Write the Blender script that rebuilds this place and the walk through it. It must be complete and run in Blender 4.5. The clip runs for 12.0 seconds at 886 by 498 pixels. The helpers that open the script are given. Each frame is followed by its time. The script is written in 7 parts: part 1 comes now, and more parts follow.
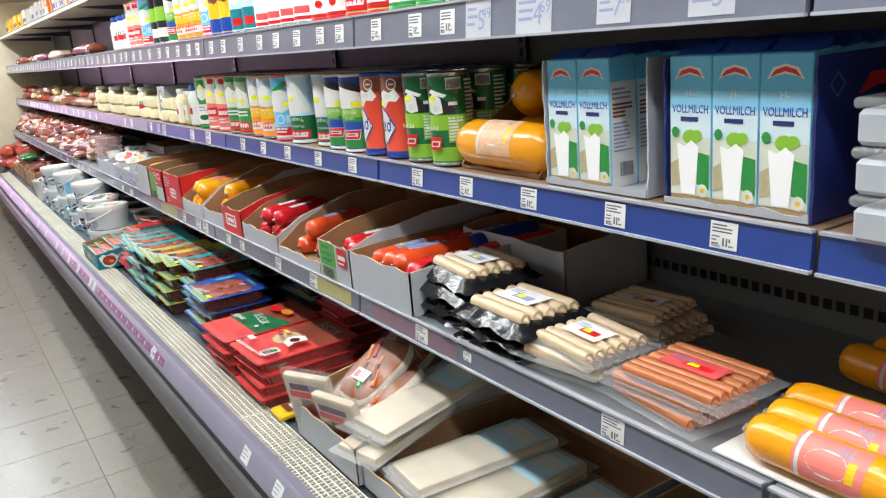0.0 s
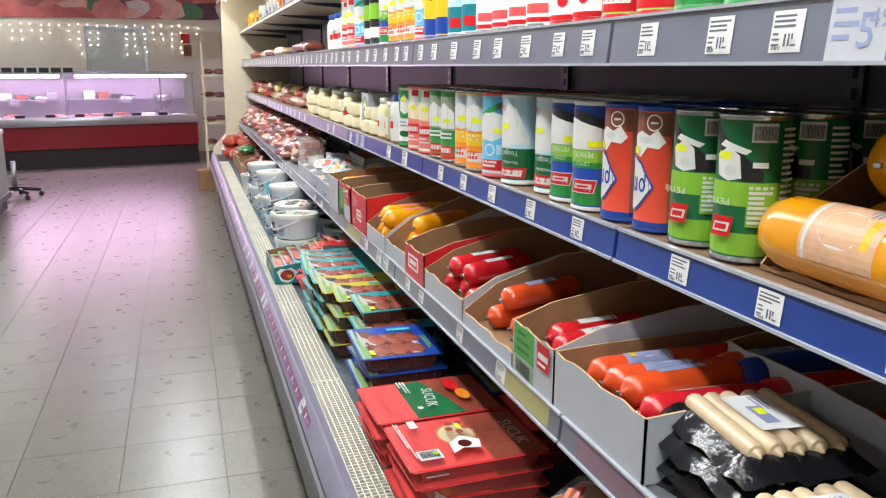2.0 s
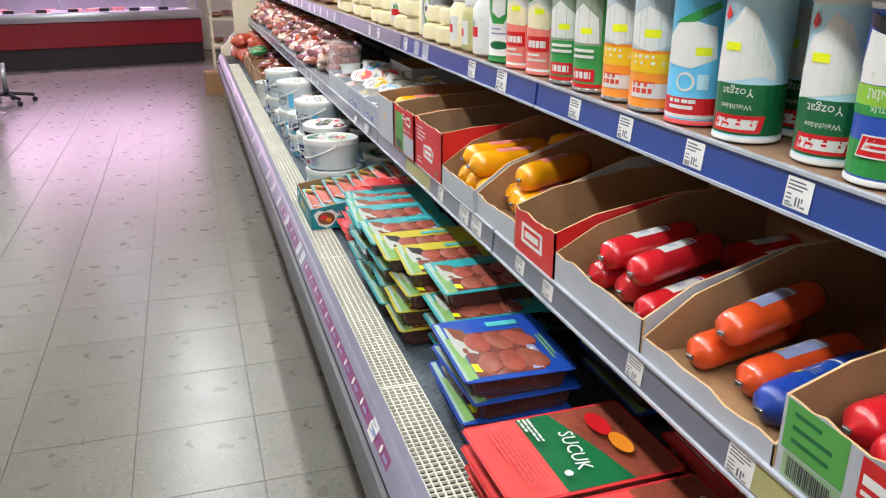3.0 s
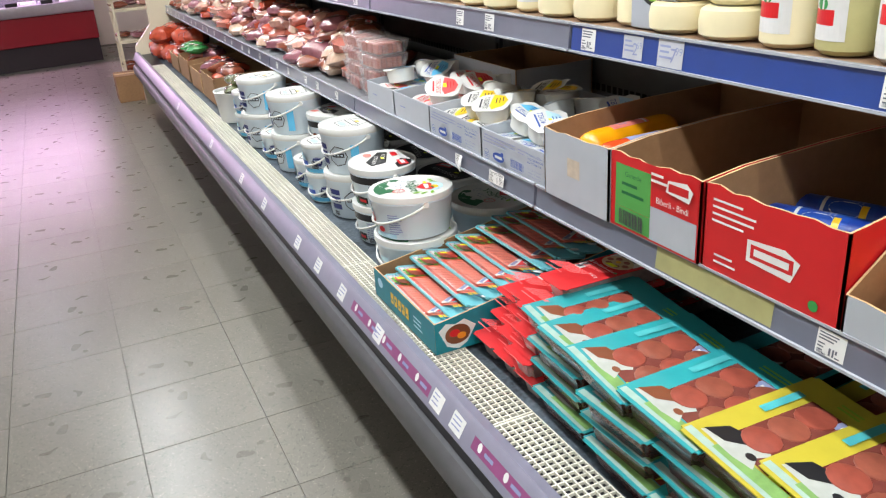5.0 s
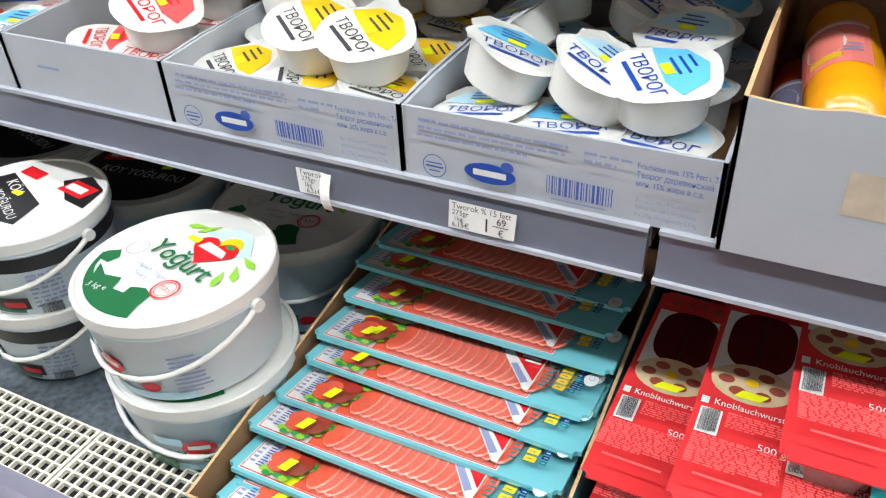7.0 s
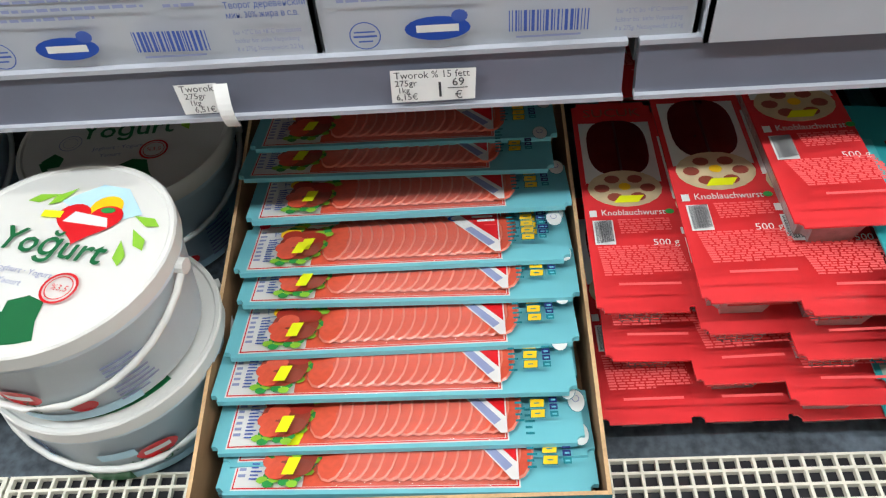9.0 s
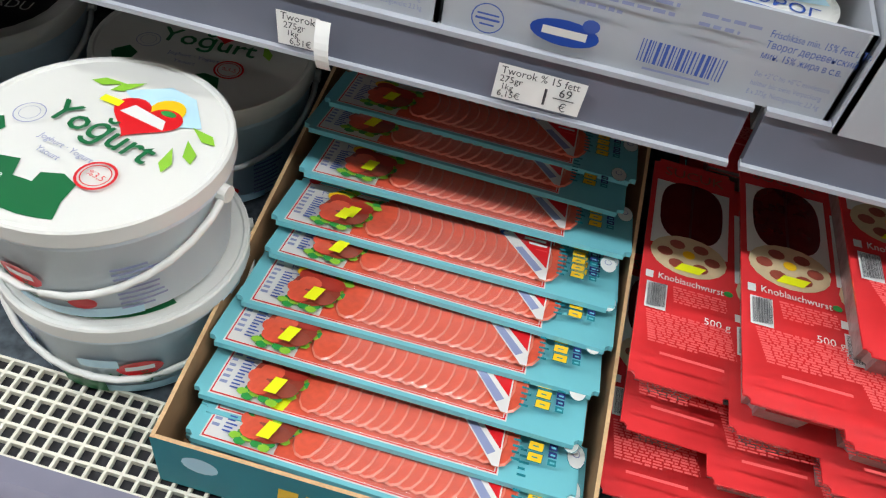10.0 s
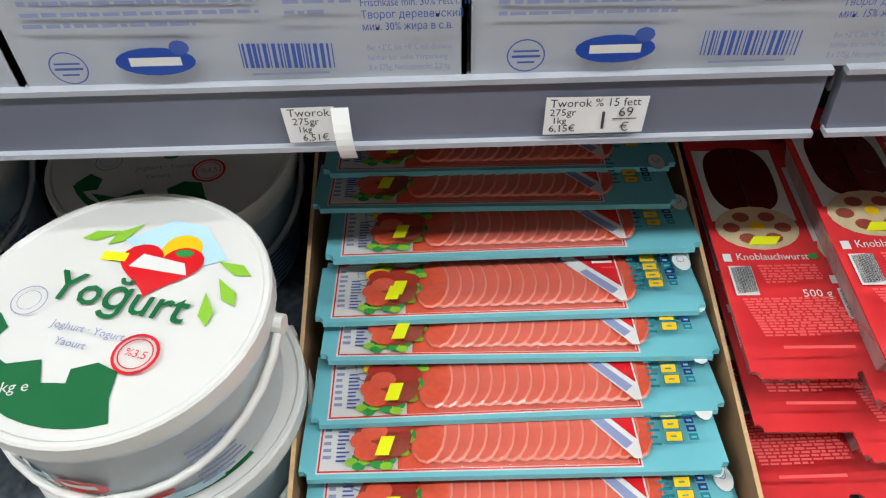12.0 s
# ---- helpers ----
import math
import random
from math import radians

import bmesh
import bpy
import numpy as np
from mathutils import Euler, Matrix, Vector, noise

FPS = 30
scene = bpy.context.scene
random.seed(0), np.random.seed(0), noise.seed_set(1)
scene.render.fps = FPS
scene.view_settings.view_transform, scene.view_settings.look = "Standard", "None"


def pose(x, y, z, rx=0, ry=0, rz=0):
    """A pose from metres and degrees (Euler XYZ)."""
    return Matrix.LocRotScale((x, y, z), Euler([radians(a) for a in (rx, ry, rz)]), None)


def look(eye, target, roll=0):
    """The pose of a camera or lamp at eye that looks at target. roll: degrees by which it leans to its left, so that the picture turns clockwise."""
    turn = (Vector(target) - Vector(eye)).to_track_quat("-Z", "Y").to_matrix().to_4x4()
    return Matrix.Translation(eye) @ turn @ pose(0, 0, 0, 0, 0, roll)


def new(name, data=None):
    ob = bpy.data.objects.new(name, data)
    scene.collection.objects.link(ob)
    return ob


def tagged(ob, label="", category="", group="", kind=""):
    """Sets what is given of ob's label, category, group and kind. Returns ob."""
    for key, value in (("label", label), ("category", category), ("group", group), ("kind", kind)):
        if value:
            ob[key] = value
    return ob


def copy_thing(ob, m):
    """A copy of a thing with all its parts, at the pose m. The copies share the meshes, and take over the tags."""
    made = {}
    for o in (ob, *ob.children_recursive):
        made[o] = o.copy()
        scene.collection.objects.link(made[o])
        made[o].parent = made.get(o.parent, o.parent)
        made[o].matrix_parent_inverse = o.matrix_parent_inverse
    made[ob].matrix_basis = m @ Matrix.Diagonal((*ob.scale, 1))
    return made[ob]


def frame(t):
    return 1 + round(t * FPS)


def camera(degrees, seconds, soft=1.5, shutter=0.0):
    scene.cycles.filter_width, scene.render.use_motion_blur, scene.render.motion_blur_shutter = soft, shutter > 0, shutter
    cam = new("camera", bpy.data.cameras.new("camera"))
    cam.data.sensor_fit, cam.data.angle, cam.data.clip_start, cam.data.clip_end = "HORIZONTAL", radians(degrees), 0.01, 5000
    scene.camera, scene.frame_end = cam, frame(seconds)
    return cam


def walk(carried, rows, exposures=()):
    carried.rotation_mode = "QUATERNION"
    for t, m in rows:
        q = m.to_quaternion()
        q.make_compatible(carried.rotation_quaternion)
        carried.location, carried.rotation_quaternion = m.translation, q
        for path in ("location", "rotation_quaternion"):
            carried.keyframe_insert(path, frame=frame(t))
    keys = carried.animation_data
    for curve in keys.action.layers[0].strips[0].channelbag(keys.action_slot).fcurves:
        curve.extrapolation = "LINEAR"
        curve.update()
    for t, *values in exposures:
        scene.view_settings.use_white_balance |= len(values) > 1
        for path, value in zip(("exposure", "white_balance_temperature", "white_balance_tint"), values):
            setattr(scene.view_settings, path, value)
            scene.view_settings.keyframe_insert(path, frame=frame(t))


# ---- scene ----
# The walk: seconds, eye, point looked at, lean.
PATH = [
    (0, (-0.335, -0.622, 1.596), (0.690, 1.017, 1.083), -4.8),
    (0.5, (-0.331, -0.546, 1.613), (0.449, 1.249, 1.201), -3.0),
    (1, (-0.338, -0.444, 1.623), (0.339, 1.406, 1.275), -2.9),
    (1.5, (-0.269, -0.296, 1.573), (0.384, 1.544, 1.141), -2.3),
    (2, (-0.079, -0.009, 1.580), (0.517, 1.848, 1.137), 0.1),
    (2.5, (-0.069, 0.396, 1.555), (0.402, 2.258, 0.997), -0.6),
    (2.7, (-0.077, 0.556, 1.568), (0.419, 2.390, 0.943), -0.2),
    (4.3, (-0.277, 1.769, 1.528), (0.477, 3.445, 0.738), -3.0),
    (4.5, (-0.305, 1.910, 1.545), (0.446, 3.581, 0.742), -3.7),
    (5, (-0.361, 2.233, 1.533), (0.389, 3.920, 0.763), -4.0),
    (5.5, (-0.414, 2.619, 1.518), (0.437, 4.265, 0.765), -3.5),
    (6, (-0.304, 3.048, 1.465), (0.772, 4.506, 0.619), -2.7),
    (6.5, (-0.229, 3.377, 1.420), (1.022, 4.574, 0.419), -3.9),
    (7, (-0.080, 3.636, 1.375), (1.358, 4.402, 0.213), -3.0),
    (8.8, (-0.019, 3.880, 1.342), (1.323, 3.997, -0.137), -6.7),
    (9, (-0.036, 3.887, 1.345), (1.304, 3.986, -0.136), -5.6),
    (9.5, (-0.028, 3.904, 1.354), (1.293, 3.989, -0.146), -2.2),
    (10, (-0.015, 3.922, 1.307), (1.339, 4.057, -0.158), 11.0),
    (10.5, (0.174, 3.969, 1.312), (1.344, 4.260, -0.284), 8.4),
    (11, (0.154, 4.014, 1.311), (1.312, 4.317, -0.291), 1.5),
    (11.5, (0.095, 4.039, 1.281), (1.413, 4.128, -0.221), -3.0),
    (12, (0.082, 4.042, 1.296), (1.412, 4.038, -0.198), -1.5),
]
cam = camera(57.9, 12.0, soft=1.2)
walk(cam, [(t, look(eye, target, roll)) for t, eye, target, roll in PATH],
     exposures=[(0, 0.27), (2.5, 0.18), (5, 0.28), (7, 0.15), (9, -0.16), (12, -0.28)])

# ---- world and light ----
world = bpy.data.worlds.new("world")
world.use_nodes = True
scene.world = world
world.node_tree.nodes["Background"].inputs[0].default_value = (0.9, 0.95, 1.0, 1)
world.node_tree.nodes["Background"].inputs[1].default_value = 0.05


def area(name, x, y, z, sx, sy, power, col, rx=0, ry=0):
    lamp = bpy.data.lights.new(name, "AREA")
    lamp.shape, lamp.size, lamp.size_y, lamp.energy, lamp.color = "RECTANGLE", sx, sy, power, col
    ob = new(name, lamp)
    ob.matrix_world = pose(x, y, z, rx, ry, 0)
    return ob


CEIL = 3.95
LAMP_Z = 3.05
LAMP_X = -0.28
WARM, COOL, PINK = (0.91, 0.965, 1.0), (0.93, 0.97, 1.0), (1.0, 0.56, 0.96)
for ly in (-1.6, 0.2, 2.0, 3.8, 5.6, 7.4, 9.2):
    area("ceiling_tube_light", LAMP_X, ly, LAMP_Z - 0.10, 0.16, 1.45, 24 if ly < 3 else 29 if ly < 5 else 32, WARM)
# Unseen far row; the last two, without bodies, are added to brighten wall_north.
for ly in (1.0, 4.6, 8.2, 11.6, 13.4, 15.0):
    area("ceiling_tube_light_far_row", -2.9, ly, LAMP_Z - 0.10, 0.16, 1.45, 10, COOL)
for k in range(4):
    area("canopy_tube_light", 0.50, 0.1 + 2.7 * k, 2.325, 0.05, 2.5, 7, WARM)


# ---- materials ----
def lin(c):
    if isinstance(c, str):
        c = [int(c[i:i + 2], 16) / 255 for i in (0, 2, 4)]
        return tuple(v / 12.92 if v <= 0.04045 else ((v + 0.055) / 1.055) ** 2.4 for v in c)
    return c


MATS = {}


def mat(name, col, rough=0.5, metal=0.0, var=0.10, scale=30.0, bump=0.0, bscale=None, coat=0.0, trans=0.0, alpha=1.0, emit=0.0, rand=0.0):
    if name in MATS:
        return MATS[name]
    m = bpy.data.materials.new(name)
    m.use_nodes = True
    nt = m.node_tree
    b = nt.nodes["Principled BSDF"]
    c = lin(col)
    b.inputs["Roughness"].default_value, b.inputs["Metallic"].default_value = rough, metal
    b.inputs["Coat Weight"].default_value, b.inputs["Coat Roughness"].default_value = coat, 0.12
    b.inputs["Transmission Weight"].default_value, b.inputs["Alpha"].default_value = trans, alpha
    b.inputs["Base Color"].default_value = (*c, 1)
    if emit:
        b.inputs["Emission Color"].default_value, b.inputs["Emission Strength"].default_value = (*c, 1), emit
    if var > 0 or bump > 0:
        co = nt.nodes.new("ShaderNodeTexCoord")
        n1, n2 = nt.nodes.new("ShaderNodeTexNoise"), nt.nodes.new("ShaderNodeTexNoise")
        n1.inputs["Scale"].default_value, n2.inputs["Scale"].default_value = scale, scale * 0.13
        n1.inputs["Detail"].default_value = 4
        for n in (n1, n2):
            nt.links.new(co.outputs["Object"], n.inputs["Vector"])
        add = nt.nodes.new("ShaderNodeMath")
        nt.links.new(n1.outputs["Fac"], add.inputs[0])
        nt.links.new(n2.outputs["Fac"], add.inputs[1])
        last = add
        if rand:
            oi, ml, ad = nt.nodes.new("ShaderNodeObjectInfo"), nt.nodes.new("ShaderNodeMath"), nt.nodes.new("ShaderNodeMath")
            ml.operation = "MULTIPLY_ADD"
            ml.inputs[1].default_value, ml.inputs[2].default_value = rand, -rand / 2
            nt.links.new(oi.outputs["Random"], ml.inputs[0])
            nt.links.new(ml.outputs[0], ad.inputs[0])
            nt.links.new(add.outputs[0], ad.inputs[1])
            last = ad
        mr = nt.nodes.new("ShaderNodeMapRange")
        mr.inputs[1].default_value, mr.inputs[2].default_value = 0.6, 1.4
        mr.inputs[3].default_value, mr.inputs[4].default_value = 1 - var, 1 + var
        nt.links.new(last.outputs[0], mr.inputs[0])
        mx = nt.nodes.new("ShaderNodeMix")
        mx.data_type, mx.blend_type = "RGBA", "MULTIPLY"
        mx.inputs[0].default_value = 1
        mx.inputs[6].default_value = (*c, 1)
        nt.links.new(mr.outputs[0], mx.inputs[7])
        nt.links.new(mx.outputs[2], b.inputs["Base Color"])
        if bump > 0:
            n3, bp = nt.nodes.new("ShaderNodeTexNoise"), nt.nodes.new("ShaderNodeBump")
            n3.inputs["Scale"].default_value = bscale or scale
            n3.inputs["Detail"].default_value = 3
            nt.links.new(co.outputs["Object"], n3.inputs["Vector"])
            nt.links.new(n3.outputs["Fac"], bp.inputs["Height"])
            bp.inputs["Strength"].default_value, bp.inputs["Distance"].default_value = bump, 0.004
            nt.links.new(bp.outputs[0], b.inputs["Normal"])
    MATS[name] = m
    return m


def terrazzo(name):
    """Cream terrazzo with dark and pale chips, worn to a soft polish."""
    m = mat(name, "726e65", rough=0.3, var=0.13, scale=9, rand=0.14)
    nt = m.node_tree
    b = nt.nodes["Principled BSDF"]
    base = b.inputs["Base Color"].links[0].from_socket
    co = nt.nodes.new("ShaderNodeTexCoord")
    for sc, lo, hi, colr in ((130, 0.0, 0.21, "45483e"), (190, 0.0, 0.14, "c2bbac"), (75, 0.0, 0.10, "5c5a4e")):
        v, r, mx = nt.nodes.new("ShaderNodeTexVoronoi"), nt.nodes.new("ShaderNodeMapRange"), nt.nodes.new("ShaderNodeMix")
        v.inputs["Scale"].default_value = sc
        wob = nt.nodes.new("ShaderNodeTexNoise")
        wob.inputs["Scale"].default_value = sc * 0.35
        nt.links.new(co.outputs["Object"], wob.inputs["Vector"])
        nt.links.new(co.outputs["Object"], v.inputs["Vector"])
        th = nt.nodes.new("ShaderNodeMapRange")
        th.inputs[1].default_value, th.inputs[2].default_value = 0.35, 0.7
        th.inputs[3].default_value, th.inputs[4].default_value = lo, hi * 2.2
        nt.links.new(wob.outputs["Fac"], th.inputs[0])
        lt = nt.nodes.new("ShaderNodeMath")
        lt.operation = "LESS_THAN"
        nt.links.new(v.outputs["Distance"], lt.inputs[0])
        nt.links.new(th.outputs[0], lt.inputs[1])
        sm = nt.nodes.new("ShaderNodeMath")
        sm.operation = "MULTIPLY"
        sm.inputs[1].default_value = 0.7
        nt.links.new(lt.outputs[0], sm.inputs[0])
        mx.data_type = "RGBA"
        mx.inputs[7].default_value = (*lin(colr), 1)
        nt.links.new(sm.outputs[0], mx.inputs[0])
        nt.links.new(base, mx.inputs[6])
        base = mx.outputs[2]
    nt.links.new(base, b.inputs["Base Color"])
    rr, rn = nt.nodes.new("ShaderNodeMapRange"), nt.nodes.new("ShaderNodeTexNoise")
    rn.inputs["Scale"].default_value = 5
    nt.links.new(co.outputs["Object"], rn.inputs["Vector"])
    nt.links.new(rn.outputs["Fac"], rr.inputs[0])
    rr.inputs[3].default_value, rr.inputs[4].default_value = 0.22, 0.36
    nt.links.new(rr.outputs[0], b.inputs["Roughness"])
    return m


TERRAZZO = terrazzo("terrazzo")
GROUT = mat("grout", "6f6b64", 0.7)
WALL = mat("wall_paint", "e6dfcf", 0.6, var=0.05, scale=6)
CEILM = mat("ceiling_paint", "e4e2dc", 0.8, var=0.04, scale=5)
STEEL_DARK = mat("grey_enamel", "4d5058", 0.32, 0.1, var=0.08, scale=14)
LIP = mat("lip_plastic", "7f7d8e", 0.3, var=0.10, scale=22, bump=0.05)
RAIL_GREY = mat("rail_grey", "6a6e7d", 0.28, var=0.10, scale=18, coat=0.4)
RAIL_BLUE = mat("rail_blue", "1d3c86", 0.3, var=0.12, scale=18, coat=0.4)
RAIL_CLEAR = mat("rail_edge", "a9adb6", 0.2, var=0.05)
BUMPER = mat("bumper_plastic", "57575a", 0.4, var=0.15, scale=30, bump=0.1)
# Also colours the sheet that paints the shade under the grille.
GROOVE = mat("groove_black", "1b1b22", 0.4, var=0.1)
DECK = mat("deck_sheet", "4d565e", 0.5, 0.1, var=0.9, scale=95)
BACK = mat("back_panel", "6b6e70", 0.5, var=0.10, scale=12)
SLOT = mat("slot_black", "151517", 0.7, var=0)
SHELF = mat("shelf_plate", "7b7f84", 0.4, 0.3, var=0.12, scale=25)
SHELF_B = mat("shelf_liner", "8f7158", 0.6, var=0.2, scale=25)
GRILLE = mat("grille_plastic", "e0dccd", 0.4, var=0.12, scale=40)
CREAM = mat("cream_enamel", "d8cdb4", 0.35, var=0.06, scale=8)
PAPER_G = mat("paper_grey", "b3b6bd", 0.5, var=0.06, scale=40)
PAPER = mat("paper", "dfdfdd", 0.6, var=0.05, scale=60)
INK = mat("ink_black", "3a3a40", 0.6, var=0)
INK_BLUE = mat("ink_blue", "3c58a8", 0.6, var=0.05)
INK_GREY = mat("ink_grey", "8b93b8", 0.6, var=0.05)
STICKER = mat("sticker_yellow", "eaf018", 0.5, var=0.04)
CARD = mat("cardboard", "94704e", 0.85, var=0.14, scale=45, bump=0.12, bscale=120)
CARD_EDGE = mat("cardboard_edge", "c9a67c", 0.9, var=0.2, scale=300)
CARTON_W = mat("carton_white", "aeb3bb", 0.5, var=0.07, scale=14, bump=0.05, bscale=30)
CARTON_RED = mat("carton_red", "c81e22", 0.4, var=0.10, scale=20)
CARTON_NAVY = mat("carton_navy", "1d2a6b", 0.5, var=0.08, scale=20)
CARTON_TEAL = mat("carton_teal", "0f7f8c", 0.45, var=0.10, scale=20)
LABEL_GREEN = mat("label_green", "4f9a48", 0.55, var=0.06)
FILM = mat("clear_film", "f6f8fa", 0.08, var=0, trans=0.0, alpha=0.16, coat=0.6)
TRAY_CLEAR = mat("clear_tray", "e4dcdc", 0.1, var=0.1, scale=40, alpha=0.28, coat=0.5)
WHITE_PL = mat("white_plastic", "dadad6", 0.3, var=0.04, scale=12)
PAIL = mat("pail_white", "d4e0e8", 0.3, var=0.06, scale=9)
RAIL_TAN = mat("rail_sticker", "a39f6c", 0.5, var=0.12)
BLUEWHITE_PL = mat("pale_plastic", "c7dbe6", 0.3, var=0.06, scale=12)
BLACK_PL = mat("black_film", "15161a", 0.16, var=0.2, scale=40, bump=0.5, bscale=45)
BLACK_BAND = mat("black_band", "1d1d20", 0.35, var=0.05)
GREEN_D = mat("green_dark", "14663a", 0.35, var=0.05)
GREEN = mat("green_print", "2f9145", 0.35, var=0.06)
LIME = mat("lime_print", "8ac03a", 0.35, var=0.06)
RED = mat("red_print", "d81f26", 0.3, var=0.06)
RED_L = mat("red_pale", "ec5b5c", 0.35, var=0.06)
ORANGE = mat("orange_print", "ee8d25", 0.35, var=0.06)
ORANGE_RED = mat("orange_red_print", "dd4a32", 0.35, var=0.06)
BROWN = mat("brown_print", "7d4529", 0.45, var=0.12)
BLUE = mat("blue_print", "1f49a5", 0.3, var=0.06)
SKY = mat("sky_print", "63bde6", 0.35, var=0.06)
SKY_L = mat("sky_pale", "b7dcec", 0.35, var=0.05)
YELLOW = mat("yellow_print", "f2c21f", 0.35, var=0.06)
WHITE = mat("white_print", "dededb", 0.35, var=0.03)
CHEESE = mat("cheese", "ece0b8", 0.45, var=0.07, scale=20)
TIN = mat("tin", "b9bcc0", 0.25, 0.9, var=0.05)
LID_DARK = mat("lid_dark_green", "1d3b2c", 0.35, var=0.05)
PINKISH = mat("salmon_print", "ec8277", 0.4, var=0.06)
MEAT = mat("meat", "974a3c", 0.3, var=0.25, scale=60, bump=0.2)
SALAMI = mat("salami", "de5a42", 0.3, var=0.16, scale=160, coat=0.3)
SALAMI_RIM = mat("salami_edge", "e6806b", 0.3, var=0.10, scale=90, coat=0.3)
SALAMI_D = mat("salami_rim", "a63429", 0.3, var=0.12, scale=90)
SUCUK = mat("sucuk_dark", "571518", 0.25, var=0.2, scale=40, coat=0.5)
SKIN_Y = mat("casing_yellow", "f0a010", 0.25, var=0.10, scale=25, coat=0.5, bump=0.05)
SKIN_R = mat("casing_red", "c9202a", 0.25, var=0.10, scale=25, coat=0.5, bump=0.05)
SKIN_O = mat("casing_orange", "d84e22", 0.25, var=0.12, scale=25, coat=0.5, bump=0.05)
FRANK = mat("sausage_brown", "b3683a", 0.35, var=0.15, scale=60, coat=0.3)
PALE_S = mat("sausage_pale", "c8b190", 0.35, var=0.12, scale=60, coat=0.3)
TEAL = mat("teal_print", "72bfca", 0.3, var=0.05)
BASKET = mat("basket_red", "d3161c", 0.3, var=0.08, scale=15)
HANDLE = mat("basket_handle", "d98a1c", 0.4, var=0.08, scale=20)
TUBE = mat("tube_glow", (1.0, 0.95, 0.88), 0.4, var=0, emit=9.0)
TUBE_P = mat("tube_glow_pink", (1.0, 0.80, 0.95), 0.4, var=0, emit=9.0)
FAIRY = mat("fairy_glow", (1.0, 0.9, 0.75), 0.4, var=0, emit=9.0)
GLASS = mat("case_glass", "e8f2f2", 0.05, var=0, alpha=0.12)
STEEL = mat("stainless", "b9bcc4", 0.3, 0.85, var=0.08, scale=30)
COUNTER_RED = mat("counter_red", "8d1424", 0.3, var=0.08, scale=6)
COUNTER_DK = mat("counter_plinth", "2a2026", 0.5, var=0.08)
COUNTER_IN = mat("counter_inside", "a79fb2", 0.4, var=0.05)
POSTER = mat("poster_meat", "c9655f", 0.35, var=0.5, scale=3.2)
FREEZER = mat("freezer_side", "a8a6a4", 0.4, var=0.07, scale=8)


# ---- building helpers ----
def thing(name, label, category, m=None, group=""):
    ob = new(name)
    ob.empty_display_size = 0.05
    if m is not None:
        ob.matrix_basis = m
    return tagged(ob, label, category, group)


def mesh_of(name, bm, mats, smooth=False):
    me = bpy.data.meshes.new(name)
    bm.to_mesh(me)
    bm.free()
    for q in (mats if isinstance(mats, (list, tuple)) else [mats]):
        me.materials.append(q)
    if smooth:
        me.polygons.foreach_set("use_smooth", [True] * len(me.polygons))
        me.set_sharp_from_angle(angle=radians(40))
    return me


def part(name, bm, mats, parent, label="", smooth=False, m=None):
    me = bm if isinstance(bm, bpy.types.Mesh) else mesh_of(name, bm, mats, smooth)
    ob = new(name, me)
    ob.parent = parent
    if m is not None:
        ob.matrix_basis = m
    if label:
        ob["label"] = label
    return ob


def structure(name, bm, mats, label, category, smooth=False):
    return tagged(new(name, mesh_of(name, bm, mats, smooth)), label, category, kind="structure")


def bx(bm, x0, x1, y0, y1, z0, z1, bevel=0.0, mi=0, seg=1):
    x0, x1, y0, y1, z0, z1 = min(x0, x1), max(x0, x1), min(y0, y1), max(y0, y1), min(z0, z1), max(z0, z1)
    vs = [bm.verts.new((x, y, z)) for x in (x0, x1) for y in (y0, y1) for z in (z0, z1)]
    fs = [bm.faces.new([vs[i] for i in q]) for q in ((0, 1, 3, 2), (4, 6, 7, 5), (0, 4, 5, 1), (2, 3, 7, 6), (0, 2, 6, 4), (1, 5, 7, 3))]
    for f in fs:
        f.material_index = mi
    if bevel:
        es = list({e for f in fs for e in f.edges})
        r = bmesh.ops.bevel(bm, geom=es, offset=bevel, segments=seg, affect="EDGES", profile=0.5)
        for f in r["faces"]:
            f.material_index = mi
    return bm


def box(x0, x1, y0, y1, z0, z1, bevel=0.0, seg=1):
    return bx(bmesh.new(), x0, x1, y0, y1, z0, z1, bevel, 0, seg)


def lathe(bm, prof, n=20, mi=None, axis="z", caps=True):
    """prof: (radius, height) pairs; mi: material index for each band."""
    rings = []
    for r, h in prof:
        ring = []
        for k in range(n):
            a = 2 * math.pi * k / n
            c, s = r * math.cos(a), r * math.sin(a)
            ring.append(bm.verts.new((c, s, h) if axis == "z" else ((c, h, s) if axis == "y" else (h, c, s))))
        rings.append(ring)
    for j in range(len(rings) - 1):
        for k in range(n):
            f = bm.faces.new((rings[j][k], rings[j][(k + 1) % n], rings[j + 1][(k + 1) % n], rings[j + 1][k]))
            f.smooth = True
            if mi:
                f.material_index = mi[j]
    if caps:
        f0, f1 = bm.faces.new(rings[0][::-1]), bm.faces.new(rings[-1])
        if mi:
            f0.material_index, f1.material_index = mi[0], mi[-1]
    return bm


def prism(bm, pts, y0, y1, mi=0):
    """Extrude an (x, z) outline along y."""
    a = [bm.verts.new((x, y0, z)) for x, z in pts]
    b = [bm.verts.new((x, y1, z)) for x, z in pts]
    n = len(pts)
    for i in range(n):
        f = bm.faces.new((a[i], a[(i + 1) % n], b[(i + 1) % n], b[i]))
        f.material_index = mi
    for q in (a, b[::-1]):
        bm.faces.new(q).material_index = mi
    return bm


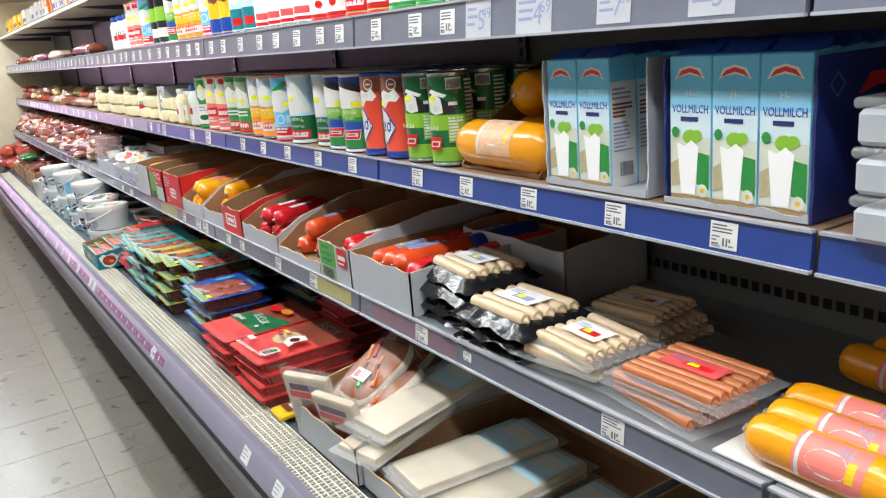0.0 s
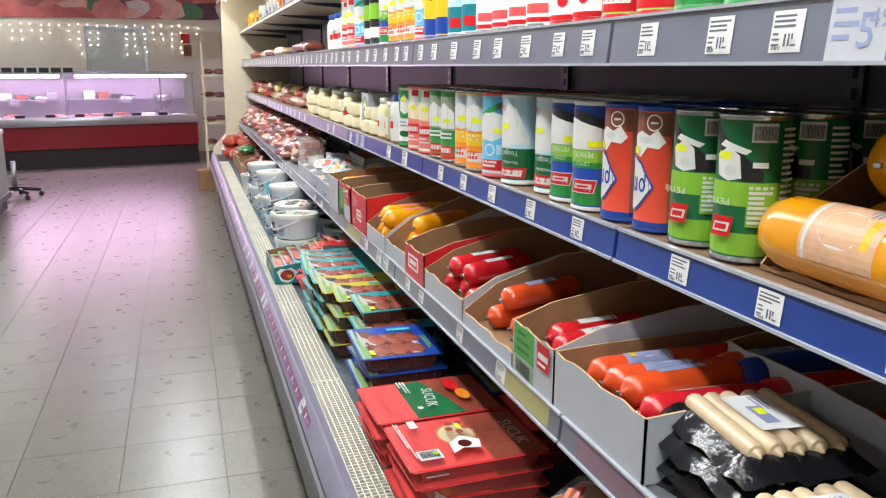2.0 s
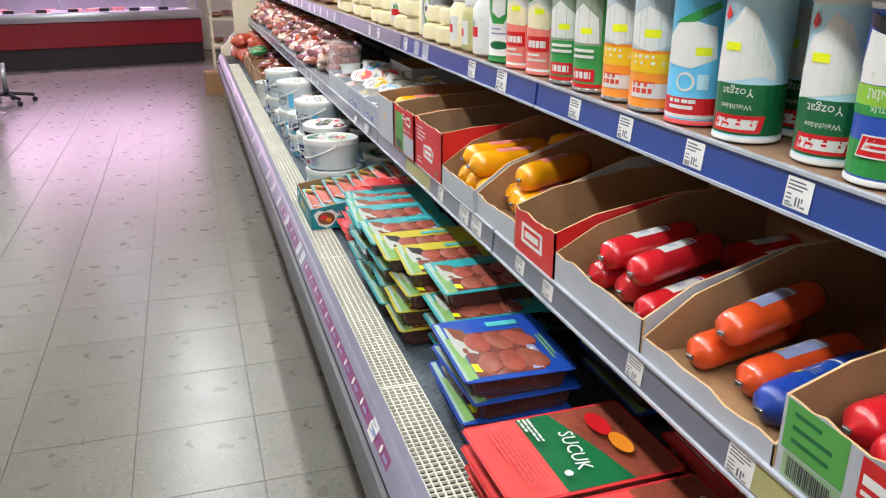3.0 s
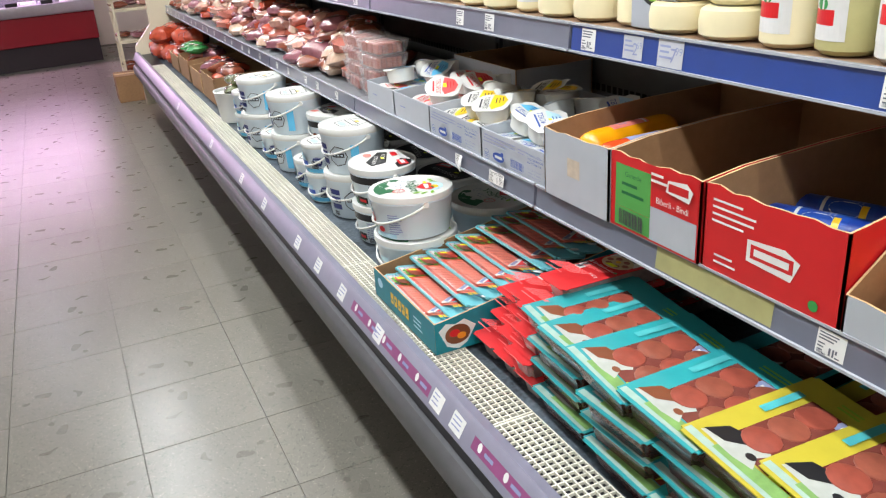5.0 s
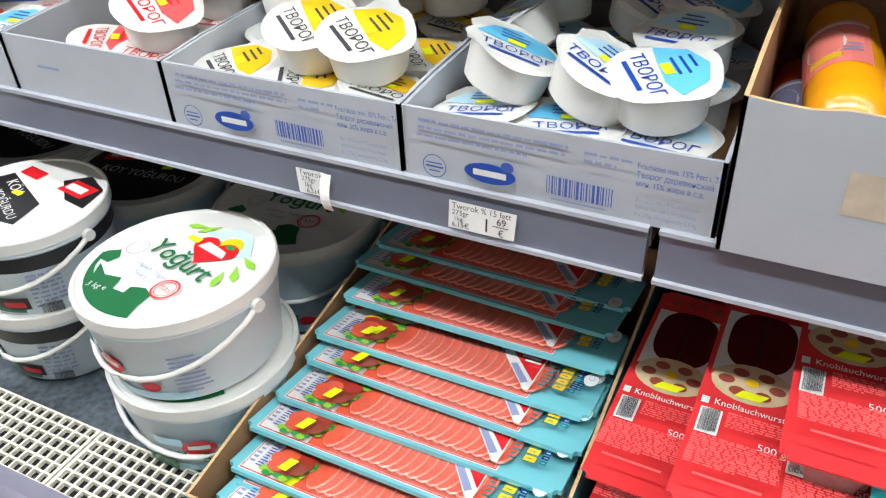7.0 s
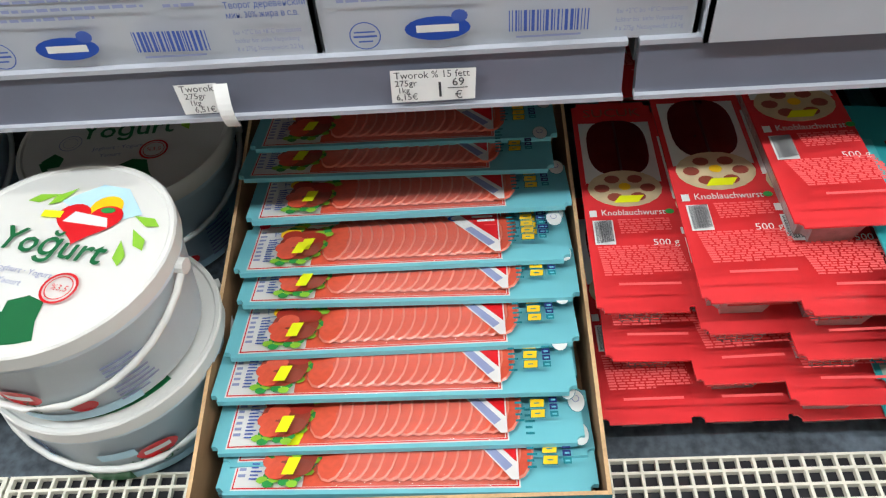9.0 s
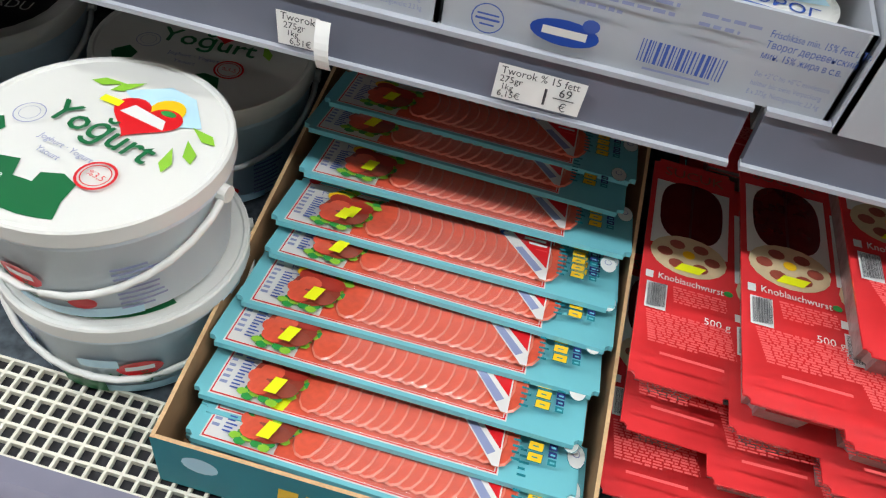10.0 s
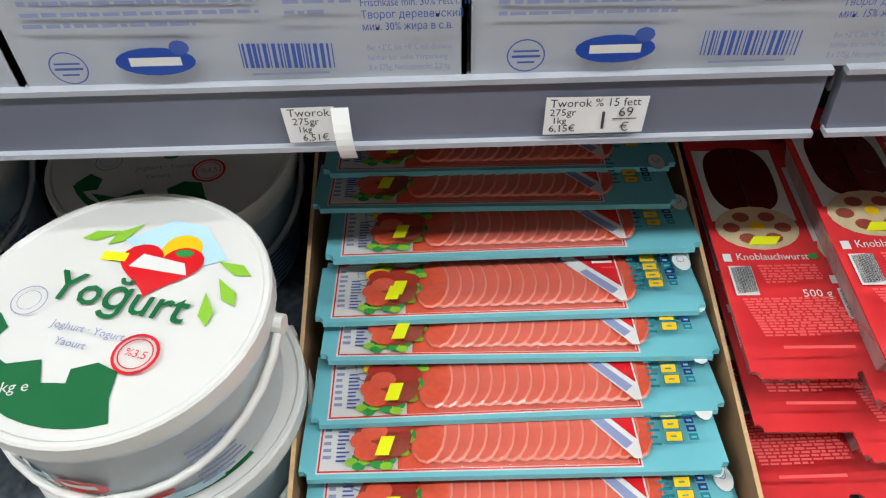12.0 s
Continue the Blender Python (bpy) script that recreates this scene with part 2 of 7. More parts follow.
def tube(bm, pts, r, n=8, flat=1.0):
    """A rod along points; flat squeezes it across its second axis."""
    rings = []
    for i, p in enumerate(pts):
        p = Vector(p)
        d = (Vector(pts[min(i + 1, len(pts) - 1)]) - Vector(pts[max(i - 1, 0)])).normalized()
        u = d.orthogonal().normalized() if abs(d.y) > 0.99 else d.cross(Vector((0, 1, 0))).normalized()
        v = d.cross(u).normalized()
        rings.append([bm.verts.new(p + r * (math.cos(2 * math.pi * k / n) * u + flat * math.sin(2 * math.pi * k / n) * v)) for k in range(n)])
    for j in range(len(rings) - 1):
        for k in range(n):
            bm.faces.new((rings[j][k], rings[j][(k + 1) % n], rings[j + 1][(k + 1) % n], rings[j + 1][k])).smooth = True
    bm.faces.new(rings[0][::-1]), bm.faces.new(rings[-1])
    return bm


GLYPHS = {}


def glyphs(s):
    """Flat outline of a word: vertices (height about 1) and faces, and its width."""
    if s not in GLYPHS:
        cu = bpy.data.curves.new("word", "FONT")
        cu.body, cu.size, cu.resolution_u = s, 1.0, 2
        ob = bpy.data.objects.new("word", cu)
        scene.collection.objects.link(ob)
        bpy.context.view_layer.update()
        me = bpy.data.meshes.new_from_object(ob.evaluated_get(bpy.context.evaluated_depsgraph_get()))
        vs = [(v.co.x, v.co.y) for v in me.vertices]
        fs = [tuple(p.vertices) for p in me.polygons]
        bpy.data.objects.remove(ob)
        bpy.data.meshes.remove(me)
        GLYPHS[s] = (vs, fs, max((v[0] for v in vs), default=0.0))
    return GLYPHS[s]


class Art:
    """Printed shapes on a flat sheet (u to the right, v up), each layer a little above the last."""

    def __init__(self):
        self.bits = []

    def poly(self, pts, m):
        self.bits.append((m, list(pts), [tuple(range(len(pts)))]))
        return self

    def rect(self, u0, v0, u1, v1, m, nu=1, slant=0.0):
        vs, fs = [], []
        for i in range(nu + 1):
            u = u0 + (u1 - u0) * i / nu
            vs += [(u, v0), (u + slant, v1)]
            if i:
                fs.append((2 * i - 2, 2 * i, 2 * i + 1, 2 * i - 1))
        self.bits.append((m, vs, fs))
        return self

    def oval(self, u, v, ru, rv, m, n=18, a0=0.0):
        return self.poly([(u + ru * math.cos(a0 + 2 * math.pi * k / n), v + rv * math.sin(a0 + 2 * math.pi * k / n)) for k in range(n)], m)

    def ring(self, u, v, r0, r1, m, n=20):
        vs, fs = [], []
        for k in range(n):
            a = 2 * math.pi * k / n
            vs += [(u + r0 * math.cos(a), v + r0 * math.sin(a)), (u + r1 * math.cos(a), v + r1 * math.sin(a))]
            fs.append((2 * k, 2 * k + 1, (2 * k + 3) % (2 * n), (2 * k + 2) % (2 * n)))
        self.bits.append((m, vs, fs))
        return self

    def text(self, s, u, v, size, m, angle=0.0, centre=True, wide=1.0):
        vs, fs, w = glyphs(s)
        c, sn = math.cos(radians(angle)), math.sin(radians(angle))
        o = w / 2 if centre else 0
        out = []
        for x, y in vs:
            x, y = (x - o) * size * wide, y * size
            out.append((u + x * c - y * sn, v + x * sn + y * c))
        self.bits.append((m, out, fs))
        return self

    def bars(self, u, v, w, h, m, n=14, seed=1):
        rg = random.Random(seed)
        x = 0.0
        while x < w:
            t = rg.choice((0.006, 0.012, 0.02)) * w * 2
            self.rect(u + x, v, u + min(x + t, w), v + h, m)
            x += t + rg.choice((0.008, 0.014)) * w * 2
        return self

    def lines(self, u, v, w, n, step, h, m, seed=1):
        rg = random.Random(seed)
        for i in range(n):
            self.rect(u, v - i * step, u + w * rg.uniform(0.6, 1.0), v - i * step + h, m, nu=3)
        return self

    def words(self, u, v, w, n, step, h, m, seed=1):
        """Lines of small print too fine to read, as short broken bars."""
        rg = random.Random(seed)
        for i in range(n):
            x, end = 0.0, w * (1.0 if i < n - 1 else rg.uniform(0.4, 0.8))
            while x < end:
                q = min(rg.uniform(1.2, 4.2) * h, end - x)
                self.rect(u + x, v - i * step, u + x + q, v - i * step + h * rg.uniform(0.7, 1.0), m)
                x += q + h * rg.uniform(0.5, 0.9)
        return self

    def mesh(self, name, fn, lift=0.0004):
        mats, vs, fs, mi = [], [], [], []
        for i, (m, pv, pf) in enumerate(self.bits):
            if m not in mats:
                mats.append(m)
            o = len(vs)
            vs += [tuple(fn(u, v, lift * (i * 0.35 + 1))) for u, v in pv]
            fs += [tuple(o + k for k in f) for f in pf]
            mi += [mats.index(m)] * len(pf)
        me = bpy.data.meshes.new(name)
        me.from_pydata(vs, [], fs)
        for m in mats:
            me.materials.append(m)
        me.polygons.foreach_set("material_index", mi)
        return me


def on_front(x=0.0, y=0.0, z=0.0):
    return lambda u, v, h: (x - h, y - u, z + v)


def on_top(z=0.0, x=0.0, y=0.0):
    return lambda u, v, h: (x + v, y - u, z + h)


def on_round(r, z=0.0):
    return lambda u, v, h: (-(r + h) * math.cos(u / r), -(r + h) * math.sin(u / r), z + v)


# ---- setting ----
AISLE_L = -4.6
END_Y = 16.2
bm = bmesh.new()
bx(bm, AISLE_L - 0.2, 1.45, -3.2, END_Y, -0.12, -0.006)
FLOOR = structure("floor", bm, GROUT, "worn cream terrazzo tile floor with grey joints", "floor")
structure("ceiling", box(AISLE_L - 0.2, 1.45, -3.2, END_Y, CEIL, CEIL + 0.12), CEILM, "plain off-white shop ceiling", "ceiling")
structure("wall_east", box(1.30, 1.45, -3.2, END_Y, 0, CEIL), WALL, "plain cream wall behind the refrigerated shelves", "wall")
structure("wall_west", box(AISLE_L - 0.2, AISLE_L, -3.2, END_Y, 0, CEIL), WALL, "plain cream side wall of the shop", "wall")
structure("wall_south", box(AISLE_L, 1.30, -3.2, -3.05, 0, CEIL), WALL, "plain cream wall at the aisle's start", "wall")
structure("wall_north", box(AISLE_L, 1.30, END_Y - 0.15, END_Y, 0, CEIL), WALL, "white wall behind the meat counter", "wall")

# ---- refrigerated cabinet ----
Y0, Y1, BACK_X = -1.25, 10.0, 1.17
ZA, ZB, ZC, ZD = 0.945, 1.297, 1.662, 1.985
DECK_Z = 0.55
cab = thing("refrigerated_cabinet", "long grey open-front refrigerated cabinet with lit canopy", "refrigerator", pose(0, 0, 0))
part("base_panel", prism(bmesh.new(), [(0.62, 0.0), (0.60, 0.20), (0.36, 0.30), (0.22, 0.365), (0.22, 0.52), (1.17, 0.52), (1.17, 0.0)], Y0, Y1), STEEL_DARK, cab)
part("bumper", prism(bmesh.new(), [(0.218, 0.372), (0.196, 0.378), (0.186, 0.395), (0.184, 0.43), (0.188, 0.455), (0.200, 0.468), (0.218, 0.470)], Y0, Y1), BUMPER, cab, "scuffed grey plastic bumper", smooth=True)
part("groove", prism(bmesh.new(), [(0.2185, 0.471), (0.212, 0.471), (0.212, 0.512), (0.2185, 0.512)], Y0, Y1), GROOVE, cab, "black gap above the bumper")
part("front_lip", prism(bmesh.new(), [(0.2195, 0.513), (0.204, 0.513), (0.202, 0.518), (0.230, 0.572), (0.238, 0.577), (0.262, 0.571), (0.264, 0.545), (0.2195, 0.545)], Y0, Y1), LIP, cab, "grey lavender front lip with ticket strip", smooth=True)
part("deck", box(0.264, BACK_X, Y0, Y1, 0.521, DECK_Z - 0.004), DECK, cab, "dark speckled steel deck")
for i in range(9):
    y = Y0 + 1.25 * i
    part("back_panel", box(BACK_X, BACK_X + 0.03, y + 0.022, y + 1.228, 0.55, 2.35), BACK, cab)
    b2 = box(BACK_X - 0.012, BACK_X + 0.03, y - 0.02, y + 0.02, 0.55, 2.35)
    up = part("upright", b2, STEEL_DARK, cab)
    b3 = bmesh.new()
    for k in range(44):
        bx(b3, BACK_X - 0.0135, BACK_X - 0.0115, y - 0.006, y + 0.006, 0.60 + 0.04 * k, 0.622 + 0.04 * k)
    tagged(part("slot_row", b3, SLOT, up), kind="stuff")
    b4 = bmesh.new()
    for z in (0.60, 0.98, 1.33):
        for k in range(40):
            bx(b4, BACK_X - 0.0015, BACK_X + 0.0005, y + 0.05 + 0.029 * k, y + 0.068 + 0.029 * k, z, z + 0.022)
    tagged(part("perforation", b4, SLOT, cab), kind="stuff")
for y, nm in ((Y1, "end_panel"), (Y0 - 0.05, "end_panel")):
    part(nm, prism(bmesh.new(), [(0.24, 0.10), (0.24, 0.62), (0.40, 0.80), (0.42, 2.34), (BACK_X + 0.03, 2.34), (BACK_X + 0.03, 0.10)], y, y + 0.05), CREAM, cab, "cream enamel end panel")
can_p = part("canopy", prism(bmesh.new(), [(0.40, 2.36), (0.40, 2.60), (BACK_X + 0.03, 2.60), (BACK_X + 0.03, 2.352), (0.62, 2.352), (0.60, 2.36)], Y0 - 0.05, Y1 + 0.05), CREAM, cab, "cream canopy over the shelves")
part("fascia", prism(bmesh.new(), [(0.375, 2.28), (0.375, 2.62), (0.398, 2.62), (0.398, 2.30)], Y0 - 0.05, Y1 + 0.05), STEEL, can_p, "pale metal fascia strip")
for k in range(9):
    part("light_tube", lathe(bmesh.new(), [(0.013, -0.58), (0.013, 0.58)], 10, axis="y"), TUBE, can_p, "lit fluorescent tube", m=pose(0.47, Y0 + 0.625 + 1.25 * k, 2.335))


def grille_mesh(length, dark=False):
    b = bmesh.new()
    x0, x1 = 0.2665, 0.3675
    nx, pitch = 6, 0.0166
    for i in range(nx + 1):
        w = 0.006 if i in (0, nx) else 0.0032
        xc = x0 + (x1 - x0) * i / nx
        bx(b, max(xc - w / 2, x0), min(xc + w / 2, x1), 0, length, 0.549, 0.5565)
    n = int(length / pitch)
    for k in range(n + 1):
        w = 0.010 if k in (0, n) else 0.0032
        yc = length * k / n
        bx(b, x0 + 0.001, x1 - 0.001, max(yc - w / 2, 0), min(yc + w / 2, length), 0.5495, 0.556)
    return mesh_of("grille", b, GRILLE)


GR = grille_mesh(0.952)
for k in range(12):
    y = 4.417 - 0.955 * 6 + 0.955 * k
    if y + 0.95 < Y1 + 0.1:
        part("grille", GR, None, cab, "cream plastic air grille", m=pose(0, y + 0.0015, 0))
# Flat black sheet: the shade between the bars is put in as colour.
part("grille_well", box(0.266, 0.368, Y0, Y1, DECK_Z - 0.006, DECK_Z - 0.0015), GROOVE, cab, "black sheet painting the shade under the grille")


# ---- shelves with ticket rails ----
def ticket(w, h, hand=False, seed=0):
    a = Art()
    a.rect(-w / 2, -h / 2, w / 2, h / 2, PAPER_G if hand else PAPER)
    rg = random.Random(seed)
    if hand:
        for i in range(3):
            a.rect(-w * 0.42, h * (0.22 - 0.2 * i), -w * 0.42 + w * rg.uniform(0.3, 0.5), h * (0.30 - 0.2 * i), INK_GREY)
        a.text(rg.choice("7542"), w * 0.12, -h * 0.3, h * 0.75, INK_GREY)
        a.text(rg.choice(("49", "99", "69")), w * 0.33, -h * 0.02, h * 0.42, INK_GREY)
    else:
        tin = mat("ticket_ink", "5d606c", 0.6, var=0)
        a.lines(-w * 0.43, h * 0.34, w * 0.84, 3, h * 0.12, h * 0.055, tin, seed)
        a.lines(-w * 0.43, -h * 0.08, w * 0.30, 3, h * 0.13, h * 0.05, tin, seed + 1)
        a.bars(-w * 0.42, -h * 0.44, w * 0.36, h * 0.10, tin, seed=seed)
        a.rect(w * 0.02, -h * 0.36, w * 0.09, -h * 0.06, tin).rect(w * 0.15, -h * 0.36, w * 0.21, -h * 0.06, tin).rect(w * 0.25, -h * 0.20, w * 0.31, -h * 0.06, tin).rect(w * 0.25, -h * 0.36, w * 0.42, -h * 0.31, tin)
    return a


def shelf(name, label, y, x, z, rail_h, plate_m, rail_m, tickets, lean=0.10, tint=None):
    """One module of shelf, 1.25 m wide, with its front ticket rail."""
    th = thing(name, label, "shelf", pose(0, y, z), "cooler shelves")
    part("shelf_plate", box(x + 0.012, BACK_X - 0.015, 0.004, 1.246, -0.028, -0.002), plate_m, th)
    dx = lean * rail_h
    rl = part("price_rail", prism(bmesh.new(), [(x - dx * 0.5, -rail_h), (x + dx * 0.5, -0.002), (x + 0.011 + dx * 0.5, -0.002), (x + 0.011 - dx * 0.5, -rail_h)], 0.006, 1.244), rail_m, th)
    b = bmesh.new()
    for zc in (-0.001, -rail_h + 0.001):
        off = dx * 0.5 * (1 if zc > -0.01 else -1)
        bx(b, x - 0.005 + off, x + 0.006 + off, 0.005, 1.245, zc - 0.0024, zc + 0.0024)
    part("rail_edge", b, RAIL_CLEAR, rl, "pale bright rail edge")
    for yy in (0.012, 1.238):
        b = bmesh.new()
        prism(b, [(x + 0.02, -0.03), (BACK_X - 0.015, -0.03), (BACK_X - 0.015, -0.075), (x + 0.12, -0.045)], yy - 0.0015, yy + 0.0015)
        part("bracket", b, STEEL_DARK, th)
    for k, (ty, w, h, hand) in enumerate(tickets):
        a = ticket(w, h, hand, int(ty * 97) + k)
        yc = ty - y
        part("price_ticket", a.mesh("price_ticket", lambda u, v, hh: (x - 0.0008 - hh + dx * (v / rail_h) * 1.0, yc - u, v - rail_h / 2)), None, rl, "white paper price ticket")
    return th


rg0 = random.Random(7)
for i in range(9):
    y = Y0 + 1.25 * i
    tk = [(y + d, 0.038, 0.03, False) for d in (0.2, 0.45, 0.62, 0.9, 1.1)] if i not in (4,) else []
    if i == 1:
        tk = [(0.30, 0.055, 0.042, False), (0.93, 0.055, 0.04, False), (0.74, 0.03, 0.02, False)]
    if i == 2:
        tk = [(1.55, 0.055, 0.042, False), (1.83, 0.05, 0.04, False), (2.18, 0.05, 0.035, False), (2.33, 0.05, 0.035, False)]
    if i == 3:
        tk = [(2.62, 0.075, 0.042, False), (2.72, 0.075, 0.042, False), (2.93, 0.05, 0.04, False)]
    sa = shelf("shelf", "grey steel cooler shelf with lavender-grey ticket rail", y, 0.557, ZA, 0.056, SHELF, RAIL_GREY, tk)
    for yc, w in {2: ((1.42, 0.24),), 3: ((3.18, 0.28),)}.get(i, ()):
        a = Art().rect(-w / 2, -0.021, w / 2, 0.021, RAIL_TAN)
        part("rail_sticker", a.mesh("rail_sticker", lambda u, v, h: (0.557 - 0.0006 + 0.1 * v, yc - y - u, v - 0.028), 0.0001), None, [c for c in sa.children if c.name.startswith("price_rail")][0], "yellow grey strip on the rail")
    if i == 1:
        a = Art().rect(-0.2, -0.02, 0.2, 0.02, mat("rail_rose", "7d6472", 0.5, var=0.15))
        part("rail_sticker", a.mesh("rail_sticker", lambda u, v, h: (0.557 - 0.0006 + 0.1 * v, 0.98 - y - u, v - 0.028), 0.0001), None, [c for c in sa.children if c.name.startswith("price_rail")][0], "faded rose strip on the rail")
    blue = i <= 3
    tk = [(y + d, 0.05, 0.042, False) for d in (0.15, 0.38, 0.62, 0.84, 1.05)]
    if i == 4:
        tk = [(4.12, 0.05, 0.042, False), (4.29, 0.045, 0.04, False)]
    if i == 3:
        tk = [(3.68, 0.05, 0.045, False), (3.53, 0.06, 0.045, True), (3.42, 0.07, 0.05, True), (2.95, 0.06, 0.045, False), (2.72, 0.07, 0.05, False)]
    shelf("shelf", "steel cooler shelf with %s ticket rail" % ("dark blue" if blue else "lavender-grey"), y, 0.655, ZB, 0.060, SHELF_B, RAIL_BLUE if blue else RAIL_GREY, tk)
    tk = [(y + d, 0.05, 0.045, False) for d in (0.08, 0.2, 0.36, 0.52, 0.66, 0.84, 1.02, 1.16)]
    if i == 1:
        tk = [(1.13, 0.05, 0.05, False), (0.95, 0.055, 0.05, False), (0.82, 0.055, 0.05, False), (0.71, 0.085, 0.072, True), (0.54, 0.10, 0.072, True), (0.34, 0.075, 0.06, True), (0.15, 0.08, 0.06, True)]
    shelf("shelf", "grey steel cooler shelf with wide grey ticket rail", y, 0.625, ZC, 0.078, SHELF, RAIL_GREY, tk)
    shelf("shelf", "cream upper cooler shelf with pale plain edge", y, 0.62, ZD, 0.03, CREAM, CREAM, [])

# Tickets and the printed sale strip on the front lip.
LIPT = thing("lip_tickets", "white price tickets and pink strip on the front lip", "price ticket", pose(0, 0, 0))


def on_lip(yc):
    ux, uz = 0.460, 0.888
    return lambda u, v, h: (0.2165 + ux * v - uz * h, yc - u, 0.5455 + uz * v + ux * h)


for k, yc in enumerate((4.73, 4.50, 4.27, 3.98, 3.62, 3.52, 5.2, 5.6, 1.35, 1.12, 0.9, 2.35, 6.3, 7.4)):
    a = Art().poly([(-0.028, -0.020), (0.026, -0.022), (0.029, 0.019), (-0.024, 0.022)], PAPER)
    a.lines(-0.02, 0.010, 0.04, 3, 0.010, 0.003, INK_GREY, k)
    part("price_ticket", a.mesh("price_ticket", on_lip(yc), 0.0008), None, LIPT, "creased white paper ticket")
PINKSTRIP = mat("strip_pink", "8e4a78", 0.35, var=0.15, scale=30)
for y0, y1 in ((2.2, 3.45), (3.66, 4.18), (0.4, 1.0)):
    a = Art().rect(-(y1 - y0) / 2, -0.014, (y1 - y0) / 2, 0.014, PINKSTRIP)
    q = 0.0
    while q < y1 - y0 - 0.05:
        a.oval(-(y1 - y0) / 2 + q + 0.03, 0.002, 0.008, 0.011, PAPER, 8)
        a.rect(-(y1 - y0) / 2 + q + 0.05, -0.004, -(y1 - y0) / 2 + q + 0.085, 0.004, INK_GREY)
        q += 0.105
    part("sale_strip", a.mesh("sale_strip", on_lip((y0 + y1) / 2)), None, LIPT, "purple pink printed strip")


# ---- goods: kinds ----
class RoundArt(Art):
    """Print for a round surface: wide outlines are cut into narrow strips so that they bend with it."""
    def poly(self, pts, m):
        lo, hi = min(p[0] for p in pts), max(p[0] for p in pts)
        n = max(1, math.ceil((hi - lo) / 0.010))
        vs, fs = [], []
        for k in range(n):
            cut = pts
            for bound, sign in ((lo + (hi - lo) * k / n, 1), (lo + (hi - lo) * (k + 1) / n, -1)):
                res = []
                for i in range(len(cut)):
                    (u0, v0), (u1, v1) = cut[i - 1], cut[i]
                    in0, in1 = sign * (u0 - bound) >= -1e-9, sign * (u1 - bound) >= -1e-9
                    if in0 != in1:
                        f = (bound - u0) / (u1 - u0)
                        res.append((bound, v0 + f * (v1 - v0)))
                    if in1:
                        res.append((u1, v1))
                cut = res
                if not cut:
                    break
            if len(cut) > 2:
                fs.append(tuple(range(len(vs), len(vs) + len(cut))))
                vs += cut
        self.bits.append((m, vs, fs))
        return self


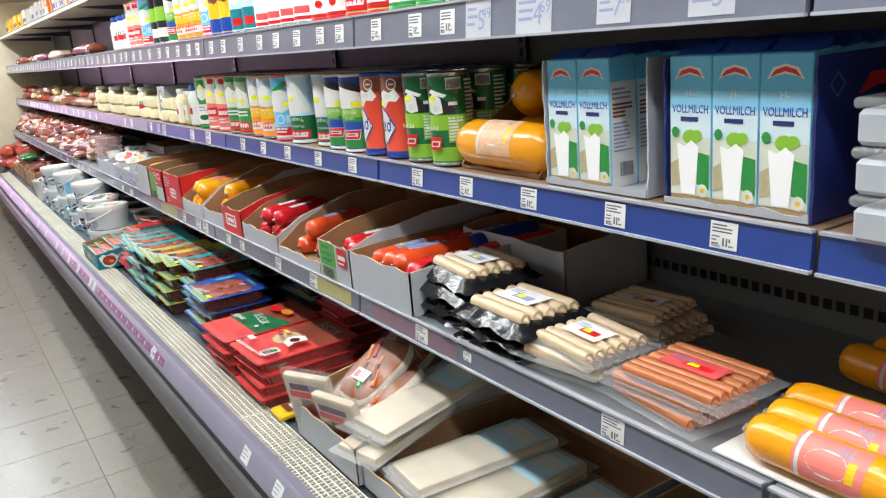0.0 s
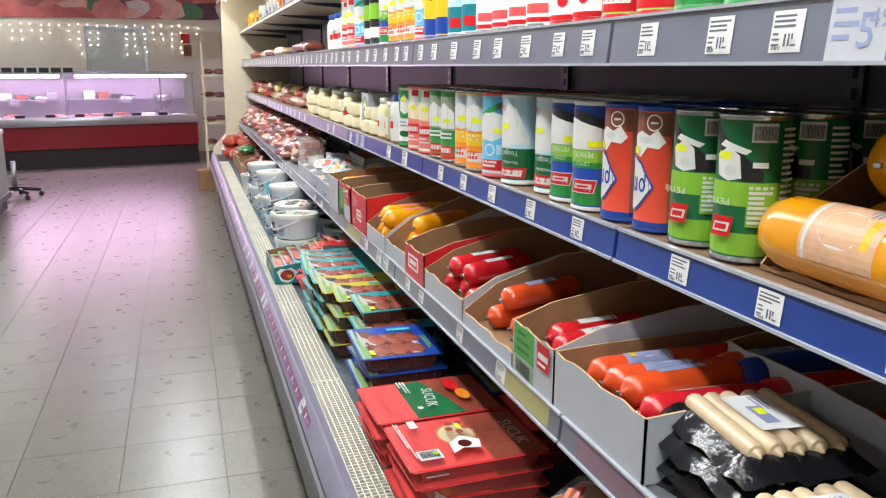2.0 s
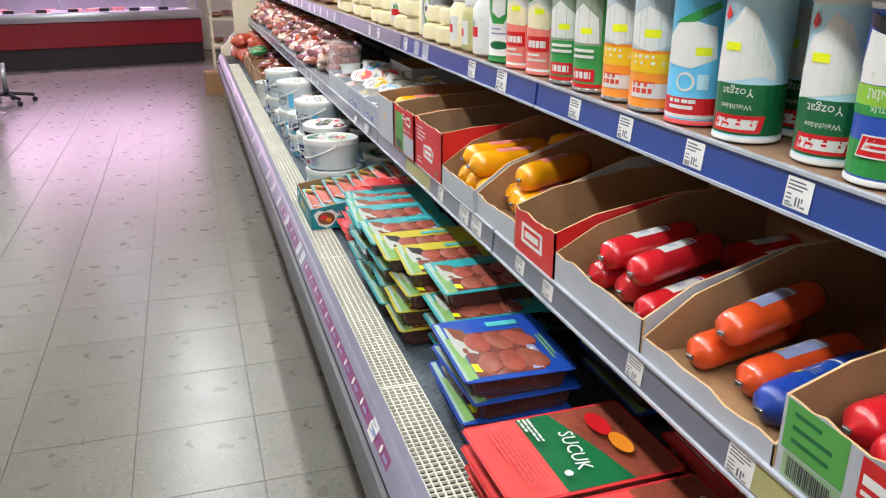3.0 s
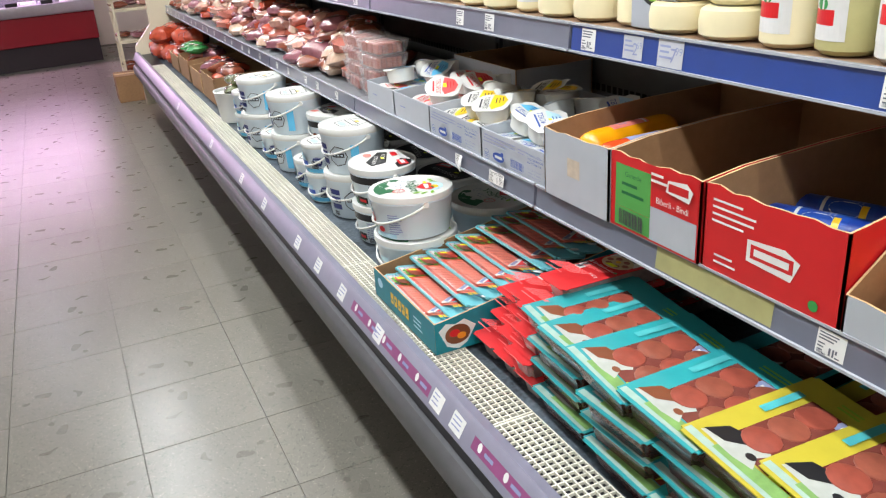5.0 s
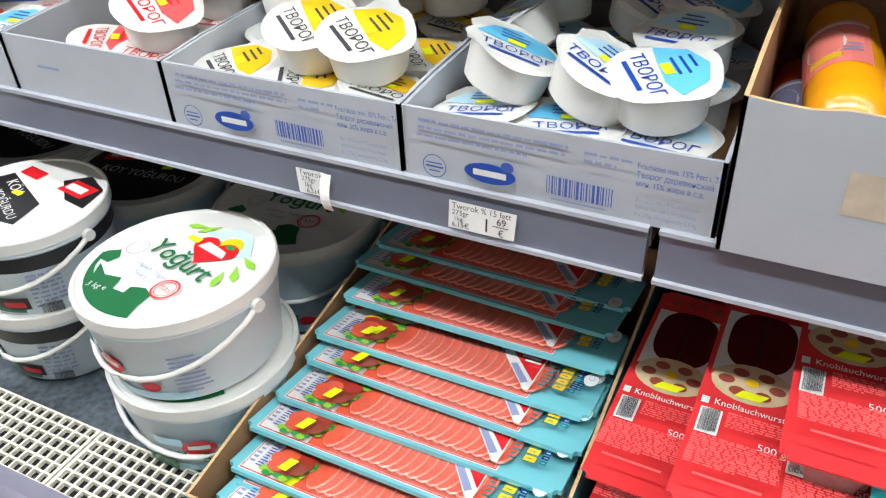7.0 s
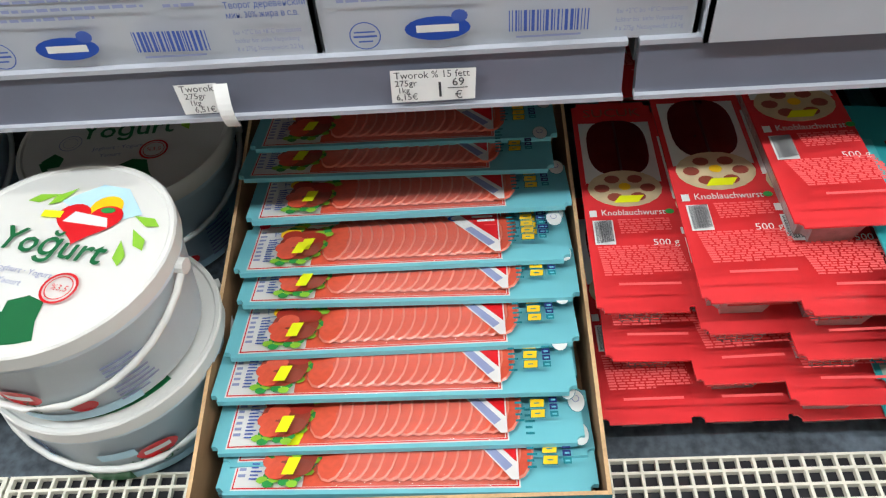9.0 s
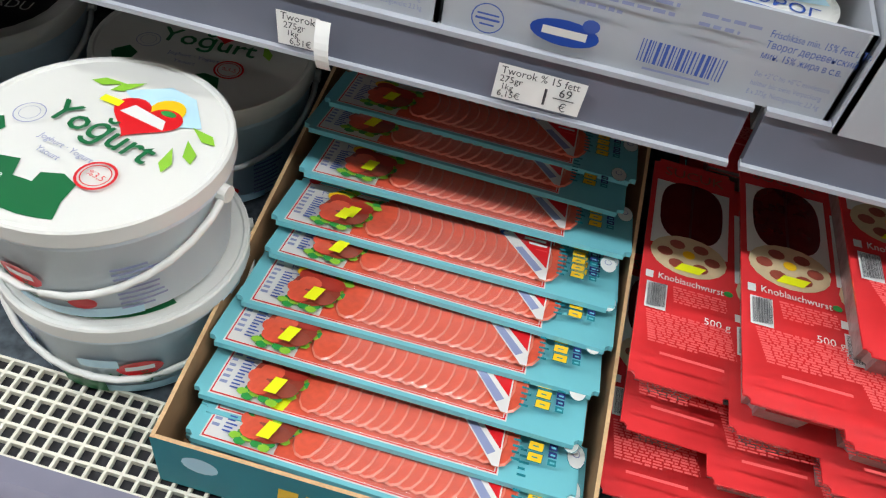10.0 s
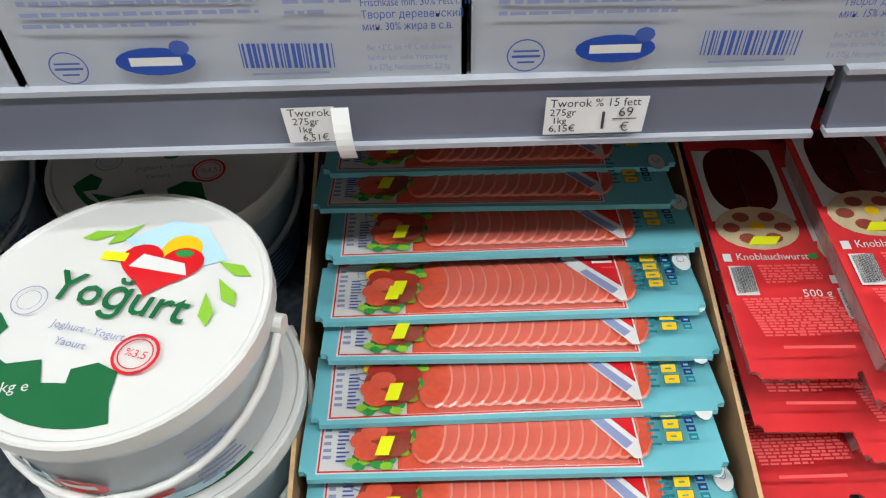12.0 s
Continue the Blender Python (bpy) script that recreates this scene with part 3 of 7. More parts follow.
def can(kind, label, r=0.052, h=0.218):
    """An upright printed tin with rolled rims and a dark lid."""
    base, rim = CAN_COL[kind]
    th = thing("cheese_tin", label, "tin can", pose(0, 0, -20), "cheese tins")
    b = lathe(bmesh.new(), [(r - 0.003, 0), (r, 0.002), (r, 0.007), (r - 0.0015, 0.009), (r - 0.0015, h - 0.009), (r, h - 0.007), (r, h - 0.002), (r - 0.004, h), (r - 0.005, h - 0.004)], 28,
              [1, 1, 1, 0, 1, 1, 1, 1, 1])
    part("body", b, [base, rim], th, smooth=True)
    part("lid", lathe(bmesh.new(), [(r - 0.006, h - 0.006), (r - 0.007, h - 0.002), (0.02, h - 0.003)], 24), LID_DARK, th, "dark green lid")
    rr = r - 0.0014
    w = math.pi * rr
    a = RoundArt()
    n = 24
    if kind == "green":
        a.rect(-w, 0.012, w, 0.045, LIME, n).rect(-w, 0.085, w, 0.120, LIME, n)
        a.poly([(-0.075, 0.205), (-0.055, 0.205), (0.03, 0.135), (0.03, 0.122), (0.0, 0.122)], BLACK_BAND)
        a.poly([(-0.040, 0.128), (-0.046, 0.158), (-0.030, 0.166), (-0.022, 0.172), (-0.004, 0.158), (0.0, 0.126), (-0.02, 0.121)], WHITE).oval(-0.018, 0.136, 0.010, 0.008, mat("cheese_shade", "cfd6cf", 0.4), 10).poly([(-0.04, 0.172), (-0.03, 0.180), (0.012, 0.166), (0.004, 0.160)], WHITE)
        a.rect(-0.040, 0.152, -0.018, 0.163, STICKER, 3).rect(0.010, 0.178, 0.046, 0.205, PAPER, 4).bars(0.013, 0.181, 0.030, 0.020, INK).rect(0.014, 0.142, 0.034, 0.150, WHITE, 2)
        a.rect(0.010, 0.056, 0.046, 0.116, LIME, 4).lines(0.012, 0.111, 0.032, 8, 0.0072, 0.0042, WHITE, 2).lines(0.052, 0.195, 0.03, 18, 0.009, 0.004, WHITE, 5)
        a.rect(-0.038, 0.040, -0.008, 0.070, RED, 4, 0.004).rect(-0.034, 0.047, -0.011, 0.061, WHITE, 3, 0.003).rect(-0.031, 0.050, -0.014, 0.058, RED, 3, 0.002).text("PEYNİR", -0.034, 0.096, 0.014, WHITE, 180)
    elif kind == "orange":
        a.rect(-w, 0.168, w, 0.207, BROWN, n).rect(0.026, 0.01, 0.040, 0.207, mat("brown_grey", "8a6a5c", 0.4), 2)
        a.poly([(-0.05, 0.135), (-0.056, 0.165), (-0.03, 0.176), (-0.012, 0.168), (0.004, 0.178), (0.018, 0.158), (0.006, 0.146), (-0.015, 0.148), (-0.03, 0.130)], WHITE).oval(-0.02, 0.160, 0.016, 0.006, mat("cheese_shade", "cfd6cf", 0.4), 10)
        a.oval(-0.004, 0.190, 0.015, 0.0135, BROWN, 16).ring(-0.004, 0.190, 0.012, 0.0145, WHITE).rect(-0.010, 0.188, 0.004, 0.1915, WHITE, 2)
        a.poly([(-0.074, 0.048), (-0.046, 0.032), (-0.028, 0.042), (-0.016, 0.056), (0.002, 0.080), (-0.014, 0.104), (-0.026, 0.122), (-0.052, 0.134), (-0.076, 0.115)], BLUE)
        a.poly([(-0.072, 0.052), (-0.046, 0.036), (-0.030, 0.046), (-0.018, 0.060), (-0.002, 0.080), (-0.017, 0.102), (-0.028, 0.118), (-0.052, 0.130), (-0.073, 0.113)], WHITE)
        a.oval(-0.022, 0.082, 0.008, 0.013, BLUE, 12).oval(-0.022, 0.082, 0.004, 0.008, WHITE, 10).rect(-0.046, 0.070, -0.034, 0.095, BLUE, 2).rect(-0.042, 0.076, -0.038, 0.095, WHITE, 1).rect(-0.062, 0.070, -0.051, 0.095, BLUE, 2)
        a.rect(-w, 0.010, w, 0.019, BLUE, n).rect(-0.050, 0.136, -0.034, 0.148, STICKER, 2)
    elif kind == "blue":
        a.rect(-w, 0.012, w, 0.055, GREEN, n).rect(-w, 0.086, w, 0.122, LIME, n).rect(-w, 0.086, w, 0.098, GREEN, n)
        a.text("PEYNİRİ", -0.006, 0.118, 0.015, WHITE, 180, wide=0.85).text("ÇİFTLİK", -0.006, 0.098, 0.009, WHITE, 180)
        a.poly([(-0.05, 0.205), (-0.046, 0.190), (0.05, 0.155), (0.055, 0.175), (0.0, 0.196)], BLACK_BAND).poly([(-0.05, 0.123), (-0.048, 0.150), (0.045, 0.150), (0.04, 0.123)], WHITE)
        for k in range(4):
            a.poly([(-0.052 + 0.019 * k, 0.140), (-0.042 + 0.019 * k, 0.186 - 0.005 * k), (-0.016 + 0.019 * k, 0.180 - 0.006 * k), (-0.026 + 0.019 * k, 0.130)], WHITE)
            a.poly([(-0.030 + 0.019 * k, 0.132), (-0.019 + 0.019 * k, 0.176 - 0.006 * k), (-0.016 + 0.019 * k, 0.177 - 0.006 * k), (-0.026 + 0.019 * k, 0.130)], mat("cheese_shade", "cfd6cf", 0.4))
        a.rect(-0.032, 0.036, 0.022, 0.064, WHITE, 6, 0.006).rect(-0.030, 0.038, 0.020, 0.062, RED, 6, 0.006).rect(-0.024, 0.045, 0.014, 0.055, WHITE, 5, 0.004).rect(-0.018, 0.048, 0.008, 0.052, RED, 3, 0.003).rect(0.006, 0.128, 0.034, 0.141, STICKER, 3)
    elif kind == "yoz":
        a.rect(-w, 0.012, w, 0.088, GREEN_D, n)
        a.poly([(-0.058, 0.085), (-0.06, 0.12), (-0.045, 0.150), (-0.036, 0.168), (-0.020, 0.176), (-0.004, 0.200), (0.016, 0.185), (0.036, 0.140), (0.050, 0.115), (0.052, 0.094), (0.03, 0.100), (-0.01, 0.092)], WHITE).poly([(0.01, 0.186), (0.034, 0.14), (0.048, 0.112), (0.03, 0.115), (0.012, 0.15)], mat("cheese_shade", "cfd6cf", 0.4))
        a.text("Yozgat", -0.002, 0.082, 0.018, WHITE, 180).text("Weichkäse", -0.002, 0.058, 0.011, WHITE, 180)
        a.rect(-0.044, 0.016, 0.038, 0.042, RED, 8, 0.006).rect(-0.036, 0.021, 0.030, 0.036, WHITE, 6, 0.004).lines(-0.033, 0.033, 0.060, 2, 0.006, 0.0035, RED, 2)
        a.rect(-0.03, 0.136, -0.004, 0.148, STICKER, 3).poly([(-0.040, 0.185), (-0.033, 0.200), (-0.024, 0.188), (-0.032, 0.178)], RED)
    elif kind == "lightblue":
        a.rect(-w, 0.012, w, 0.046, RED, n).rect(-w, 0.012, w, 0.018, WHITE, n).poly([(-0.05, 0.10), (-0.055, 0.14), (-0.02, 0.175), (0.035, 0.16), (0.04, 0.11), (0.0, 0.094)], WHITE).lines(-0.036, 0.037, 0.07, 2, 0.010, 0.006, WHITE, 4)
        a.poly([(-0.04, 0.165), (-0.01, 0.180), (0.035, 0.200), (0.04, 0.190), (0.0, 0.168)], GREEN).rect(0.005, 0.115, 0.03, 0.128, STICKER, 2).ring(-0.008, 0.072, 0.012, 0.016, WHITE).rect(0.012, 0.060, 0.030, 0.085, SKY_L, 2)
    elif kind == "yellow":
        a.rect(-w, 0.110, w, 0.206, mat("grey_blue_print", "b4c2c8", 0.4), n).poly([(-0.05, 0.12), (-0.05, 0.165), (-0.01, 0.185), (0.035, 0.165), (0.04, 0.12), (0.0, 0.108)], WHITE).rect(-w, 0.206, w, 0.210, YELLOW, n)
        a.rect(-w, 0.070, w, 0.104, YELLOW, n).lines(-0.035, 0.096, 0.065, 2, 0.011, 0.005, WHITE).rect(-0.036, 0.026, 0.034, 0.052, WHITE, 6).lines(-0.032, 0.046, 0.06, 2, 0.012, 0.009, ORANGE_RED, 7).rect(-0.014, 0.132, 0.016, 0.146, STICKER, 2)
    elif kind == "greenwhite":
        a.rect(-0.05, 0.095, 0.034, 0.195, mat("grey_print", "8b9a84", 0.4), 6).poly([(-0.045, 0.10), (-0.045, 0.155), (-0.01, 0.178), (0.026, 0.150), (0.03, 0.10)], WHITE).rect(-w, 0.010, w, 0.018, RED, n).rect(-0.036, 0.022, 0.024, 0.048, RED, 5).rect(-0.028, 0.028, 0.016, 0.042, WHITE, 4)
        a.rect(-0.012, 0.118, 0.014, 0.130, STICKER, 2).lines(0.040, 0.19, 0.03, 16, 0.010, 0.005, WHITE, 3).lines(-0.03, 0.082, 0.055, 2, 0.012, 0.006, WHITE, 6)
    elif kind == "gazi":
        a.rect(-w, 0.015, w, 0.110, PINKISH, n).poly([(-0.04, 0.11), (-0.04, 0.150), (0.0, 0.165), (0.035, 0.14), (0.03, 0.105)], CHEESE).poly([(-0.05, 0.16), (-0.05, 0.205), (-0.02, 0.205), (-0.015, 0.17)], GREEN).rect(0.0, 0.185, 0.030, 0.205, RED, 4)
        a.rect(-0.036, 0.055, 0.030, 0.090, RED, 6).rect(-0.028, 0.064, 0.022, 0.080, WHITE, 5).lines(-0.03, 0.045, 0.055, 2, 0.012, 0.005, WHITE, 8).rect(-0.008, 0.14, 0.016, 0.152, STICKER, 2)
    elif kind == "white_red":
        a.rect(-w, 0.012, w, 0.022, RED, n).poly([(-0.03, 0.10), (-0.02, 0.15), (0.02, 0.155), (0.03, 0.11)], CHEESE).rect(-0.03, 0.03, 0.03, 0.05, RED_L, 6).lines(0.05, 0.15, 0.03, 7, 0.012, 0.004, INK_GREY)
        a.rect(-0.01, 0.13, 0.012, 0.142, STICKER, 2)
    elif kind == "caly":
        a.rect(-w, 0.198, w, 0.208, RED, n).oval(0.0, 0.145, 0.022, 0.028, BROWN).oval(-0.004, 0.155, 0.022, 0.016, BLACK_BAND).rect(0.0, 0.138, 0.018, 0.150, STICKER, 2)
        a.rect(-0.036, 0.070, 0.034, 0.100, RED, 6, 0.008).rect(-0.030, 0.076, 0.028, 0.094, WHITE, 5, 0.007).lines(-0.024, 0.088, 0.045, 2, 0.008, 0.005, RED, 3).oval(0, 0.045, 0.012, 0.01, RED).rect(-w, 0.010, w, 0.020, RED, n).lines(-0.028, 0.126, 0.05, 2, 0.012, 0.004, INK_GREY, 6).lines(0.05, 0.19, 0.03, 9, 0.012, 0.004, INK_GREY)
    elif kind == "erzi":
        a.poly([(-0.045, 0.2), (-0.045, 0.14), (-0.02, 0.10), (0.015, 0.10), (0.035, 0.14), (0.04, 0.2)], GREEN).poly([(-0.025, 0.13), (-0.02, 0.17), (0.0, 0.185), (0.02, 0.16), (0.018, 0.125), (0.0, 0.115)], WHITE)
        a.oval(0.0, 0.045, 0.03, 0.011, GREEN_D).rect(-w, 0.010, w, 0.018, GREEN, n).lines(-0.025, 0.085, 0.05, 2, 0.012, 0.004, INK_GREY).rect(-0.012, 0.16, 0.006, 0.175, STICKER, 2)
    elif kind == "goat":
        a.rect(-w, 0.185, w, 0.205, RED, n).text("%", 0.028, 0.120, 0.014, INK_GREY).oval(0.02, 0.125, 0.012, 0.012, mat("purple", "5d3c63", 0.4)).poly([(-0.025, 0.05), (-0.022, 0.09), (-0.005, 0.11), (0.006, 0.095), (0.0, 0.05)], BROWN)
        a.lines(-0.03, 0.17, 0.06, 2, 0.014, 0.005, INK_GREY).rect(-0.005, 0.097, 0.02, 0.110, STICKER, 2).rect(0.05, 0.01, 0.08, 0.2, mat("lilac", "b9a8c4", 0.4), 3)
    elif kind == "son":
        a.rect(-w, 0.012, w, 0.07, RED, n).rect(-w, 0.07, w, 0.08, BLUE, n).rect(-0.035, 0.085, 0.03, 0.15, LIME, 6).rect(-0.032, 0.026, 0.030, 0.056, WHITE, 5, 0.006).lines(-0.026, 0.048, 0.05, 2, 0.011, 0.007, RED, 4).poly([(-0.03, 0.10), (-0.03, 0.14), (0.0, 0.155), (0.028, 0.13), (0.026, 0.095)], WHITE)
    elif kind == "teal":
        a.rect(-w, 0.012, w, 0.08, CARTON_TEAL, n).oval(0.0, 0.125, 0.03, 0.03, WHITE).oval(0.0, 0.165, 0.02, 0.02, RED).rect(-0.02, 0.025, 0.02, 0.05, RED, 5)
    elif kind == "bluegold":
        a.rect(-w, 0.012, w, 0.06, BLUE, n).oval(0.0, 0.15, 0.028, 0.04, BROWN).poly([(-0.03, 0.07), (-0.01, 0.12), (0.03, 0.10), (0.0, 0.06)], YELLOW)
    elif kind == "dark":
        a.rect(-w, 0.10, w, 0.16, LIME, n).rect(-0.03, 0.03, 0.03, 0.07, WHITE, 5)
    part("printed_wrap", a.mesh("printed_wrap", on_round(rr)), None, th)
    return th


CAN_COL = {"green": (GREEN_D, TIN), "orange": (ORANGE_RED, BLUE), "blue": (BLUE, WHITE), "yoz": (SKY_L, WHITE), "lightblue": (SKY, RED_L), "yellow": (ORANGE, TIN), "greenwhite": (GREEN, TIN),
           "gazi": (WHITE, PINKISH), "white_red": (WHITE, TIN), "caly": (WHITE, RED), "erzi": (WHITE, GREEN), "goat": (WHITE, TIN), "son": (LIME, RED), "teal": (SKY_L, TIN), "bluegold": (YELLOW, BLUE), "dark": (BLACK_BAND, TIN)}
CAN_LAB = {"green": "tall green and lime cheese tin on the shelf", "orange": "orange red cheese tin standing upside down", "blue": "blue and green farm cheese tin, upside down", "yoz": "dark green soft cheese tin, upside down",
           "lightblue": "light blue cheese tin with red band", "yellow": "yellow cheese tin with white picture", "greenwhite": "green cheese tin with white picture", "gazi": "white and salmon pink cheese tin",
           "white_red": "white cheese tin with red band", "caly": "white tin with red lettering and lid", "erzi": "white and green sheep cheese tin", "goat": "white goat cheese tin with red top",
           "son": "green and red cheese tin", "teal": "pale and teal cheese tin", "bluegold": "yellow and blue cheese tin", "dark": "black and lime olive tin"}
PROTO = []


def proto(ob):
    PROTO.append(ob)
    return ob


def drop_prototypes():
    for ob in PROTO:
        for o in (*ob.children_recursive, ob):
            bpy.data.objects.remove(o)


CANS = {k: proto(can(k, CAN_LAB[k])) for k in CAN_COL}


def place_can(kind, x, y, z, turn=0.0):
    return copy_thing(CANS[kind], pose(x, y, z, 0, 0, turn))


def capsule(bm, r, length, n=18, mi=0, pinch=0.35):
    """A casing along y from 0, with gathered ends."""
    pr = [(r * 0.12, -0.004), (r * 0.25, 0.0), (r * 0.55, 0.006), (r * 0.85, r * 0.42), (r * 0.98, r * 0.85), (r, r * 1.2)]
    pr = pr + [(r, length / 2)] + [(q, length - h) for q, h in pr[::-1]]
    return lathe(bm, pr, n, axis="y")


def sausage(label, skin, r, length, lab=(WHITE, RED), name="sausage"):
    th = thing(name, label, "sausage", pose(0, 0, -20), "casing sausages")
    part("casing", capsule(bmesh.new(), r, length), skin, th, smooth=True)
    for y in (-0.006, length + 0.006):
        part("end_clip", box(-0.006, 0.006, y - 0.003, y + 0.003, -0.004, 0.004, 0.001), TIN, th, "metal end clip")
    a = Art()
    w = 1.05 * r
    L0, L1 = length * 0.28, length * 0.66
    a.rect(-w, L0, w, L1, lab[0], 12).oval(0.1 * r, (L0 + L1) / 2, 0.55 * r, (L1 - L0) * 0.3, lab[1], 16).rect(-0.3 * r, L0 + 0.012, 0.5 * r, L0 + 0.024, YELLOW, 4)
    a.rect(-w, L1 - 0.012, w, L1 - 0.006, lab[1], 10).lines(-0.8 * r, L0 + 0.04, 0.5 * r, 3, 0.008, 0.003, INK_GREY)
    part("paper_label", a.mesh("paper_label", lambda u, v, h: (-(r + h) * math.sin(u / r + 0.6), v, (r + h) * math.cos(u / r + 0.6))), None, th)
    return th


S_YEL = proto(sausage("thick yellow casing sausage with pink printed label", SKIN_Y, 0.036, 0.27, (PINKISH, WHITE)))
S_RED = proto(sausage("red casing sausage with white barcode label", SKIN_R, 0.030, 0.25, (WHITE, mat("purple2", "8f4f9a", 0.4))))
S_ORG = proto(sausage("orange red casing sausage with striped label", SKIN_O, 0.030, 0.25, (INK_GREY, WHITE)))
S_BIG = proto(sausage("big golden yellow sausage with pale label", SKIN_Y, 0.053, 0.32, (mat("label_peach", "e3b48e", 0.4, var=0.2, scale=50), WHITE)))
S_BLU = proto(sausage("dark blue casing sausage in a carton", mat("casing_blue", "1e3f9a", 0.3, var=0.1), 0.032, 0.25, (BLUE, WHITE)))


def wall_mesh(pts, thick, out, inside=None):
    """A board from an outline in its own plane (u along, v up); outside at w=0, inside at w=thick."""
    b = bmesh.new()
    a = [b.verts.new((u, 0, v)) for u, v in pts]
    c = [b.verts.new((u, thick, v)) for u, v in pts]
    b.faces.new(a).material_index = 0
    b.faces.new(c[::-1]).material_index = 1
    n = len(pts)
    for i in range(n):
        b.faces.new((a[i], a[(i + 1) % n], c[(i + 1) % n], c[i])).material_index = 2
    return mesh_of("board", b, [out, inside or CARD, CARTON_W if inside else CARD_EDGE])


def carton(label, x, y, z, depth, width, h_front, h_back, out=CARTON_W, side=None, art=None, tears=True, art_side=None, name="open_carton", seed=0, rise=False, inside=None):
    """An open display carton: front toward the aisle, sides rising to the back; y is its near end, width runs along the shelf."""
    rg = random.Random(seed + int(y * 100))
    th = thing(name, label, "cardboard box", pose(x, y, z), "open cartons")
    t = 0.004
    pts = [(0, 0), (width, 0), (width, h_front)]
    if tears:
        for k in range(1, 9):
            pts.append((width * (1 - k / 9), h_front + rg.uniform(-0.006, 0.004)))
    pts.append((0, h_front))
    part("front_board", wall_mesh(pts, t, out, inside), None, th, m=pose(0, width, 0, 0, 0, -90))
    sp = [(0, 0), (depth, 0), (depth, h_back), (depth * 0.55, h_back * 0.98), (depth * 0.18, h_front * 0.5 + h_back * 0.5), (0, h_front)]
    if rise:
        sp = [(0, 0), (depth, 0), (depth, h_back), (0.02, h_front + 0.002), (0, h_front)]
    so = side or out
    part("side_board", wall_mesh(sp, t, so, inside), None, th, m=pose(0, 0, 0))
    mm = wall_mesh([(depth - u, v) for u, v in sp[::-1]], t, so, inside)
    part("side_board", mm, None, th, m=pose(depth, width, 0, 0, 0, 180))
    part("back_board", wall_mesh([(0, 0), (width, 0), (width, h_back), (0, h_back)], t, out, inside), None, th, m=pose(depth, 0, 0, 0, 0, 90))
    part("bottom_board", box(t, depth - t, t, width - t, 0.001, 0.004), CARD, th)
    if art:
        part("printed_front", art.mesh("printed_front", on_front(0, width, 0)), None, th)
    if art_side:
        part("printed_side", art_side.mesh("printed_side", lambda u, v, h: (u, -h, v)), None, th)
    return th


# ---- shelf A, near to far ----
def frank_pack(label, skin, film, n, length, r, paper=PAPER, dark=False):
    th = thing("sausage_pack", label, "sausage pack", pose(0, 0, -20), "vacuum sausage packs")
    sm = mesh_of("sausage", capsule(bmesh.new(), r, length, 10), skin, True)
    for i in range(n):
        part("sausage", sm, None, th, m=pose((i - (n - 1) / 2) * r * 1.95, -length / 2, r, 0, 0, ((i * 7) % 5 - 2) * 0.6))
    w = n * r + 0.012
    b = bmesh.new()
    nx, ny = 14, 10
    grid = []
    for i in range(nx + 1):
        for j in range(ny + 1):
            u, v = i / nx * 2 - 1, j / ny * 2 - 1
            e = max(abs(u), abs(v))
            if dark and e > 0.86:
                k = 1 + (e - 0.86) * 1.0
                grid.append(b.verts.new((u * w * k, v * (length / 2 + 0.022) * k, r * 0.9 - (e - 0.86) * (0.13 if u > -0.5 else 0.17) + 0.022 * noise.noise((i * 1.9, j * 1.6, 3.0)))))
                continue
            zz = (r * 0.9 if e < 0.86 else r * 0.9 * (1 - (e - 0.86) / 0.14) + r * 0.55 * ((e - 0.86) / 0.14)) + 0.003 * noise.noise((i * 0.9, j * 0.7, n))
            grid.append(b.verts.new((u * w, v * (length / 2 + 0.022), zz - (0 if e < 0.86 else 0.004))))
    for i in range(nx):
        for j in range(ny):
            k = i * (ny + 1) + j
            b.faces.new((grid[k], grid[k + ny + 1], grid[k + ny + 2], grid[k + 1]))
    part("film_edge" if not dark else "black_film", b, film, th, smooth=True)
    a = Art().rect(-length * 0.30, -r * 2.2, length * 0.30, r * 2.2, paper).rect(-length * 0.1, -r, length * 0.2, r * 0.4, RED if not dark else INK_GREY).rect(-0.012, -r * 0.6, 0.01, r * 0.3, STICKER)
    a.lines(-length * 0.26, r * 1.3, length * 0.25, 3, r * 0.5, r * 0.2, INK_GREY)
    part("paper_label", a.mesh("paper_label", on_top(2 * r + 0.0015)), None, th)
    return th


P_BLACK = proto(frank_pack("pale sausages in black film with white label", PALE_S, BLACK_PL, 5, 0.195, 0.0165, PAPER, True))
P_PALE = proto(frank_pack("clear pack of pale grilling sausages", PALE_S, FILM, 6, 0.17, 0.013))
P_FRANK = proto(frank_pack("clear pack of brown frankfurter sausages", FRANK, FILM, 7, 0.20, 0.012, RED_L))
rs = random.Random(3)
for kind, x, y, n, dz in ((P_BLACK, 0.70, 0.90, 4, 0.034), (P_BLACK, 0.665, 0.685, 3, 0.034), (P_PALE, 0.665, 0.475, 3, 0.027), (P_PALE, 0.88, 0.50, 3, 0.027), (P_FRANK, 0.67, 0.235, 3, 0.026)):
    for k in range(n):
        copy_thing(kind, pose(x + rs.uniform(-0.014, 0.014) - (0.01 * k if kind is P_PALE else 0), y + rs.uniform(-0.02, 0.02), ZA + 0.001 + dz * k, 0, rs.uniform(-2, 2), rs.uniform(-9, 9)))
part_tray = thing("paper_tray", "white waxed paper tray under yellow sausages", "paper tray", pose(0.58, -0.32, ZA))
part("tray_sheet", box(0, 0.30, 0, 0.43, 0.0005, 0.004), PAPER, part_tray)
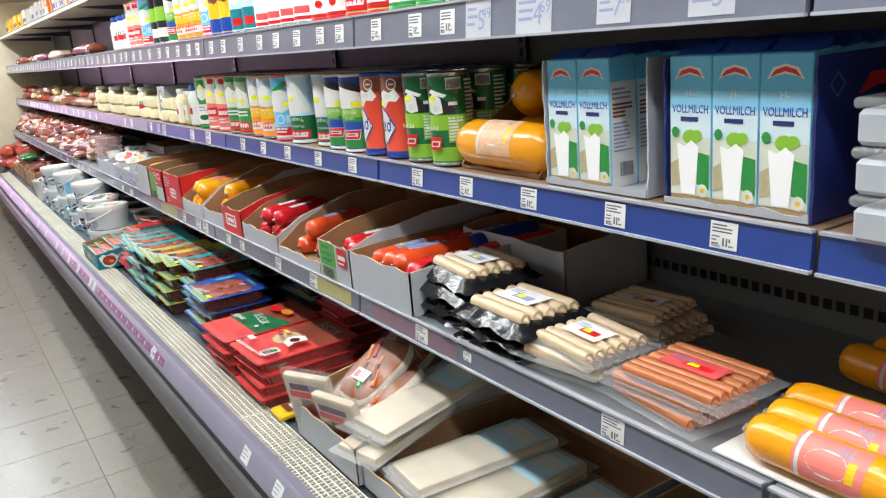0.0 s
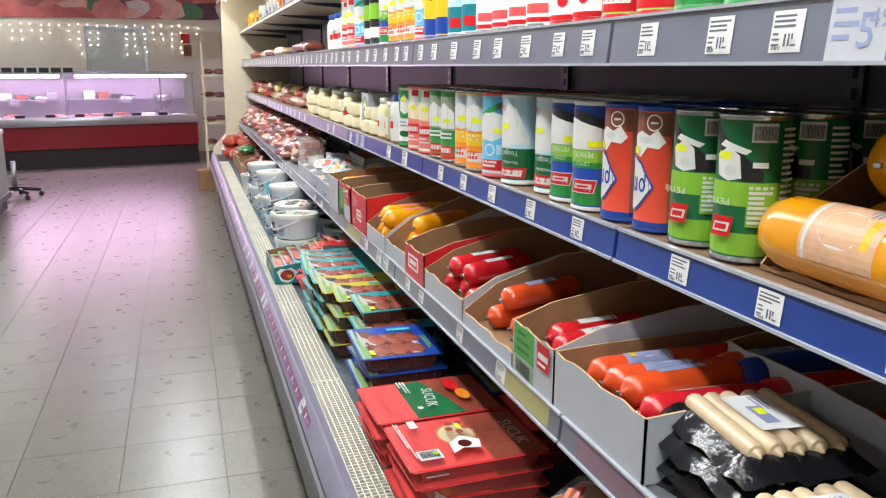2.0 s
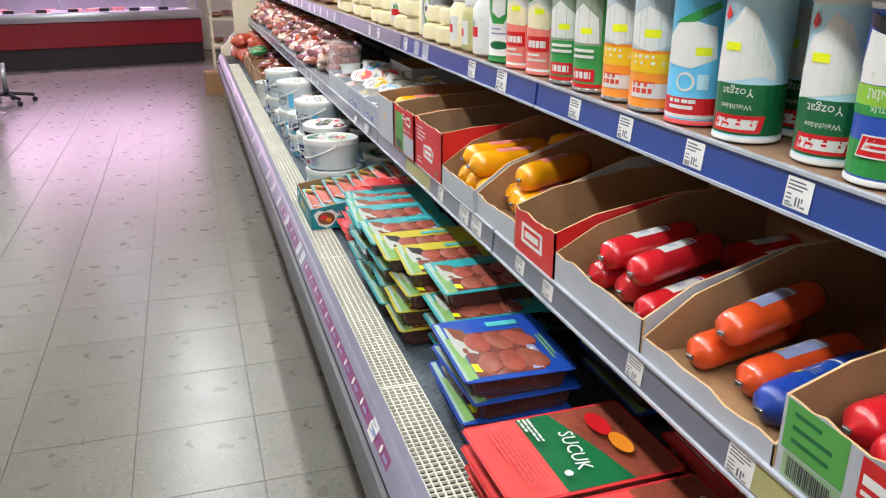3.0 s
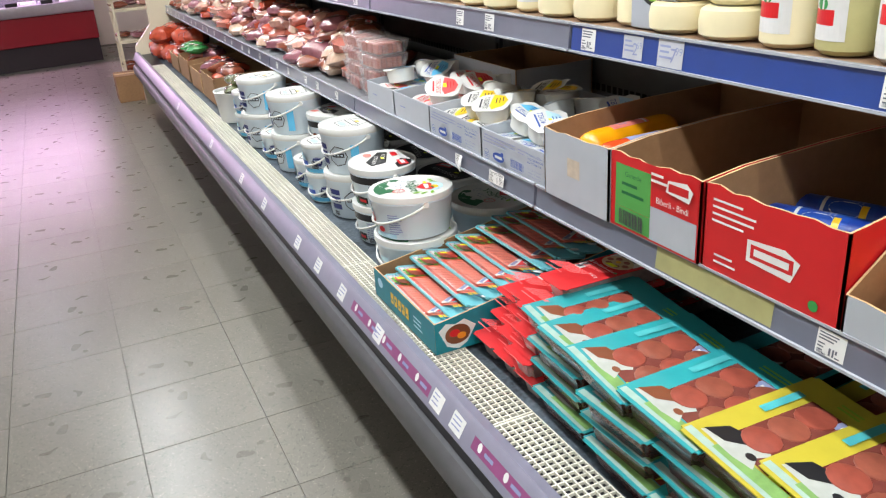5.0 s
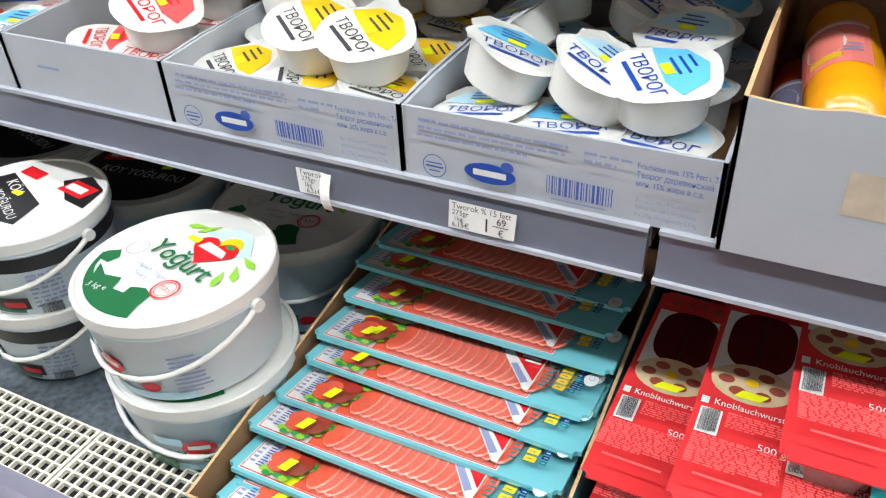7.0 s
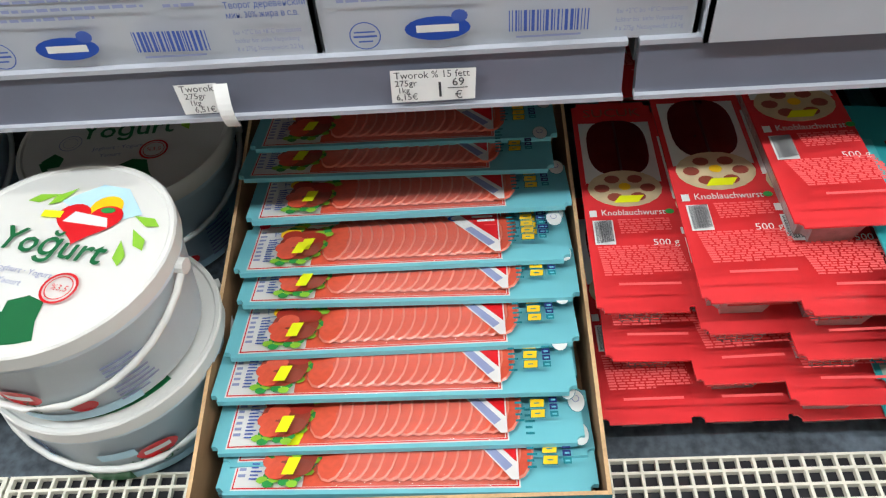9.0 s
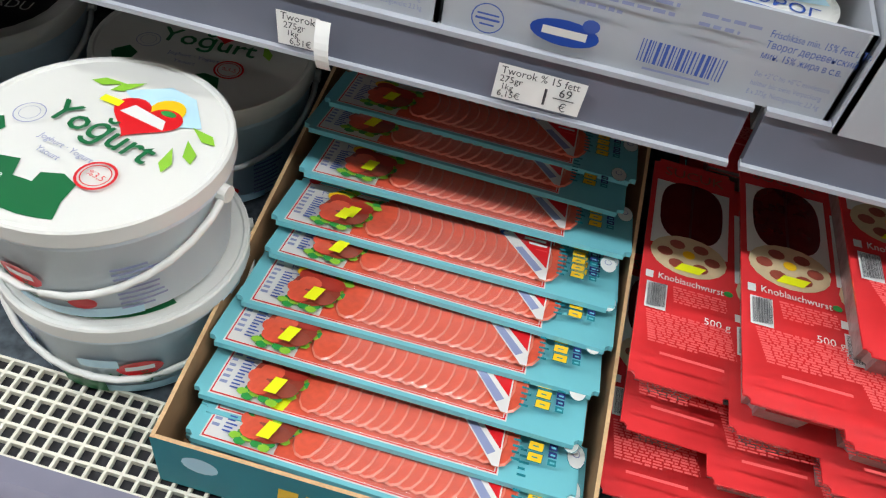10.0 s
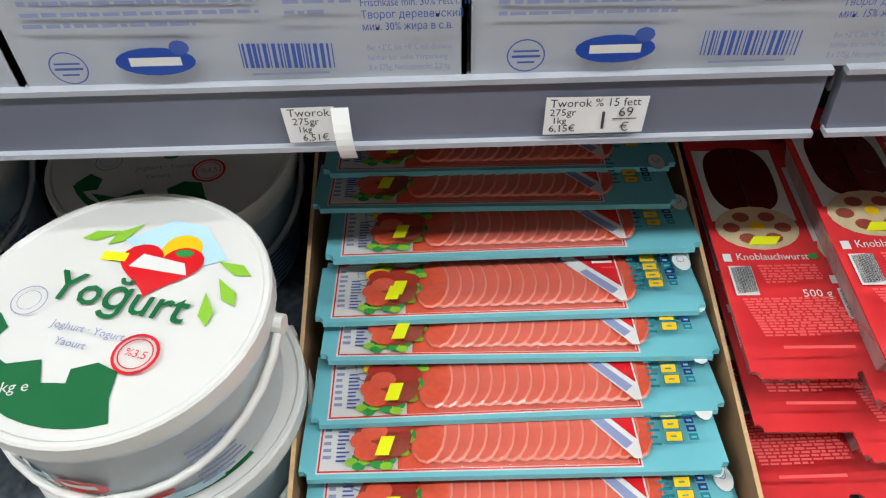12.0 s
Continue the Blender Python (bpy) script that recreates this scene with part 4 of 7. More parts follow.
for k, (x, z) in enumerate(((0.615, 0.041), (0.688, 0.041), (0.758, 0.043), (0.655, 0.103), (0.725, 0.104))):
    if k < 3:
        copy_thing(S_YEL, pose(x, -0.20 + 0.012 * k, ZA + z, 0, -25, 2 * k))
copy_thing(S_YEL, pose(0.92, -0.14, ZA + 0.04, 0, -20, -8))
copy_thing(S_YEL, pose(0.99, -0.16, ZA + 0.04, 0, -20, -6))

carton("white deep carton standing empty at the back of the shelf", 0.87, 0.77, ZA, 0.28, 0.42, 0.135, 0.15, seed=5)
carton("white carton full of orange and red sausages", 0.562, 0.975, ZA, 0.50, 0.316, 0.112, 0.122, seed=1)
for lay, zc in ((0, 0.046), (1, 0.094)):
    for k in range(5 - lay):
        for x in (0.595, 0.80 + 0.02 * lay):
            kd = S_RED if k == 0 else S_ORG if x < 0.7 else (S_RED, S_BLU, S_ORG)[k % 3]
            copy_thing(kd, pose(x, 1.012 + 0.0590 * k + 0.030 * lay, ZA + zc + 0.006 * ((k * 5) % 3 - 1), 0, -40 + 25 * k, -90 + ((k * 7 + lay) % 5 - 2) * 2.5))
GA = Art().rect(0.006, 0.042, 0.108, 0.110, LABEL_GREEN).lines(0.02, 0.092, 0.07, 3, 0.018, 0.006, GREEN_D).rect(0.012, 0.004, 0.108, 0.040, mat("label_green_pale", "8fae86", 0.55, var=0.08)).bars(0.02, 0.008, 0.075, 0.028, INK).rect(0.13, 0.055, 0.185, 0.108, CARTON_RED).rect(0.135, 0.075, 0.18, 0.088, WHITE).rect(0.135, 0.062, 0.17, 0.068, WHITE)
carton("white carton with green label and red sausages", 0.562, 1.295, ZA, 0.50, 0.200, 0.112, 0.175, art=GA, seed=2)
for x, y, z, a in ((0.60, 1.305, 0.080, 10), (0.62, 1.375, 0.080, 4), (0.88, 1.33, 0.06, -3), (0.60, 1.31, 0.036, 0), (0.62, 1.38, 0.036, 0)):
    copy_thing(S_RED, pose(x, y + 0.07, ZA + z, 0, 0, -88 + a))
carton("white carton of orange sausages with torn brown flap", 0.562, 1.499, ZA, 0.50, 0.325, 0.034, 0.165, seed=3)
for x, y, a, s, z in ((0.60, 1.575, -78, S_BLU, 0.036), (0.62, 1.645, -80, S_ORG, 0.036), (0.60, 1.74, -76, S_ORG, 0.036), (0.88, 1.64, -85, S_ORG, 0.036), (0.62, 1.70, -72, S_ORG, 0.092)):
    copy_thing(s, pose(x, y, ZA + z, 0, 0, a))
carton("white carton with red sausages lying across", 0.562, 1.828, ZA, 0.50, 0.335, 0.062, 0.165, seed=4)
for x, y, a, z in ((0.60, 1.90, -72, 0.036), (0.62, 2.00, -66, 0.036), (0.61, 1.95, -70, 0.092), (0.86, 1.98, -80, 0.05), (0.60, 2.08, -75, 0.036), (0.60, 2.04, -74, 0.092), (0.87, 2.05, -84, 0.05)):
    copy_thing(S_RED, pose(x, y, ZA + z, 0, 0, a))
RA = Art().rect(0.04, 0.03, 0.15, 0.075, WHITE, 1).rect(0.052, 0.038, 0.138, 0.068, CARTON_RED).rect(0.06, 0.045, 0.13, 0.06, WHITE)
carton("red printed carton of yellow sausages", 0.560, 2.167, ZA, 0.50, 0.208, 0.10, 0.165, out=CARTON_RED, art=RA, seed=6)
carton("white carton with torn brown flap and yellow sausages", 0.562, 2.379, ZA, 0.50, 0.257, 0.055, 0.19, seed=7)
for x, y, a, z in ((0.62, 2.49, -60, 0.042), (0.63, 2.56, -65, 0.042), (0.64, 2.62, -66, 0.042), (0.64, 2.54, -62, 0.108), (0.86, 2.5, -80, 0.05)):
    copy_thing(S_YEL, pose(x, y, ZA + z, 0, 0, a))
carton("white carton full of yellow casing sausages", 0.556, 2.640, ZA, 0.50, 0.278, 0.060, 0.19, seed=8)
for x, y, a, z in ((0.58, 2.685, -84, 0.042), (0.58, 2.765, -83, 0.042), (0.585, 2.845, -82, 0.042), (0.575, 2.725, -84, 0.104), (0.585, 2.805, -80, 0.104), (0.83, 2.70, -84, 0.05), (0.84, 2.79, -86, 0.05), (0.84, 2.86, -86, 0.05), (0.83, 2.735, -83, 0.112), (0.84, 2.82, -84, 0.114)):
    copy_thing(S_YEL, pose(x, y, ZA + z, 0, 0, a))
RB = Art().lines(0.02, 0.125, 0.10, 4, 0.012, 0.004, WHITE).poly([(0.10, 0.045), (0.19, 0.04), (0.205, 0.075), (0.175, 0.088), (0.10, 0.082)], WHITE).rect(0.108, 0.052, 0.193, 0.076, CARTON_RED).rect(0.115, 0.058, 0.185, 0.070, WHITE).oval(0.235, 0.02, 0.009, 0.009, GREEN).lines(0.03, 0.03, 0.06, 2, 0.012, 0.004, WHITE, 3)
carton("red printed carton with white emblem", 0.556, 2.922, ZA, 0.50, 0.281, 0.15, 0.175, out=CARTON_RED, art=RB, seed=9)
for x, y in ((0.70, 2.99), (0.78, 3.01), (0.86, 3.02)):
    copy_thing(S_BLU, pose(x, y, ZA + 0.05, 0, 0, 20))
RC = Art().rect(0.004, 0.004, 0.115, 0.148, CARTON_RED).rect(0.115, 0.004, 0.242, 0.070, CARTON_W).rect(0.115, 0.070, 0.242, 0.148, CARTON_RED).rect(0.016, 0.045, 0.120, 0.130, LABEL_GREEN).text("Garantie", 0.068, 0.108, 0.014, GREEN_D).lines(0.035, 0.09, 0.07, 2, 0.018, 0.006, GREEN_D)
RC.rect(0.016, 0.006, 0.120, 0.0448, LABEL_GREEN).bars(0.028, 0.010, 0.075, 0.030, INK).text("Biberli - Bindi", 0.182, 0.082, 0.017, WHITE, wide=0.92).poly([(0.165, 0.110), (0.225, 0.104), (0.234, 0.126), (0.218, 0.138), (0.17, 0.132)], WHITE).rect(0.172, 0.113, 0.223, 0.128, CARTON_RED).lines(0.125, 0.132, 0.05, 2, 0.012, 0.005, WHITE)
carton("red and white carton with green label", 0.552, 3.207, ZA, 0.50, 0.249, 0.15, 0.175, out=CARTON_RED, art=RC, seed=10)
carton("white carton with orange sausages inside", 0.548, 3.459, ZA, 0.50, 0.234, 0.150, 0.175, seed=11, art=Art().rect(0.09, 0.06, 0.135, 0.10, mat("stain_tan", "b7aa98", 0.7, var=0.2, scale=60)))
for x, y, s, a, z in ((0.58, 3.50, S_ORG, -86, 0.05), (0.58, 3.57, S_YEL, -84, 0.05), (0.60, 3.64, S_ORG, -84, 0.05), (0.58, 3.535, S_ORG, -88, 0.108), (0.59, 3.61, S_YEL, -84, 0.108)):
    copy_thing(s, pose(x, y, ZA + z, 0, 0, a))


# ---- fresh cheese cups in low trays ----
def cup(label, ink, pale):
    """A round plastic cup with a wavy peel lid, its printing upside up."""
    th = thing("cheese_cup", label, "cheese cup", pose(0, 0, -20), "fresh cheese cups")
    part("cup_body", lathe(bmesh.new(), [(0.038, 0.0), (0.043, 0.004), (0.047, 0.032), (0.049, 0.046)], 24), WHITE_PL, th, smooth=True)
    b = bmesh.new()
    n = 32
    ring0 = [b.verts.new((0.049 * math.cos(2 * math.pi * k / n), 0.049 * math.sin(2 * math.pi * k / n), 0.0475)) for k in range(n)]
    ring1 = []
    for k in range(n):
        a = 2 * math.pi * k / n
        q = 0.056 + (0.012 if k in (3, 4, 5) else 0.0) + 0.0015 * math.sin(5 * a)
        ring1.append(b.verts.new((q * math.cos(a), q * math.sin(a), 0.0465 + 0.003 * math.sin(3 * a + 1))))
    b.faces.new(ring0)
    for k in range(n):
        b.faces.new((ring0[k], ring1[k], ring1[(k + 1) % n], ring0[(k + 1) % n]))
    part("peel_lid", b, WHITE_PL, th)
    a = Art()
    a.poly([(-0.046, 0.004), (-0.03, 0.034), (0.0, 0.045), (0.03, 0.034), (0.046, 0.004), (0.02, -0.004), (-0.02, 0.0)], pale)
    a.text("ТВОРОГ", 0.0, -0.022, 0.020, ink).rect(-0.03, -0.032, 0.025, -0.027, ink).lines(-0.02, 0.03, 0.035, 3, 0.009, 0.003, ink).rect(-0.012, 0.0, 0.008, 0.010, STICKER)
    part("printed_lid", a.mesh("printed_lid", on_top(0.0480)), None, th)
    return th


CUP_B = proto(cup("white cup of fresh cheese with blue printed lid", BLUE, SKY_L))
CUP_Y = proto(cup("white cup of fresh cheese with yellow printed lid", INK, YELLOW))
CUP_R = proto(cup("white cup of fresh cheese with red printed lid", RED, RED_L))
CUP_S = proto(cup("white cup of fresh cheese with sky blue lid", BLUE, SKY))


def milk_art(w, first):
    a = Art()
    if first < 2:
        a.words(0.018, 0.066, 0.16, 3, 0.0072, 0.0034, INK_GREY, first + 1).words(0.195, 0.066, 0.045, 2, 0.0075, 0.0034, INK_GREY, first + 5)
        a.ring(0.038, 0.021, 0.0125, 0.0135, INK_BLUE).rect(0.029, 0.024, 0.047, 0.0255, INK_BLUE).rect(0.028, 0.0195, 0.048, 0.0215, INK_BLUE).rect(0.032, 0.015, 0.044, 0.0165, INK_BLUE)
        a.oval(0.100, 0.025, 0.028, 0.0115, BLUE, 20).rect(0.082, 0.0215, 0.118, 0.0285, WHITE).oval(0.119, 0.036, 0.007, 0.006, INK_BLUE, 12)
        a.bars(0.160, 0.018, 0.066, 0.020, INK_BLUE, seed=first + 3).rect(0.166, 0.0135, 0.22, 0.0155, INK_GREY)
        pc = "15" if first else "30"
        a.text("Frischkäse min. %s%% Fett i. Tr." % pc, 0.246, 0.0655, 0.0085, INK_BLUE, centre=False, wide=0.72).text("Творог деревенский", 0.246, 0.0565, 0.0085, INK_BLUE, centre=False, wide=0.80).text("мин. %s%% жира в с.в." % pc, 0.246, 0.0475, 0.0085, INK_BLUE, centre=False, wide=0.75)
        a.text("Bei +2°C bis +8°C mindestens", 0.248, 0.032, 0.0065, INK_GREY, centre=False, wide=0.72).text("haltbar bis: siehe Verpackung", 0.248, 0.024, 0.0065, INK_GREY, centre=False, wide=0.72).text("8 x 275g, Nettogewicht: 2,2 kg", 0.248, 0.016, 0.0065, INK_GREY, centre=False, wide=0.70)
    else:
        a.rect(0.05, 0.04, 0.09, 0.044, INK_GREY)
    return a


ra = random.Random(11)
for k, (y0, w, cups) in enumerate(((3.696, 0.321, (CUP_B, CUP_S)), (4.020, 0.317, (CUP_Y, CUP_Y)), (4.340, 0.270, (CUP_R, CUP_R)), (4.613, 0.240, (CUP_S, CUP_R)))):
    carton("low white printed tray of fresh cheese cups", 0.562, y0, ZA, 0.42, w, 0.080, 0.09, art=milk_art(w, 1 - k if k < 2 else 2), seed=20 + k, name="low_tray", tears=False, inside=CARTON_W)
    for lay in range(2):
        for i in range(3):
            for j in range(3 if w > 0.3 else 2):
                if lay == 1 and (2 * i + j + k) % 4 == 3:
                    continue
                kind = cups[(i + j + lay) % 2]
                tilt = ra.uniform(-6, 6) if lay == 0 else ra.choice((-26, -10, -4, 6, 12, 22))
                copy_thing(kind, pose(0.625 + 0.108 * i + 0.03 * lay + ra.uniform(-0.006, 0.006), y0 + 0.062 + 0.098 * j + ra.uniform(-0.008, 0.008) + 0.02 * lay * (j == 0), ZA + 0.016 + 0.052 * lay + (0.004 if lay else 0), tilt, ra.uniform(-8, 8), ra.uniform(-60, 40)))

# Shallow grey box and clear stacks behind and beyond the cups.
carton("grey white box of dark sausages at the shelf's back", 0.86, 4.35, ZA, 0.28, 0.42, 0.14, 0.14, seed=31, tears=False)


def clear_box(label, fill):
    th = thing("clear_box", label, "food box", pose(0, 0, -20), "clear food boxes")
    b = bmesh.new()
    lo, hi = [], []
    for (sx, sy) in ((-1, -1), (1, -1), (1, 1), (-1, 1)):
        lo.append(b.verts.new((sx * 0.055, sy * 0.075, 0)))
        hi.append(b.verts.new((sx * 0.065, sy * 0.085, 0.045)))
    b.faces.new(lo[::-1])
    for k in range(4):
        b.faces.new((lo[k], lo[(k + 1) % 4], hi[(k + 1) % 4], hi[k]))
    part("tray", b, TRAY_CLEAR, th)
    part("lid", box(-0.068, 0.068, -0.088, 0.088, 0.0455, 0.049, 0.0012), FILM, th, "clear lid with raised rim")
    b = bmesh.new()
    for i in range(5):
        for j in range(3):
            bx(b, -0.05 + 0.02 * i, -0.032 + 0.02 * i, -0.07 + 0.047 * j, -0.028 + 0.047 * j, 0.003, 0.040, 0.004)
    part("contents", b, fill, th)
    return th


C_MEAT = proto(clear_box("clear plastic box of cured meat slices", mat("cured", "a65a48", 0.4, var=0.3, scale=50)))
for i in range(4):
    for y, x in ((4.965, 0.66), (5.16, 0.67)):
        copy_thing(C_MEAT, pose(x + 0.004 * i, y, ZA + 0.001 + 0.049 * i, 0, 0, 3 * i - 5))


# ---- soft bags and lumps for the far ends of the shelves ----
def bag(name, label, category, m, sx, sy, sz, seed):
    th = thing(name, label, category, pose(0, 0, -20), "soft packs")
    b = bmesh.new()
    nu, nv = 12, 8
    vs = []
    for j in range(nv + 1):
        for i in range(nu):
            a, p = 2 * math.pi * i / nu, math.pi * (j / nv - 0.5)
            c = math.cos(p)
            d = Vector((math.copysign(abs(math.cos(a)) ** 0.6, math.cos(a)) * c, math.copysign(abs(math.sin(a)) ** 0.6, math.sin(a)) * c, math.sin(p)))
            k = 1 + 0.22 * noise.noise(d * 1.8 + Vector((seed, 0, 0))) + 0.10 * noise.noise(d * 5 + Vector((0, seed, 0)))
            vs.append(b.verts.new((d.x * sx * k, d.y * sy * k, sz + max(-sz, d.z * sz * k))))
    for j in range(nv):
        for i in range(nu):
            b.faces.new((vs[j * nu + i], vs[j * nu + (i + 1) % nu], vs[(j + 1) * nu + (i + 1) % nu], vs[(j + 1) * nu + i]))
    part("film_wrap", b, m, th, smooth=True)
    a = Art().rect(-sy * 0.22, -sx * 0.2, sy * 0.22, sx * 0.2, PAPER).rect(-sy * 0.15, -sx * 0.1, sy * 0.15, sx * 0.1, RED_L)
    part("paper_label", a.mesh("paper_label", on_top(2 * sz + 0.002)), None, th)
    b = bmesh.new()
    tube(b, [(0, sy * 0.95, sz), (0.004, sy * 1.12, sz * 1.1), (0.012, sy * 1.3, sz * 1.3)], 0.009, 6, 0.4)
    part("gathered_end", b, m, th)
    return th


def bag_mat(name, c, v=0.35):
    return mat(name, c, 0.2, var=v, scale=38, coat=0.6, bump=0.6, bscale=60)


BAGS = [proto(bag("meat_pack", "shrink wrapped pack of %s" % d, "meat pack", bag_mat("wrap_" + n, c), 0.07, 0.085, 0.035, i * 3.1)) for i, (n, c, d) in enumerate((
    ("pink", "b0685a", "pink cured meat"), ("rose", "c08f80", "pale rose meat"), ("red", "b0452c", "red paprika sausage"), ("brown", "80422f", "dark smoked meat"), ("violet", "84505a", "meat with violet label"), ("pale", "c7a892", "pale poultry")))]
CHS = [proto(bag("cheese_pack", "wrapped piece of %s" % d, "cheese", mat("chs_" + n, c, 0.35, var=0.12, scale=30, coat=0.3, bump=0.3, bscale=40), 0.06, 0.06, 0.04, 40 + i * 2.3)) for i, (n, c, d) in enumerate((
    ("yel", "dcca8c", "pale yellow cheese"), ("wht", "e2dcc6", "white cheese"), ("grn", "c4c79a", "greenish white cheese")))]


def heap(kinds, x0, x1, y0, y1, z, n, layers, seed, step=0.055):
    rg = random.Random(seed)
    for lay in range(layers):
        for i in range(n):
            y = y0 + (y1 - y0) * (i + rg.uniform(0.1, 0.9)) / n
            x = x0 + rg.uniform(0, 1) * (x1 - x0) + 0.03 * lay
            copy_thing(rg.choice(kinds), pose(x, y, z + step * lay, rg.uniform(-14, 14) if lay else 0, rg.uniform(-14, 14) if lay else 0, rg.uniform(-50, 50)))


heap(BAGS, 0.62, 0.72, 5.32, 9.9, ZA, 43, 4, 1, 0.048)
heap(BAGS, 0.82, 0.95, 5.32, 7.5, ZA, 12, 1, 2)
heap(BAGS[:3] + BAGS[5:] + CHS[:1], 0.72, 0.85, 5.3, 9.9, ZB, 26, 2, 3, 0.06)
heap(BAGS, 0.70, 0.85, 5.0, 9.9, ZC, 16, 1, 4, 0.05)


# ---- shelf B ----
def milk_carton():
    th = thing("milk_carton", "tall blue and white whole milk carton", "milk carton", pose(0, 0, -20), "milk cartons")
    w, d, h = 0.083, 0.066, 0.236
    b = bmesh.new()
    prism(b, [(0, 0), (d, 0), (d, h), (0, h - 0.004)], -w / 2, w / 2)
    bmesh.ops.bevel(b, geom=b.edges[:], offset=0.002, segments=1, affect="EDGES")
    part("body", b, SKY, th)
    b = bmesh.new()
    prism(b, [(0.012, h - 0.003), (0.05, h), (0.05, h + 0.012), (0.040, h + 0.013)], -w / 2 + 0.004, w / 2 - 0.004)
    part("top_fold", b, BLUE, th, "folded blue top seam")
    a = Art()
    hw = w / 2 - 0.0015
    a.rect(-hw, 0.150, hw, 0.178, mat("sky_mid", "8cccea", 0.35, var=0.05)).rect(-hw, 0.105, hw, 0.150, mat("sky_white", "d3e7ef", 0.35, var=0.05)).rect(-hw, 0.0, hw, 0.105, mat("meadow_white", "d6dccb", 0.35, var=0.12, scale=60)).rect(-hw, 0.002, hw, 0.010, mat("tan_print", "a98a5e", 0.4))
    a.poly([(-0.03, 0.195), (-0.02, 0.212), (0.0, 0.217), (0.02, 0.212), (0.03, 0.195), (0.018, 0.200), (0.0, 0.203), (-0.018, 0.200)], WHITE).poly([(-0.025, 0.198), (-0.016, 0.209), (0.0, 0.2135), (0.016, 0.209), (0.025, 0.198), (0.014, 0.203), (0.0, 0.2065), (-0.014, 0.203)], RED)
    a.text("H-", 0.0, 0.168, 0.016, WHITE).text("VOLLMILCH", 0.0, 0.143, 0.0185, INK_BLUE, wide=0.72).text("VOLLMILCH", 0.0006, 0.1436, 0.0185, INK_BLUE, wide=0.72).rect(-0.018, 0.130, 0.016, 0.137, CARTON_NAVY)
    a.oval(0.002, 0.105, 0.016, 0.012, LIME, 12).oval(0.015, 0.108, 0.010, 0.009, LIME, 10).poly([(0.014, 0.03), (0.016, 0.082), (0.038, 0.078), (0.038, 0.022)], GREEN).poly([(-0.038, 0.022), (-0.038, 0.060), (-0.020, 0.070), (-0.016, 0.03)], mat("meadow_tan", "b9b08a", 0.4, var=0.2, scale=80))
    a.poly([(-0.017, 0.012), (-0.025, 0.095), (-0.010, 0.090), (0.004, 0.100), (0.018, 0.090), (0.011, 0.012)], mat("milk_white", "fafafa", 0.3, var=0.0)).oval(-0.028, 0.112, 0.008, 0.009, GREEN, 8).oval(0.026, 0.020, 0.010, 0.011, WHITE, 12).oval(0.026, 0.020, 0.004, 0.004, YELLOW, 8)
    part("printed_front", a.mesh("printed_front", on_front(0)), None, th)
    s = Art().rect(0.002, 0.0, d - 0.002, 0.19, WHITE).lines(0.006, 0.175, 0.05, 3, 0.008, 0.004, INK_GREY).lines(0.006, 0.148, 0.05, 4, 0.007, 0.004, BROWN, 2).lines(0.006, 0.115, 0.05, 8, 0.007, 0.003, INK_GREY, 3).bars(0.02, 0.02, 0.03, 0.026, INK)
    part("printed_side", s.mesh("printed_side", lambda u, v, hh: (u, -w / 2 - hh, v)), None, th)
    return th


MILK = proto(milk_carton())
for y in (0.244, 0.160, 0.076):
    for r in range(4):
        copy_thing(MILK, pose(0.690 + 0.068 * r, y, ZB + 0.006, 0, 0, 0))
for r, ysx in ((0, (0.548, 0.464)), (1, (0.548, 0.464)), (2, (0.548, 0.464, 0.380)), (3, (0.548, 0.464, 0.380))):
    for y in ysx:
        copy_thing(MILK, pose(0.690 + 0.068 * r, y, ZB + 0.006, 0, 0, 0))


def milk_tray(label, y, out, h):
    th = thing("milk_tray", label, "cardboard tray", pose(0.682, y, ZB + 0.001))
    t, D, W = 0.0035, 0.29, 0.262
    rg = random.Random(int(y * 50))
    for yy, flip in ((-t, False), (W, True)):
        prof = [(0, 0), (D, 0), (D, h), (0.004, h)] + [(rg.uniform(0, 0.005), h * (1 - k / 10)) for k in range(1, 10)]
        b = prism(bmesh.new(), prof, yy, yy + t)
        part("side_board", b, out, th)
    part("bottom_board", box(0, D, 0, W, 0, 0.004), CARTON_W, th)
    rim = [(0, 0)] + [(W * k / 14, 0.012 + rg.uniform(-0.004, 0.004)) for k in range(15)] + [(W, 0)]
    b = bmesh.new()
    a = [b.verts.new((-0.003, u, v)) for u, v in rim]
    c = [b.verts.new((0.0, u, v)) for u, v in rim]
    b.faces.new(a), b.faces.new(c[::-1])
    for k in range(len(rim)):
        b.faces.new((a[k], c[k], c[(k + 1) % len(rim)], a[(k + 1) % len(rim)]))
    part("torn_front", b, CARTON_W, th, "torn white front edge")
    if out is CARTON_NAVY:
        a = Art().ring(0.05, 0.19, 0.016, 0.018, INK_GREY, 4).text("VOLL", 0.17, 0.08, 0.05, INK_GREY).poly([(0.10, 0.17), (0.13, 0.2), (0.22, 0.2), (0.25, 0.17), (0.2, 0.18), (0.15, 0.18)], RED)
        part("printed_side", a.mesh("printed_side", lambda u, v, hh: (u, -t - hh, v)), None, th)
    return th


